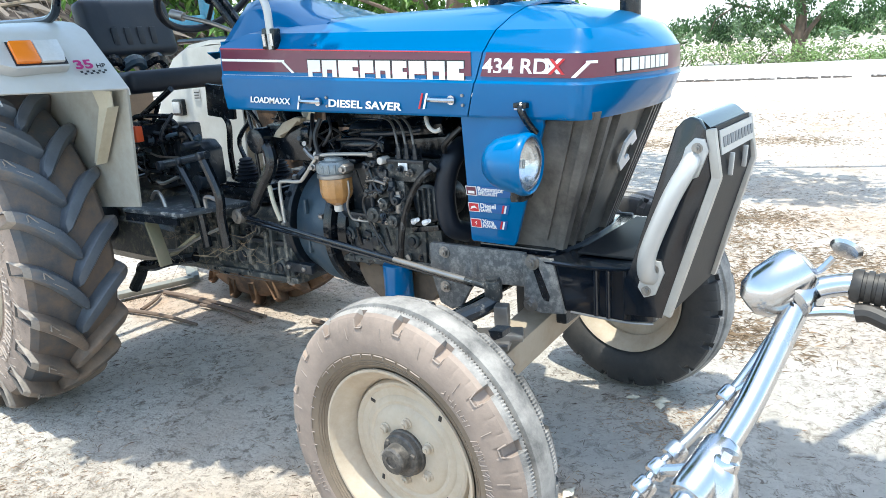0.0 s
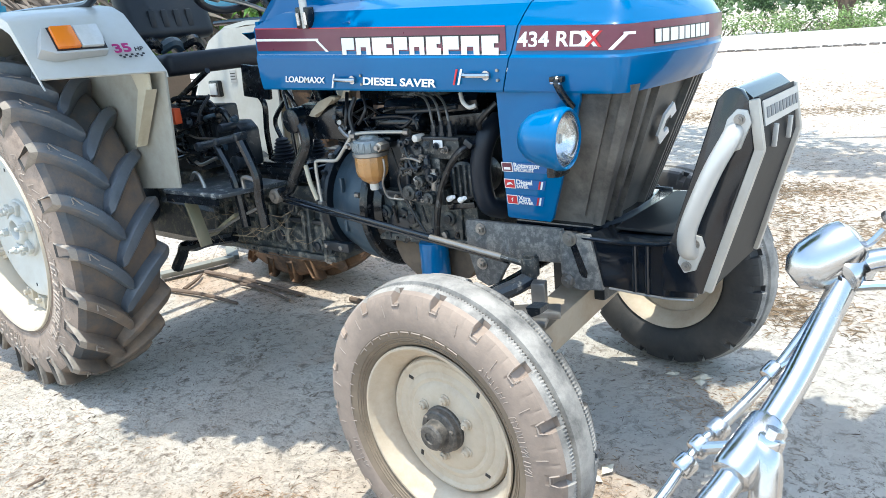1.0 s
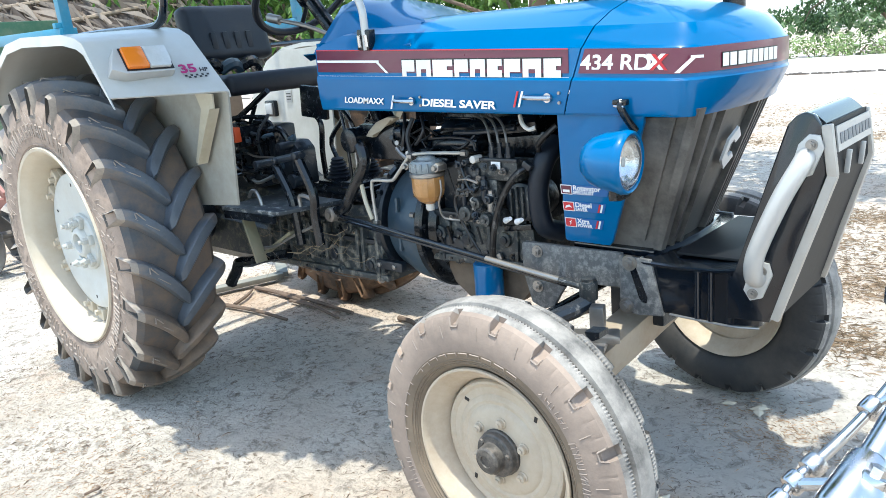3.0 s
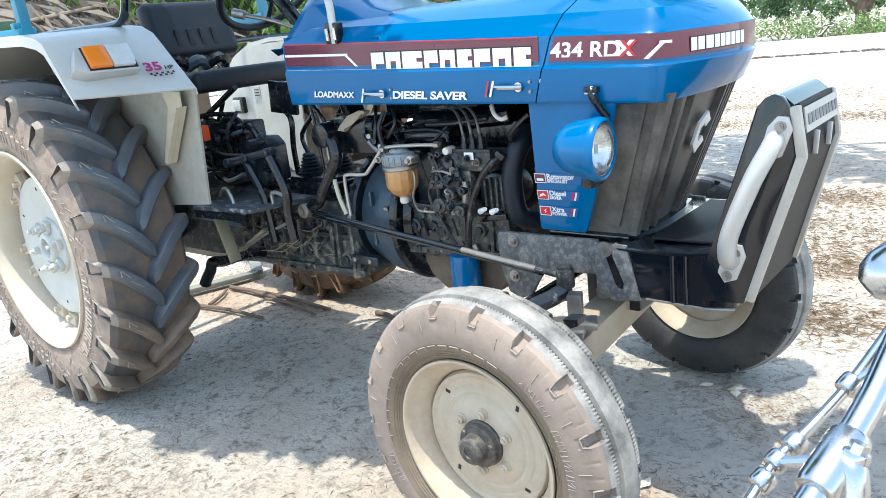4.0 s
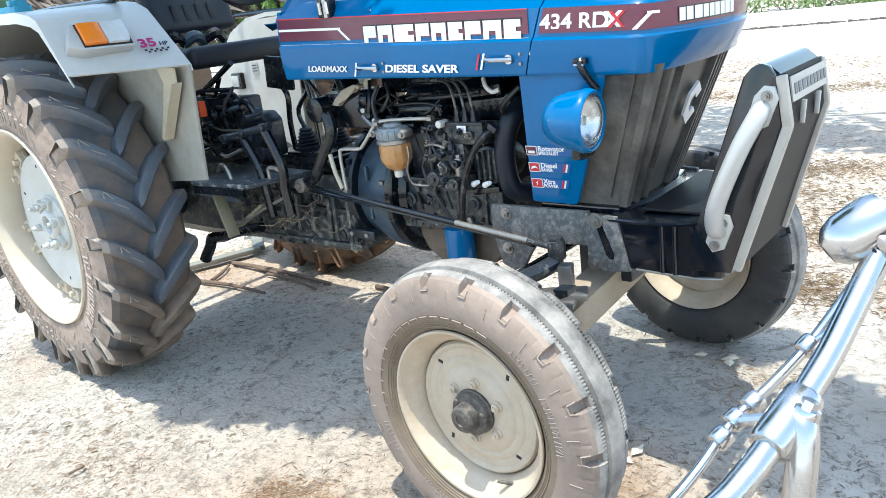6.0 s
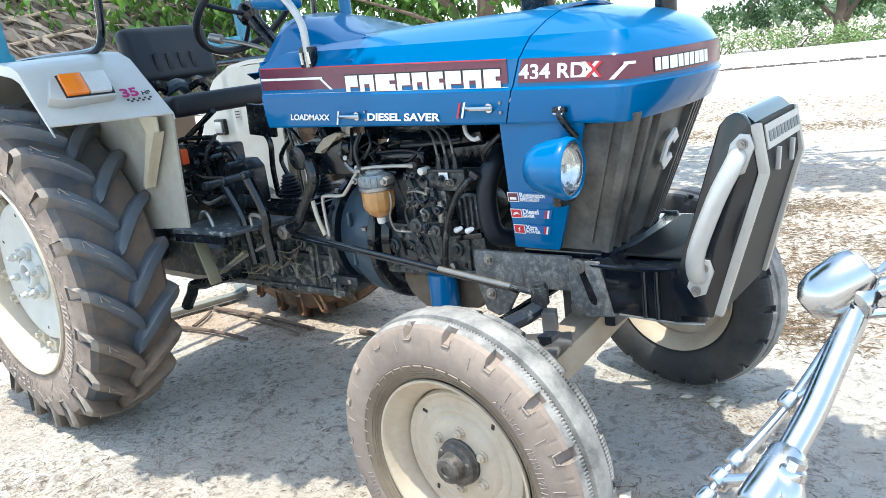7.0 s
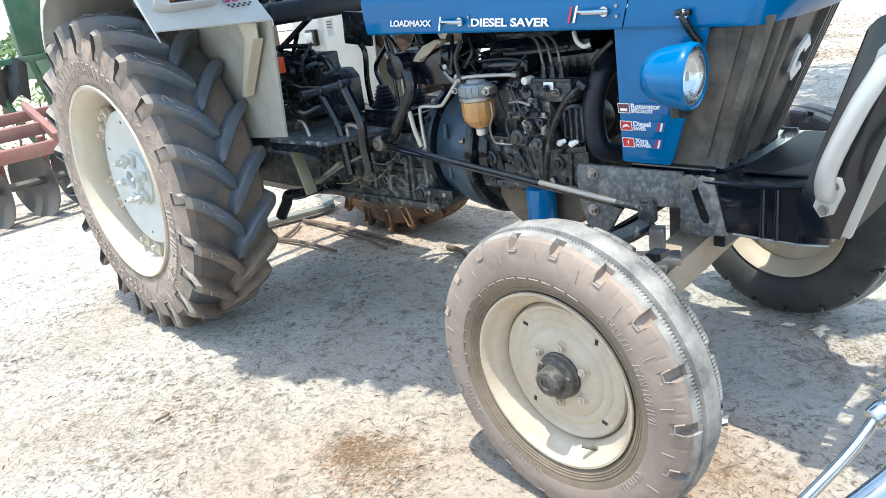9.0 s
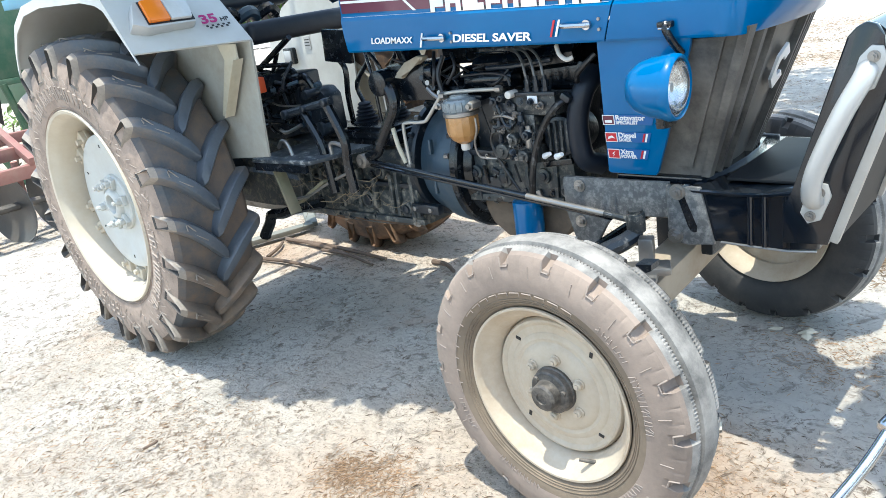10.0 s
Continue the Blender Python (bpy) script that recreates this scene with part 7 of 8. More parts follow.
# ---- bicycle beside the tractor: chrome rod-brake handlebar on its front end ----
bicycle = thing("bicycle", "old roadster bicycle with chrome rod-brake handlebar beside the tractor", "bicycle")
RUBBER = material("grip_rubber", (0.012, 0.012, 0.013), 0.55, 0, 0.2, 20, 140, 0.1, 0.2)
FRAMEPAINT = material("black_enamel", (0.008, 0.008, 0.009), 0.25, 0, 0.2, 8, 90, 0.02, 0.3)
bm = bmesh.new()
tube(bm, [(0.765, -1.50, 0.835), (0.80, -1.42, 0.84), (0.8245, -1.35, 0.855), (0.836, -1.31, 0.872), (0.846, -1.246, 0.898), (0.855, -1.185, 0.930), (0.860, -1.14, 0.962), (0.865, -1.106, 0.994), (0.868, -1.086, 1.016)], 0.0125, 16, 6)
bar = part("handlebar", bm, CHROME, bicycle, "chrome handlebar tube")
lug_at = Vector((0.868, -1.086, 1.016))
bar.matrix_basis = Matrix.Translation(lug_at) @ Matrix.Rotation(radians(5.0), 4, Vector((-0.13, 0.75, -0.27))) @ Matrix.Translation(-lug_at)
bm = bmesh.new()
rod(bm, (0.863, -1.100, 1.013), (0.873, -1.072, 1.022), 0.019, seg=18, bevel=0.004)
tube(bm, [(0.866, -1.086, 1.018), (0.884, -1.078, 1.029), (0.905, -1.072, 1.036), (0.925, -1.070, 1.038)], 0.011, 14, 5)
part("bar_lug", bm, CHROME, bar, "chrome lug at the bend")
bm = bmesh.new()
rod(bm, (0.862, -1.1015, 1.0125), (0.8615, -1.103, 1.012), 0.006, seg=12)
part("lug_hole", bm, INK, bar)
bm = bmesh.new()
prof = [(0.0, 0.0), (0.0145, 0.0)]
for k in range(12):
    prof += [(0.0165, 0.004 + 0.009 * k), (0.0165, 0.009 + 0.009 * k), (0.0145, 0.0095 + 0.009 * k), (0.0145, 0.0125 + 0.009 * k)]
prof += [(0.0165, 0.115), (0.012, 0.12), (0.0, 0.12)]
turn, length = aim((0.908, -1.072, 1.036), (1.03, -1.065, 1.037))
lathe(bm, prof, Matrix.Translation((0.908, -1.072, 1.036)) @ turn, 24)
part("grip", bm, RUBBER, bar, "ribbed black rubber grip")
bm = bmesh.new()
turn, _ = aim((0.822, -1.106, 1.003), (0.872, -1.070, 1.054))
m = Matrix.Translation((0.826, -1.102, 1.006)) @ turn
lathe(bm, [(0.0, -0.004), (0.012, -0.003), (0.022, 0.006), (0.0265, 0.02), (0.0265, 0.052), (0.023, 0.062), (0.012, 0.068), (0.0, 0.069)], m, 32)
part("bell", bm, CHROME, bar, "chrome bell cover")
bm = bmesh.new()
tube(bm, [(0.868, -1.075, 1.042), (0.878, -1.071, 1.043), (0.888, -1.066, 1.058)], 0.0035, 8, 4)
lathe(bm, [(0.0, -0.0025), (0.010, -0.002), (0.0125, 0.0), (0.010, 0.003), (0.0, 0.004)], Matrix.Translation((0.897, -1.062, 1.068)) @ look((0, 0, 0), (0.3, 1.0, 0.6)).to_3x3().to_4x4() @ Matrix.Diagonal((1.3, 1, 1, 1)), 20)
part("bell_lever", bm, CHROME, bar, "chrome bell thumb lever")
bm = bmesh.new()
tube(bm, [(0.868, -1.100, 1.005), (0.885, -1.096, 1.010), (0.905, -1.090, 1.014), (0.92, -1.086, 1.014)], 0.005, 10, 4)
part("brake_lever", bm, CHROME, bar, "chrome brake lever")
bm = bmesh.new()
tube(bm, [(0.918, -1.086, 1.014), (0.93, -1.086, 1.016), (0.96, -1.09, 1.011), (1.02, -1.09, 1.012)], 0.009, 10, 4)
part("brake_lever_sleeve", bm, RUBBER, bar, "black brake lever sleeve")
bm = bmesh.new()
tube(bm, [(0.755, -1.42, 0.79), (0.775, -1.33, 0.819), (0.786, -1.29, 0.841), (0.797, -1.24, 0.873), (0.812, -1.20, 0.892), (0.832, -1.15, 0.926), (0.852, -1.110, 0.975), (0.862, -1.092, 1.000)], 0.0052, 12, 5)
part("brake_rod", bm, CHROME, bar, "chrome brake rod")
for p, q in (((0.828, -1.160, 0.919), (0.834, -1.146, 0.929)), ((0.803, -1.226, 0.880), (0.809, -1.212, 0.888)), ((0.795, -1.246, 0.869), (0.801, -1.233, 0.877)), ((0.790, -1.266, 0.857), (0.796, -1.252, 0.865))):
    bm = bmesh.new()
    rod(bm, p, q, 0.0105, seg=14, bevel=0.003)
    part("rod_nut", bm, CHROME, bar, "chrome rod nut")
bm = bmesh.new()
rod(bm, (0.831, -1.153, 0.924), (0.857, -1.148, 0.954), 0.004, seg=10)
part("rod_clip", bm, CHROME, bar)
bm = bmesh.new()
rod(bm, (0.798, -1.242, 0.872), (0.842, -1.246, 0.896), 0.006, seg=10)
part("rod_clip", bm, CHROME, bar)
bm = bmesh.new()
rod(bm, (0.840, -1.283, 0.883), (0.851, -1.222, 0.911), 0.0185, seg=18, bevel=0.005)
tube(bm, [(0.846, -1.25, 0.90), (0.858, -1.255, 0.900), (0.864, -1.262, 0.882), (0.868, -1.272, 0.84), (0.876, -1.29, 0.70)], 0.0135, 16, 5)
stem = part("stem", bm, CHROME, bar, "chrome handlebar stem")
bm = bmesh.new()
rod(bm, (0.858, -1.252, 0.900), (0.861, -1.248, 0.916), 0.012, seg=14, bevel=0.004)
rod(bm, (0.860, -1.250, 0.912), (0.862, -1.247, 0.922), 0.008, seg=6)
part("stem_bolt", bm, CHROME, bar, "chrome stem clamp bolt")
bm = bmesh.new()
rod(bm, (0.878, -1.29, 0.56), (0.874, -1.29, 0.74), 0.02, seg=16)
tube(bm, [(0.88, -1.29, 0.60), (1.05, -1.29, 0.50), (1.25, -1.29, 0.34)], 0.016, 12, 3)
tube(bm, [(0.876, -1.29, 0.70), (1.15, -1.29, 0.70), (1.42, -1.29, 0.72)], 0.014, 12, 3)
tube(bm, [(1.25, -1.29, 0.34), (1.38, -1.29, 0.62), (1.43, -1.29, 0.80)], 0.015, 12, 3)
tube(bm, [(1.25, -1.29, 0.34), (1.45, -1.31, 0.34), (1.70, -1.33, 0.345)], 0.010, 10, 3)
part("bicycle_frame", bm, FRAMEPAINT, bicycle, "black enamelled bicycle frame")
for s in (-1, 1):
    bm = bmesh.new()
    tube(bm, [(0.88, -1.29, 0.56), (0.88, -1.29 + s * 0.04, 0.53), (0.83, -1.29 + s * 0.045, 0.40), (0.79, -1.29 + s * 0.045, 0.345)], 0.010, 10, 4)
    part("fork_blade", bm, FRAMEPAINT, bicycle)
for x in (0.79, 1.70):
    m = Matrix.Translation((x, -1.29, 0.345)) @ Matrix.Rotation(radians(90), 4, "X")
    bm = bmesh.new()
    lathe(bm, [(0.322 + 0.02 * math.cos(a), 0.02 * math.sin(a)) for a in np.linspace(0, 2 * math.pi, 11)], m, 56)
    tyre = part("bicycle_wheel", bm, RUBBER, bicycle, "black bicycle tyre")
    bm = bmesh.new()
    lathe(bm, [(0.30, -0.014), (0.305, -0.014), (0.305, 0.014), (0.30, 0.014), (0.30, -0.014)], m, 56)
    rod(bm, m @ Vector((0, 0, -0.055)), m @ Vector((0, 0, 0.055)), 0.012, seg=12)
    for k in range(16):
        a = 2 * math.pi * k / 16
        rod(bm, m @ Vector((0, 0, 0.02 * (-1) ** k)), m @ Vector((0.3 * math.cos(a), 0.3 * math.sin(a), 0)), 0.0012, seg=4)
    part("bicycle_rim", bm, CHROME, tyre)
bm = bmesh.new()
box(bm, (1.45, -1.29, 0.84), (0.24, 0.17, 0.06), None, 0.025, 3)
part("saddle", bm, VINYL, bicycle)
bm = bmesh.new()
tube(bm, [(1.25, -1.33, 0.30), (1.28, -1.43, 0.15), (1.30, -1.50, 0.0)], 0.009, 8, 3)
part("kick_stand", bm, CHROME, bicycle)

# ---- cross bar of the roll frame ----
bm = bmesh.new()
rod(bm, (-2.235, -0.60, 2.09), (-2.235, 0.60, 2.09), 0.022, seg=12)
part("roll_cross_bar", bm, CYAN, tractor, "teal roll frame cross bar")


# ---- plants ----
def leaf_material(name, base, thin=0.35):
    m = material(name, base, 0.5, 0, 0.35, 2.5, 30, 0.0)
    t = m.node_tree
    b = t.nodes["Principled BSDF"]
    geo = t.nodes.new("ShaderNodeNewGeometry")
    hsv = t.nodes.new("ShaderNodeHueSaturation")
    ran = t.nodes.new("ShaderNodeMapRange")
    ran.inputs["To Min"].default_value, ran.inputs["To Max"].default_value = 0.55, 1.5
    src = b.inputs["Base Color"].links[0].from_socket
    t.links.new(geo.outputs["Random Per Island"], ran.inputs["Value"])
    t.links.new(ran.outputs[0], hsv.inputs["Value"])
    t.links.new(src, hsv.inputs["Color"])
    t.links.new(hsv.outputs[0], b.inputs["Base Color"])
    tr = t.nodes.new("ShaderNodeBsdfTranslucent")
    mx = t.nodes.new("ShaderNodeMixShader")
    mx.inputs[0].default_value = thin
    t.links.new(hsv.outputs[0], tr.inputs["Color"])
    t.links.new(b.outputs[0], mx.inputs[1])
    t.links.new(tr.outputs[0], mx.inputs[2])
    t.links.new(mx.outputs[0], t.nodes["Material Output"].inputs["Surface"])
    return m


LEAF = leaf_material("broad_leaf", (0.10, 0.20, 0.035))
DARKLEAF = leaf_material("dark_leaf", (0.045, 0.10, 0.03))
BUSHLEAF = leaf_material("bush_leaf", (0.20, 0.30, 0.11))
GRASS = leaf_material("dry_grass", (0.27, 0.195, 0.125), 0.15)
BARK = material("bark", (0.14, 0.10, 0.075), 0.9, 0, 0.4, 7, 60, 0.6)


def leaf(verts, faces, p, d, up, size, width):
    """A folded pointed leaf: six corners, two sides."""
    d = d.normalized()
    w = d.cross(up)
    w = w.normalized() if w.length > 1e-3 else Vector((1, 0, 0))
    n = w.cross(d)
    i = len(verts)
    verts += [p, p + d * size * 0.45 + w * width * size - n * 0.05 * size, p + d * size - n * 0.14 * size, p + d * size * 0.45 - w * width * size - n * 0.05 * size, p + d * size * 0.5 + n * 0.05 * size]
    faces += [(i, i + 1, i + 4), (i + 1, i + 2, i + 4), (i + 2, i + 3, i + 4), (i + 3, i, i + 4)]


def crown(name, clumps, count, size, width, mat, parent, seed, droop=0.5, label=""):
    """Many leaves in uneven clumps, each (centre, radius, flatness)."""
    rnd = random.Random(seed)
    verts, faces = [], []
    for c, r, flat in clumps:
        c = Vector(c)
        for _ in range(int(count * r * r)):
            v = Vector((rnd.gauss(0, 1), rnd.gauss(0, 1), rnd.gauss(0, 1))).normalized() * r * rnd.uniform(0.35, 1.05) ** 0.6
            v.z *= flat
            p = c + v + Vector((rnd.gauss(0, 0.06 * r), rnd.gauss(0, 0.06 * r), rnd.gauss(0, 0.06 * r)))
            d = Vector((rnd.gauss(0, 1), rnd.gauss(0, 1), rnd.gauss(0, 0.6) - droop * 1.4)) + v.normalized() * 0.4
            leaf(verts, faces, p, d, Vector((rnd.gauss(0, 0.5), rnd.gauss(0, 0.5), 1)), size * rnd.uniform(0.6, 1.3), width)
    me = bpy.data.meshes.new(name)
    me.from_pydata(verts, [], faces)
    me.materials.append(mat)
    ob = new(name, me)
    ob.parent = parent
    if label:
        tagged(ob, label)
    return ob


def tree(at, trunk, limbs, clumps, count, size, width, mat, seed, label, droop=0.5):
    t = thing("tree", label, "tree", at)
    bm = bmesh.new()
    tube(bm, trunk[0], trunk[1], 12, 5, r_end=trunk[2])
    wood = part("trunk", bm, BARK, t)
    for pts, r in limbs:
        bm = bmesh.new()
        tube(bm, pts, r, 8, 4, r_end=r * 0.3)
        part("limb", bm, BARK, wood)
    crown("crown", clumps, count, size, width, mat, t, seed, droop)
    return t


rnd = random.Random(7)
# broad-leaved tree close behind the tractor
spread = []
for k in range(48):
    u = k / 47
    spread.append(((-3.4 + 4.3 * u + rnd.gauss(0, 0.35), -1.6 + 3.2 * u + rnd.gauss(0, 0.5), rnd.uniform(1.45, 3.4)), rnd.uniform(0.45, 0.85), 0.8))
leafy = tree((-4.6, 4.6, 0.0), ([(0.4, 0.4, -0.1), (0.5, 0.5, 0.8), (0.7, 0.6, 1.8), (0.6, 0.7, 3.0)], 0.14, 0.07),
     [([(0.6, 0.55, 1.3), (0.0, 0.1, 2.2), (-1.2, -0.6, 2.8)], 0.06), ([(0.65, 0.6, 1.6), (1.3, 0.9, 2.3), (2.2, 1.5, 2.7)], 0.06), ([(0.6, 0.6, 1.2), (0.2, 0.2, 1.6), (-0.6, -0.3, 2.0)], 0.04)],
     spread, 430, 0.17, 0.22, LEAF, 3, "broad-leaved green tree with low hanging foliage", 0.8)
# unseen boughs added to shade the soil: over the tractor and beside its nose
OVER = ((-2.22, -0.60), (-1.55, -0.64), (-1.46, -0.81), (-1.375, -0.80), (-1.148, -0.737), (-1.041, -0.63), (-0.956, -0.652), (-0.896, -0.603), (-0.811, -0.53), (-0.636, -0.502), (-0.50, -0.34), (-0.64, -0.16), (-0.68, 0.10), (-0.70, 0.40), (-1.05, 0.44), (-1.20, 0.28), (-1.74, 0.26), (-1.83, 0.19), (-2.18, 0.107), (-2.21, 0.04), (-2.0, -0.11), (-2.02, -0.217), (-2.14, -0.276), (-2.24, -0.50))
BESIDE = ((0.44, -0.06), (0.50, -0.20), (0.655, -0.17), (0.90, -0.15), (1.15, 0.0), (1.15, 0.42), (0.78, 0.435), (0.687, 0.42), (0.60, 0.41), (0.551, 0.487), (0.52, 0.43), (0.42, 0.425))


def shade_bough(corners, parent, limb, seed, fill):
    """A flat unseen bough, cut to shade the given soil along the sun's way."""
    edge = [Vector(p) for p in corners]
    rnd = random.Random(seed)
    base, height = parent.location, 2.45

    def within(p):
        hit = False
        for a, b in zip(edge, edge[1:] + edge[:1]):
            if (a.y > p.y) != (b.y > p.y) and p.x < (b.x - a.x) * (p.y - a.y) / (b.y - a.y) + a.x:
                hit = not hit
        return hit

    def above(p, z):
        return (p.x - SUN_RAY.x / -SUN_RAY.z * z - base.x, p.y - SUN_RAY.y / -SUN_RAY.z * z - base.y, z)

    rim, inside = [], []
    for a, b in zip(edge, edge[1:] + edge[:1]):
        n = max(1, round((b - a).length / 0.02))
        side = Vector((b.y - a.y, a.x - b.x)).normalized()
        if not within((a + b) / 2 + side * 0.03):
            side = -side
        for k in range(n):
            q = a.lerp(b, (k + 0.5) / n) + side * (0.026, 0.055, 0.09, 0.13)[k % 4]
            rim.append((above(q, height + 0.015 * (k % 4)), 0.032, 0.8))
    lo = Vector((min(p.x for p in edge), min(p.y for p in edge)))
    hi = Vector((max(p.x for p in edge), max(p.y for p in edge)))
    while len(inside) < fill:
        p = Vector((rnd.uniform(lo.x, hi.x), rnd.uniform(lo.y, hi.y)))
        if within(p) and all(within(p + d) for d in (Vector((0.1, 0)), Vector((-0.1, 0)), Vector((0, 0.1)), Vector((0, -0.1)))):
            inside.append((above(p, height + rnd.uniform(0.0, 0.5)), 0.13, 0.8))
    bm = bmesh.new()
    tube(bm, limb, 0.06, 8, 5, r_end=0.02)
    part("limb", bm, BARK, parent)
    crown("bough", inside, 2600, 0.075, 0.34, LEAF, parent, seed, 0.2, "unseen leafy bough added to shade the yard")
    crown("bough_fringe", rim, 34000, 0.030, 0.42, LEAF, parent, seed + 1, 0.1, "small leaves added to edge the unseen bough's shade")


shade_bough(OVER, leafy, [(0.65, 0.65, 2.4), (1.9, 0.2, 3.1), (3.1, -2.2, 3.25), (3.4, -4.4, 3.15), (3.5, -4.9, 3.1)], 27, 330)
# another unseen bough, added to carry the shade on past the front axle
BEHIND = ((0.02, 0.47), (0.22, 0.47), (0.27, 0.55), (0.36, 0.72), (0.20, 0.76), (0.02, 0.76))
shade_bough(BEHIND, leafy, [(0.65, 0.65, 2.4), (2.2, 0.3, 3.1), (3.6, -2.0, 3.2), (4.3, -4.2, 3.1)], 45, 12)
# tree across the road: several stems, a hanging crown with gaps
far = []
for cx, cz, w, h, n in ((-2.55, 1.25, 0.30, 0.30, 6), (-2.05, 0.95, 0.12, 0.25, 3), (-1.1, 1.45, 0.7, 0.35, 10), (0.0, 1.35, 0.6, 0.42, 14), (0.9, 1.30, 0.45, 0.35, 8), (1.5, 1.05, 0.35, 0.20, 5), (2.1, 1.5, 0.5, 0.2, 5), (0.2, 2.6, 1.6, 0.7, 22), (-1.6, 2.4, 1.0, 0.5, 10)):
    for _ in range(n):
        far.append(((cx + rnd.gauss(0, w), rnd.gauss(0, 0.7), cz + rnd.gauss(0, h * 0.6)), rnd.uniform(0.16, 0.34), 0.85))
tree((-3.6, 21.6, 0.0), ([(0.1, 0, -0.1), (0.08, 0, 0.5), (0.1, 0.1, 1.2), (0.0, 0, 2.2)], 0.20, 0.12),
     [([(0.1, 0, 0.35), (-0.25, 0.1, 0.9), (-0.9, 0, 1.5), (-2.0, 0, 1.8)], 0.09), ([(0.12, 0, 0.4), (0.4, 0, 1.0), (1.0, 0.2, 1.6), (1.8, 0.2, 1.7)], 0.09), ([(-1.6, 0, 1.7), (-2.2, 0, 1.4), (-2.4, 0, 1.0)], 0.03)],
     far, 1900, 0.105, 0.26, DARKLEAF, 5, "dark shady tree across the road", 0.9)
scrub_far = thing("bush", "grey-brown dry bush at the foot of the tree", "bush", (-3.65, 20.9, 0))
clumps = [((rnd.gauss(0, 0.45), rnd.gauss(0, 0.3), rnd.uniform(0.05, 0.36)), rnd.uniform(0.18, 0.30), 0.9) for _ in range(16)]
crown("foliage", clumps, 900, 0.07, 0.20, leaf_material("grey_brown_leaf", (0.13, 0.12, 0.105), 0.2), scrub_far, 66, 0.2)
bm = bmesh.new()
for j in range(4):
    tube(bm, [(0.1 * j - 0.15, 0, -0.05), (0.2 * j - 0.3, 0.1, 0.2), (0.3 * j - 0.45, 0.1, 0.4)], 0.02, 6, 2, r_end=0.01)
part("stem", bm, BARK, scrub_far)
# unseen tree, added so that its crown's shade falls dappled on the yard
shade = [((rnd.uniform(-5.6, -2.0), rnd.choice((-2.5, -1.9, -1.2)) + rnd.gauss(0, 0.18), rnd.uniform(3.4, 4.6)), rnd.uniform(0.2, 0.42), 0.6) for _ in range(26)]
yard_tree = tree((2.9, 6.0, 0.0), ([(0.6, 0.6, -0.1), (0.6, 0.6, 1.5), (0.4, 0.3, 3.0), (0.2, 0.0, 4.2)], 0.2, 0.09),
     [([(0.5, 0.4, 2.4), (-0.9, -0.4, 3.4), (-2.6, -1.2, 3.9), (-4.6, -1.9, 4.1)], 0.07), ([(0.45, 0.4, 2.6), (-1.0, -1.0, 3.5), (-3.0, -2.3, 4.0)], 0.05)],
     shade, 1300, 0.15, 0.22, LEAF, 9, "unseen leafy tree added to shade the yard")
shade_bough(BESIDE, yard_tree, [(0.5, 0.4, 2.5), (-0.6, -2.0, 3.2), (-1.5, -4.5, 3.25), (-2.1, -6.1, 3.1)], 33, 110)
# hedge of bushes behind the road
for k in range(26):
    x = -25 + 1.02 * k + rnd.uniform(-0.3, 0.3)
    y = 20.2 + rnd.uniform(-0.6, 1.6)
    bush = thing("bush", "green bush behind the pale road", "bush", (x, y, 0), "bushes behind the road")
    clumps = [((rnd.gauss(0, 0.6), rnd.gauss(0, 0.5), rnd.uniform(0.05, 0.52)), rnd.uniform(0.18, 0.36), 0.8) for _ in range(12)]
    crown("foliage", clumps, 1000, 0.095, 0.26, BUSHLEAF, bush, 40 + k, 0.2)
    bm = bmesh.new()
    for j in range(4):
        tube(bm, [(0.1 * j - 0.15, 0, -0.05), (0.2 * j - 0.3, 0.1, 0.15), (0.3 * j - 0.45, 0.1, 0.32)], 0.02, 6, 2, r_end=0.008)
    part("stem", bm, BARK, bush)
backdrop = leaf_material("far_woods", (0.09, 0.15, 0.06))
verts, faces = [], []
rnd = random.Random(77)
for k in range(16000):
    a = rnd.uniform(radians(60), radians(200))
    d = rnd.uniform(40, 60)
    hmax = 1.1 + 0.8 * noise.noise(Vector((a * 9, 0, 0))) + 0.6 * noise.noise(Vector((a * 40, 1, 0)))
    p = Vector((d * math.cos(a), d * math.sin(a), max(0.0, hmax) * rnd.random() ** 0.7))
    leaf(verts, faces, p, Vector((rnd.gauss(0, 1), rnd.gauss(0, 1), rnd.gauss(0, 1))), Vector((0, 0, 1)), rnd.uniform(0.25, 0.6), 0.4)
me = bpy.data.meshes.new("far_woods")
me.from_pydata(verts, [], faces)
me.materials.append(backdrop)
tagged(new("far_woods", me), "hazy green line of far woods", "woods", kind="stuff")

# ---- raised pale road ----
ROAD = material("pale_concrete", (0.55, 0.53, 0.49), 0.9, 0, 0.12, 0.6, 30, 0.2, 0.4, (0.42, 0.36, 0.28), dust_scale=0.8)
bm = bmesh.new()
prism(bm, [(15.5, -0.05), (15.7, 0.16), (15.95, 0.20), (18.1, 0.20), (18.5, -0.05)], -120, 90, "x")
bmesh.ops.transform(bm, matrix=Matrix.Translation((-3, 16.0, 0)) @ Matrix.Rotation(radians(4.0), 4, "Z") @ Matrix.Translation((3, -16.0, 0)), verts=bm.verts)
tagged(part("road", bm, ROAD), "raised pale concrete road beyond the yard", "road", kind="structure")
STONE = material("kerb_rubble", (0.13, 0.115, 0.105), 0.95, 0, 0.4, 3, 30, 0.4, per_object=0.3)
rnd = random.Random(19)
bm = bmesh.new()
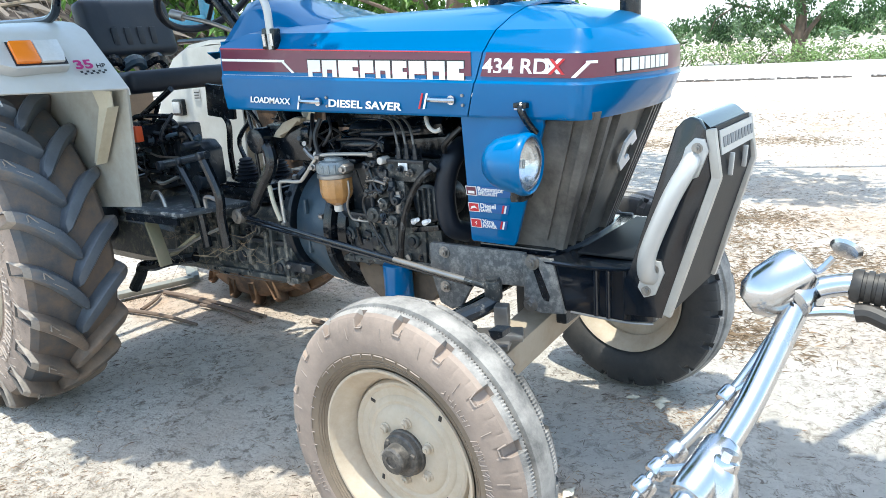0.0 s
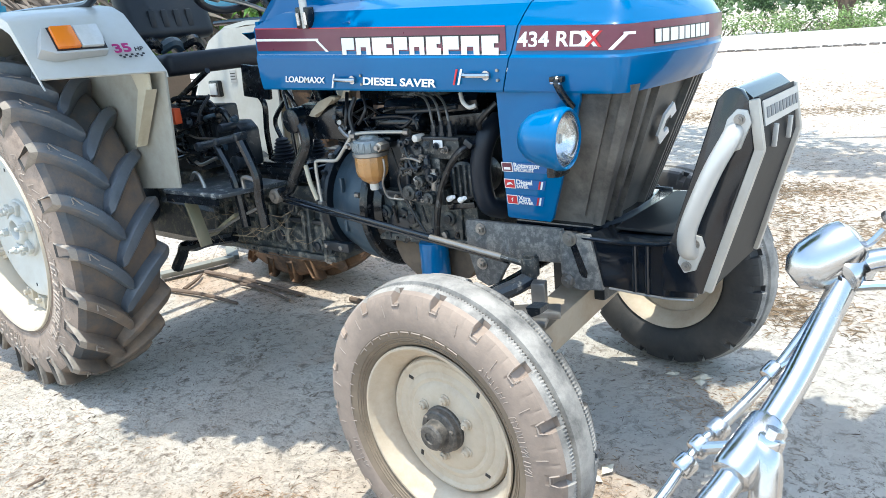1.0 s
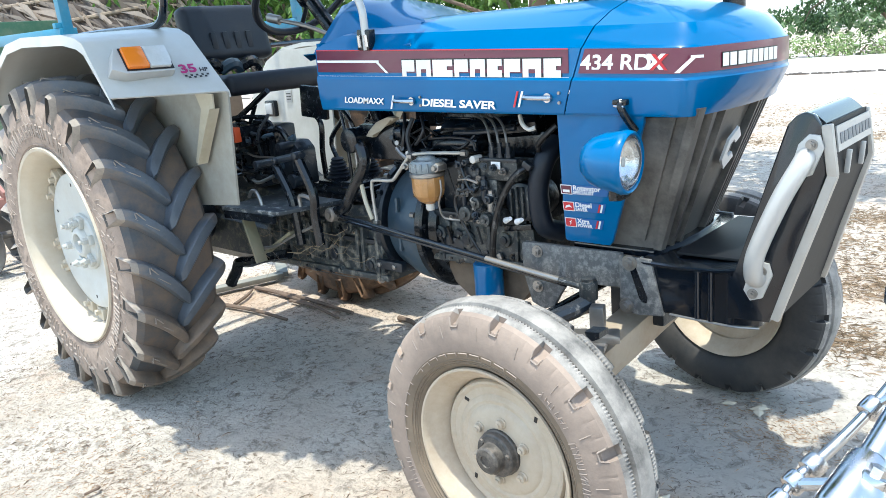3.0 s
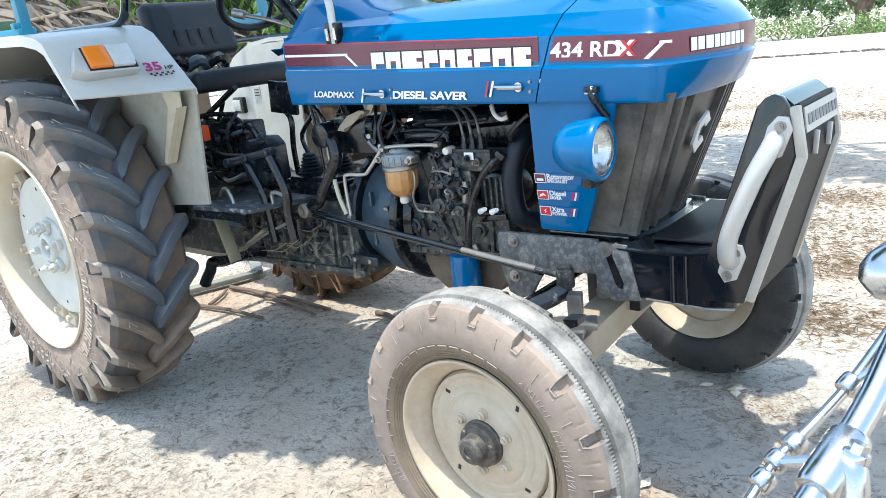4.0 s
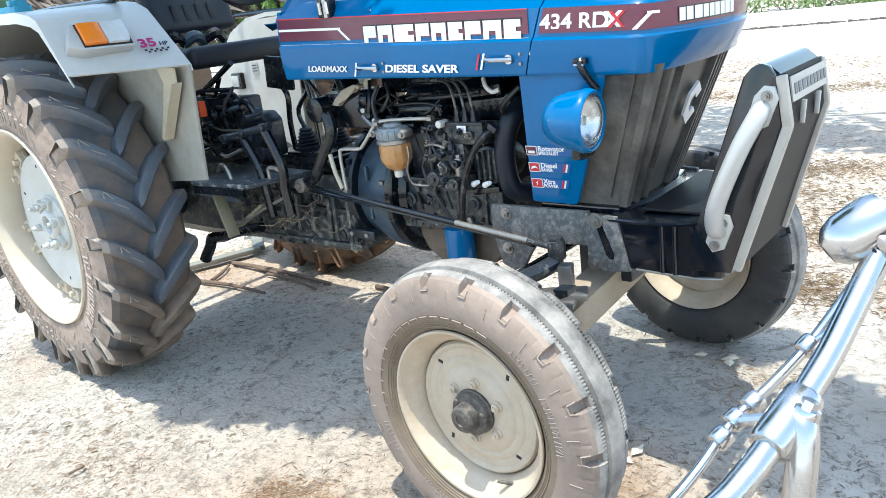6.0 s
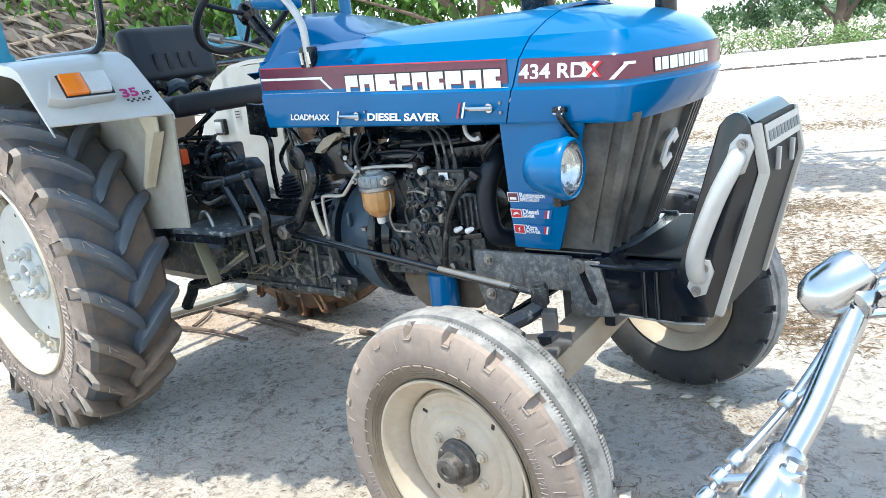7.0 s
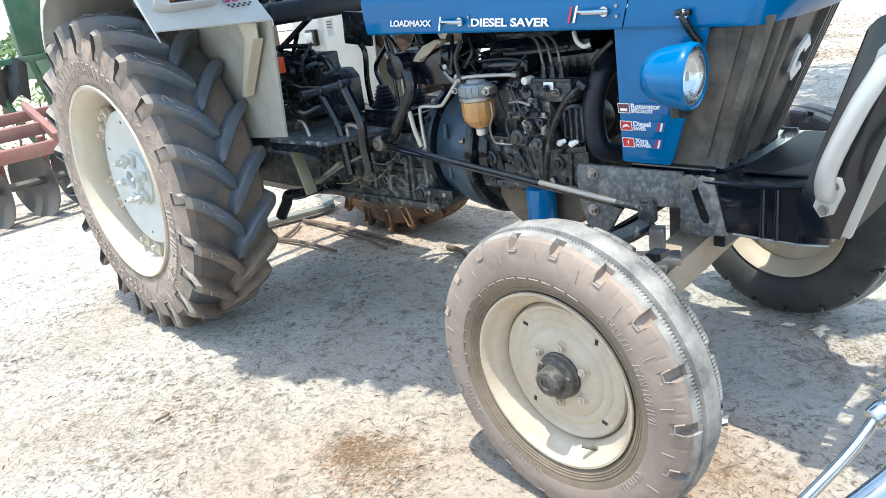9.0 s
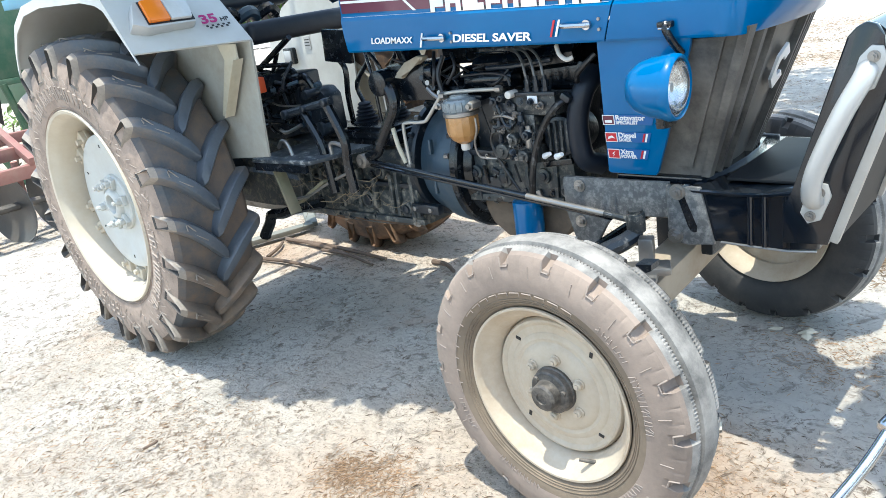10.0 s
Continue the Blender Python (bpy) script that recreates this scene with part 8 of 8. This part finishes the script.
for k in range(1100):
    x = -46 + 0.047 * k + rnd.uniform(-0.04, 0.04)
    y = 15.46 + (x + 3) * math.tan(radians(4.0)) + rnd.gauss(0, 0.05)
    if noise.noise(Vector((x * 1.3, 0, 5))) < -0.42:
        continue
    box(bm, (x, y, 0.01), (rnd.uniform(0.03, 0.12), 0.06, rnd.uniform(0.02, 0.07)), Matrix.Rotation(rnd.uniform(0, 3), 4, "Z"))
tagged(part("road_rubble", bm, STONE, smooth=False), "dark rubble along the foot of the road", "rubble", kind="stuff")

# ---- thatched hut behind ----
THATCH = leaf_material("thatch_straw", (0.155, 0.125, 0.105), 0.05)
BAMBOO = material("bamboo", (0.20, 0.155, 0.11), 0.6, 0, 0.3, 9, 60, 0.1, 0.3)
hut = thing("hut", "open hut with a brown thatched roof on bamboo poles", "hut", (-8.6, 1.2, 0))
hut.rotation_euler = (0, 0, radians(-12))
HUT_END = -0.1
bm = bmesh.new()
rows = []
for u in np.linspace(0, 1, 8):
    rows.append([(0.9 - 3.2 * u, HUT_END + (3.5 - HUT_END) * v, 1.55 + 1.9 * u + 0.05 * math.sin(9 * v + 4 * u)) for v in np.linspace(0, 1, 14)])
grid_faces(bm, rows)
roof = part("thatch_roof", solid(bm, 0.10), THATCH, hut, "brown layered thatch")
verts, faces = [], []
rnd = random.Random(23)
for k in range(3200):
    u, v = rnd.random(), rnd.random()
    row = math.floor(u * 9) / 9
    p = Vector((0.98 - 3.2 * u, HUT_END + (3.5 - HUT_END) * v, 1.60 + 1.9 * u + 0.5 * (u - row)))
    d = Vector((1.0, 0.55 + rnd.gauss(0, 0.25), -0.60 + rnd.gauss(0, 0.12)))
    if u < 0.06:
        d.z -= 0.5
    leaf(verts, faces, p, d, Vector((0, 0, 1)), rnd.uniform(0.4, 0.9), 0.012)
me = bpy.data.meshes.new("thatch_straw_fringe")
me.from_pydata(verts, [], faces)
me.materials.append(THATCH)
straws = new("thatch_straw_fringe", me)
straws.parent = hut
tagged(straws, kind="stuff")
verts, faces = [], []
for k in range(600):
    u, v = rnd.random(), rnd.random()
    p = Vector((1.04 - 3.2 * u, HUT_END + (3.5 - HUT_END) * v, 1.68 + 1.9 * u))
    d = Vector((1.0, rnd.gauss(0.5, 0.5), -0.55 + rnd.gauss(0, 0.2)))
    leaf(verts, faces, p, d, Vector((0, 0, 1)), rnd.uniform(0.25, 0.8), 0.006)
me = bpy.data.meshes.new("loose_thatch")
me.from_pydata(verts, [], faces)
me.materials.append(leaf_material("pale_thatch", (0.36, 0.29, 0.23), 0.05))
loose = new("loose_thatch", me)
loose.parent = hut
tagged(loose, kind="stuff")
for k in range(7):
    bm = bmesh.new()
    u = 0.06 + 0.15 * k
    rod(bm, (1.02 - 3.2 * u, HUT_END, 1.68 + 1.9 * u), (1.02 - 3.2 * u - 0.9, 3.5, 1.70 + 1.9 * (u + 0.28)), 0.028, seg=8)
    part("roof_batten", bm, BAMBOO, hut)
for k in range(3):
    bm = bmesh.new()
    y = HUT_END + 0.2 + 1.5 * k
    rod(bm, (0.55, y, -0.05), (0.55, y, 1.75), 0.05, seg=10)
    part("pole", bm, BAMBOO, hut)
bm = bmesh.new()
box(bm, (-2.0, 1.75, 1.2), (0.12, 3.5, 2.4), None, 0.02)
part("back_wall", bm, material("mud_wall", (0.24, 0.17, 0.12), 0.95, 0, 0.3, 2, 30, 0.4), hut)

# ---- red disc harrow parked behind the tractor ----
HARROWRED = material("faded_red_paint", (0.25, 0.10, 0.08), 0.55, 0, 0.2, 6, 60, 0.1, 0.5, (0.30, 0.22, 0.17), dust_scale=5)
DISC = material("worn_disc_steel", (0.14, 0.135, 0.13), 0.45, 0.6, 0.3, 6, 60, 0.1, 0.5, (0.2, 0.16, 0.12), dust_scale=6)
harrow = thing("disc_harrow", "faded red disc harrow standing on the soil", "harrow", (-5.0, 0.2, 0.0))
for x, z, h in ((0.35, 0.50, 0.09), (0.0, 0.60, 0.09), (-0.45, 0.66, 0.08)):
    bm = bmesh.new()
    box(bm, (x, 0, z), (0.08, 2.6, h), None, 0.008)
    part("frame_beam", bm, HARROWRED, harrow)
for y in (-1.1, -0.45, 0.2, 0.85):
    bm = bmesh.new()
    turn, length = aim((0.4, y, 0.56), (-0.5, y + 0.1, 0.73))
    box(bm, (-0.05, y + 0.05, 0.645), (0.05, 0.06, length), turn, 0.006)
    part("cross_bar", bm, HARROWRED, harrow)
for k in range(9):
    m = Matrix.Translation((0.12, -1.2 + 0.3 * k, 0.25)) @ Matrix.Rotation(radians(18), 4, "Z") @ Matrix.Rotation(radians(90), 4, "X")
    bm = bmesh.new()
    lathe(bm, [(0.0, -0.045), (0.12, -0.035), (0.22, -0.008), (0.27, 0.02), (0.268, 0.024), (0.22, -0.002), (0.12, -0.028), (0.0, -0.038)], m, 32)
    part("disc", bm, DISC, harrow, "dark concave disc")
    bm = bmesh.new()
    rod(bm, (0.12, -1.2 + 0.3 * k + 0.1, 0.25), (0.15, -1.2 + 0.3 * k + 0.1, 0.56), 0.025, seg=8)
    part("disc_hanger", bm, HARROWRED, harrow)
bm = bmesh.new()
rod(bm, (0.12, -1.3, 0.25), (0.12, 1.4, 0.25), 0.03, seg=10)
part("disc_shaft", bm, DISC, harrow)

# ---- dark green trailer standing behind the harrow ----
GREEN = material("dark_green_paint", (0.022, 0.085, 0.045), 0.4, 0, 0.2, 4, 50, 0.05, 0.4, (0.2, 0.17, 0.12), dust_scale=4)
trailer = thing("trailer", "dark green farm trailer with black tyres", "trailer", (-7.4, 1.15, 0.0))
bm = bmesh.new()
box(bm, (-0.6, 0.75, 1.05), (1.7, 2.1, 0.62), None, 0.02)
part("trailer_body", bm, GREEN, trailer)
for y in (-0.25, 0.4, 1.05, 1.7):
    bm = bmesh.new()
    box(bm, (0.27, y, 1.05), (0.05, 0.07, 0.66), None, 0.01)
    part("trailer_rib", bm, GREEN, trailer)
bm = bmesh.new()
box(bm, (-0.4, 0.75, 0.68), (1.5, 0.9, 0.12), None, 0.02)
part("trailer_chassis", bm, OILY, trailer)
for y in (-0.05, 1.55):
    m = Matrix.Translation((-0.3, y, 0.42)) @ Matrix.Rotation(radians(90), 4, "X")
    bm = bmesh.new()
    lathe(bm, [(0.22, -0.09), (0.30, -0.11), (0.39, -0.10), (0.42, -0.06), (0.42, 0.06), (0.39, 0.10), (0.30, 0.11), (0.22, 0.09), (0.22, -0.09)], m, 36)
    w = part("trailer_wheel", bm, RUBBER, trailer)
    bm = bmesh.new()
    lathe(bm, [(0.0, 0.03), (0.1, 0.035), (0.2, 0.06), (0.225, 0.09), (0.225, -0.09), (0.2, -0.06), (0.0, -0.03)], m, 28)
    part("trailer_rim", bm, GREEN, w)
# raised front board, draw frame and a hanging black sheet at the trailer's near end
bm = bmesh.new()
box(bm, (0.0, -0.20, 1.47), (0.06, 0.95, 0.86), None, 0.012)
part("front_board", bm, GREEN, trailer, "dark green sheet metal board")
bm = bmesh.new()
box(bm, (0.05, -0.45, 1.01), (0.08, 2.0, 0.06), None, 0.01)
part("frame_rail", bm, GREEN, trailer)
bm = bmesh.new()
rows = [[(0.10 + 0.03 * math.sin(9 * v + 2 * u), -0.98 + 0.30 * v - 0.05 * u, 1.0 - 0.36 * u - 0.05 * math.sin(7 * v)) for v in np.linspace(0, 1, 9)] for u in np.linspace(0, 1, 7)]
grid_faces(bm, rows)
part("hanging_sheet", solid(bm, 0.01), INK, trailer, "black rubber sheet hung over the rail")
for a, b in (((0.08, -0.62, 1.0), (0.02, -0.52, 0.45)), ((0.08, -1.1, 1.0), (0.02, -0.72, 0.0))):
    bm = bmesh.new()
    rod(bm, a, b, 0.035, seg=10)
    part("frame_stay", bm, GREEN, trailer)
# dry scrub added under the draw frame for grey rubble and ground shade
scrub = thing("dry_scrub", "grey dry scrub added to cover bright ground under the trailer", "scrub", (-7.75, 0.15, 0.0))
clumps = [((rnd.gauss(0, 0.15), rnd.uniform(-0.6, 0.6), rnd.uniform(0.1, 0.62)), rnd.uniform(0.2, 0.3), 0.9) for _ in range(12)]
crown("foliage", clumps, 420, 0.06, 0.24, leaf_material("dry_scrub_leaf", (0.17, 0.165, 0.12), 0.2), scrub, 88, 0.3)
bm = bmesh.new()
for j in range(4):
    tube(bm, [(0.05 * j, 0.2 * j - 0.3, -0.03), (0.06 * j, 0.22 * j - 0.3, 0.3), (0.08 * j, 0.25 * j - 0.35, 0.6)], 0.015, 6, 2, r_end=0.006)
part("stem", bm, BARK, scrub)
# shrub beyond the trailer
for at, seed in (((-10.5, -0.4, 0), 61), ((-12.5, 1.4, 0), 62), ((-11.5, -2.2, 0), 63)):
    bush = thing("bush", "bright green leafy bush beside the hut", "bush", at, "bushes by the hut")
    clumps = [((rnd.gauss(0, 0.5), rnd.gauss(0, 0.6), rnd.uniform(0.3, 1.6)), rnd.uniform(0.35, 0.65), 0.9) for _ in range(9)]
    crown("foliage", clumps, 420, 0.13, 0.24, BUSHLEAF, bush, seed, 0.3)
    bm = bmesh.new()
    for j in range(3):
        tube(bm, [(0.06 * j, 0, -0.05), (0.15 * j - 0.1, 0.1, 0.6), (0.3 * j - 0.3, 0.1, 1.2)], 0.025, 6, 2, r_end=0.01)
    part("stem", bm, BARK, bush)

# ---- litter on the ground ----
STRAW = leaf_material("straw_litter", (0.24, 0.165, 0.10), 0.1)
TANSTRAW = leaf_material("tan_straw", (0.36, 0.235, 0.14), 0.1)
TWIG = leaf_material("brown_twig", (0.13, 0.09, 0.062), 0.05)
DARKCHIP = leaf_material("dark_litter", (0.10, 0.075, 0.055), 0.05)
rnd = random.Random(101)


def litter(name, mat, count, length, width, where, label, curl=0.25):
    verts, faces = [], []
    for _ in range(count):
        x, y = where()
        s = rnd.uniform(*length)
        a = rnd.uniform(0, 2 * math.pi)
        p = Vector((x, y, ground_height(x, y) + rnd.uniform(0.001, 0.006)))
        d = Vector((math.cos(a), math.sin(a), rnd.gauss(0, curl * 0.3)))
        leaf(verts, faces, p, d, Vector((0, 0, 1)), s, width * rnd.uniform(0.6, 1.4))
    me = bpy.data.meshes.new(name)
    me.from_pydata(verts, [], faces)
    me.materials.append(mat)
    return tagged(new(name, me), label, "litter", kind="stuff")


def yard():
    while True:
        x, y = rnd.uniform(-3.6, 1.6), rnd.uniform(-1.9, 2.6)
        if noise.noise(Vector((x * 1.3, y * 1.3, 8))) + rnd.gauss(0, 0.35) > 0.0:
            return x, y


def heaps():
    cx, cy, r = rnd.choice(((-0.58, -0.86, 0.07), (-0.47, -0.93, 0.09), (-0.66, -0.90, 0.05), (-1.3, -1.15, 0.2), (-1.6, -1.3, 0.3), (0.35, -0.5, 0.14), (0.1, -0.35, 0.12), (0.3, 0.35, 0.12), (-0.45, 2.4, 0.4), (0.2, 3.3, 0.5), (-0.9, 4.2, 0.6), (-0.1, 1.5, 0.3)))
    return rnd.gauss(cx, r), rnd.gauss(cy, r)


litter("straw", STRAW, 12000, (0.005, 0.022), 0.045, yard, "short straw scattered over the soil")
litter("fine_straw", STRAW, 7000, (0.004, 0.016), 0.06, lambda: (rnd.uniform(-2.8, -0.5), rnd.gauss(-1.25, 0.25)), "fine straw flecks trodden into the soil")
litter("dark_chips", DARKCHIP, 15000, (0.003, 0.012), 0.12, yard, "dark twigs and chips on the soil")
litter("dry_twigs", TWIG, 3000, (0.008, 0.045), 0.034, yard, "thin brown twigs strewn over the soil", 0.5)
litter("straw_heaps", TANSTRAW, 8500, (0.008, 0.030), 0.035, heaps, "brown straw lying in patches")


def tufts():
    cx, cy, r = rnd.choice(((-2.3, 7.6, 0.7), (-1.2, 8.4, 0.9), (-0.6, 6.7, 0.4), (-2.0, 6.2, 0.35), (-0.35, 2.6, 0.3), (0.1, 1.9, 0.25), (-0.2, 3.2, 0.25), (0.5, 2.4, 0.3), (-3.0, 9.0, 0.8), (0.2, 1.2, 0.2)))
    return rnd.gauss(cx, r), rnd.gauss(cy, r * 0.6)


litter("dry_grass_patch", GRASS, 16000, (0.015, 0.07), 0.035, tufts, "brown dry grass in patches on the yard", 0.8)
litter("far_straw", GRASS, 5000, (0.015, 0.05), 0.06, lambda: (rnd.uniform(-7, 3.5), rnd.uniform(2.4, 9.5)), "dry grass tufts in the yard", 1.2)
# single dry leaves and sticks
PALELEAF = leaf_material("pale_dry_leaf", (0.55, 0.50, 0.40), 0.1)
for x, y, s, a in ((0.15, 0.44, 0.07, 0.4), (0.20, 0.40, 0.06, 2.0), (0.10, 0.47, 0.06, 4.0), (0.17, 0.50, 0.05, 5.2), (-1.86, -0.27, 0.035, 1.0), (-1.66, -0.25, 0.03, 0.2), (0.14, -0.22, 0.06, 1.4), (0.16, -0.25, 0.05, 3.0)):
    verts, faces = [], []
    leaf(verts, faces, Vector((x, y, ground_height(x, y) + 0.008)), Vector((math.cos(a), math.sin(a), 0.25)), Vector((0, 0, 1)), s, 0.3)
    me = bpy.data.meshes.new("dry_leaf")
    me.from_pydata(verts, [], faces)
    me.materials.append(PALELEAF)
    tagged(new("dry_leaf", me), "pale curled dry leaf on the soil", "leaf", "dry leaves")
for a, b, r in (((-1.55, 0.44, 0.012), (-1.36, 0.38, 0.014), 0.014), ((-2.69, 0.37, 0.01), (-1.82, 0.37, 0.012), 0.013), ((-2.55, 0.38, 0.01), (-1.83, 0.284, 0.012), 0.010), ((-2.54, 0.13, 0.01), (-2.67, 0.33, 0.012), 0.011), ((-2.64, 0.086, 0.01), (-2.06, 0.132, 0.012), 0.012), ((-2.3, 0.33, 0.01), (-1.9, 0.30, 0.012), 0.009), ((-1.352, -1.14, 0.006), (-1.345, -1.19, 0.01), 0.006)):
    bm = bmesh.new()
    a, b = Vector(a), Vector(b)
    tube(bm, [a, (a + b) / 2 + Vector((0.01, 0.015, 0.004)), b], r, 7, 4, r_end=r * 0.7)
    tagged(part("stick", bm, BARK if r < 0.02 else AXLE), "dry wooden stick lying on the soil", "stick", "sticks on the soil")

bm = bmesh.new()
for a, b in (((-2.84, 0.17, 0.03), (-2.70, 0.575, 0.03)), ((-2.70, 0.575, 0.03), (-3.05, 0.80, 0.03))):
    turn, length = aim(a, b)
    box(bm, (Vector(a) + Vector(b)) / 2, (0.07, 0.03, length), turn, 0.004)
tagged(part("angle_bar", bm, material("grey_bar_paint", (0.15, 0.165, 0.155), 0.6, 0, 0.2, 8, 60, 0.1, 0.5)), "bent grey steel bar lying on the soil", "steel bar")
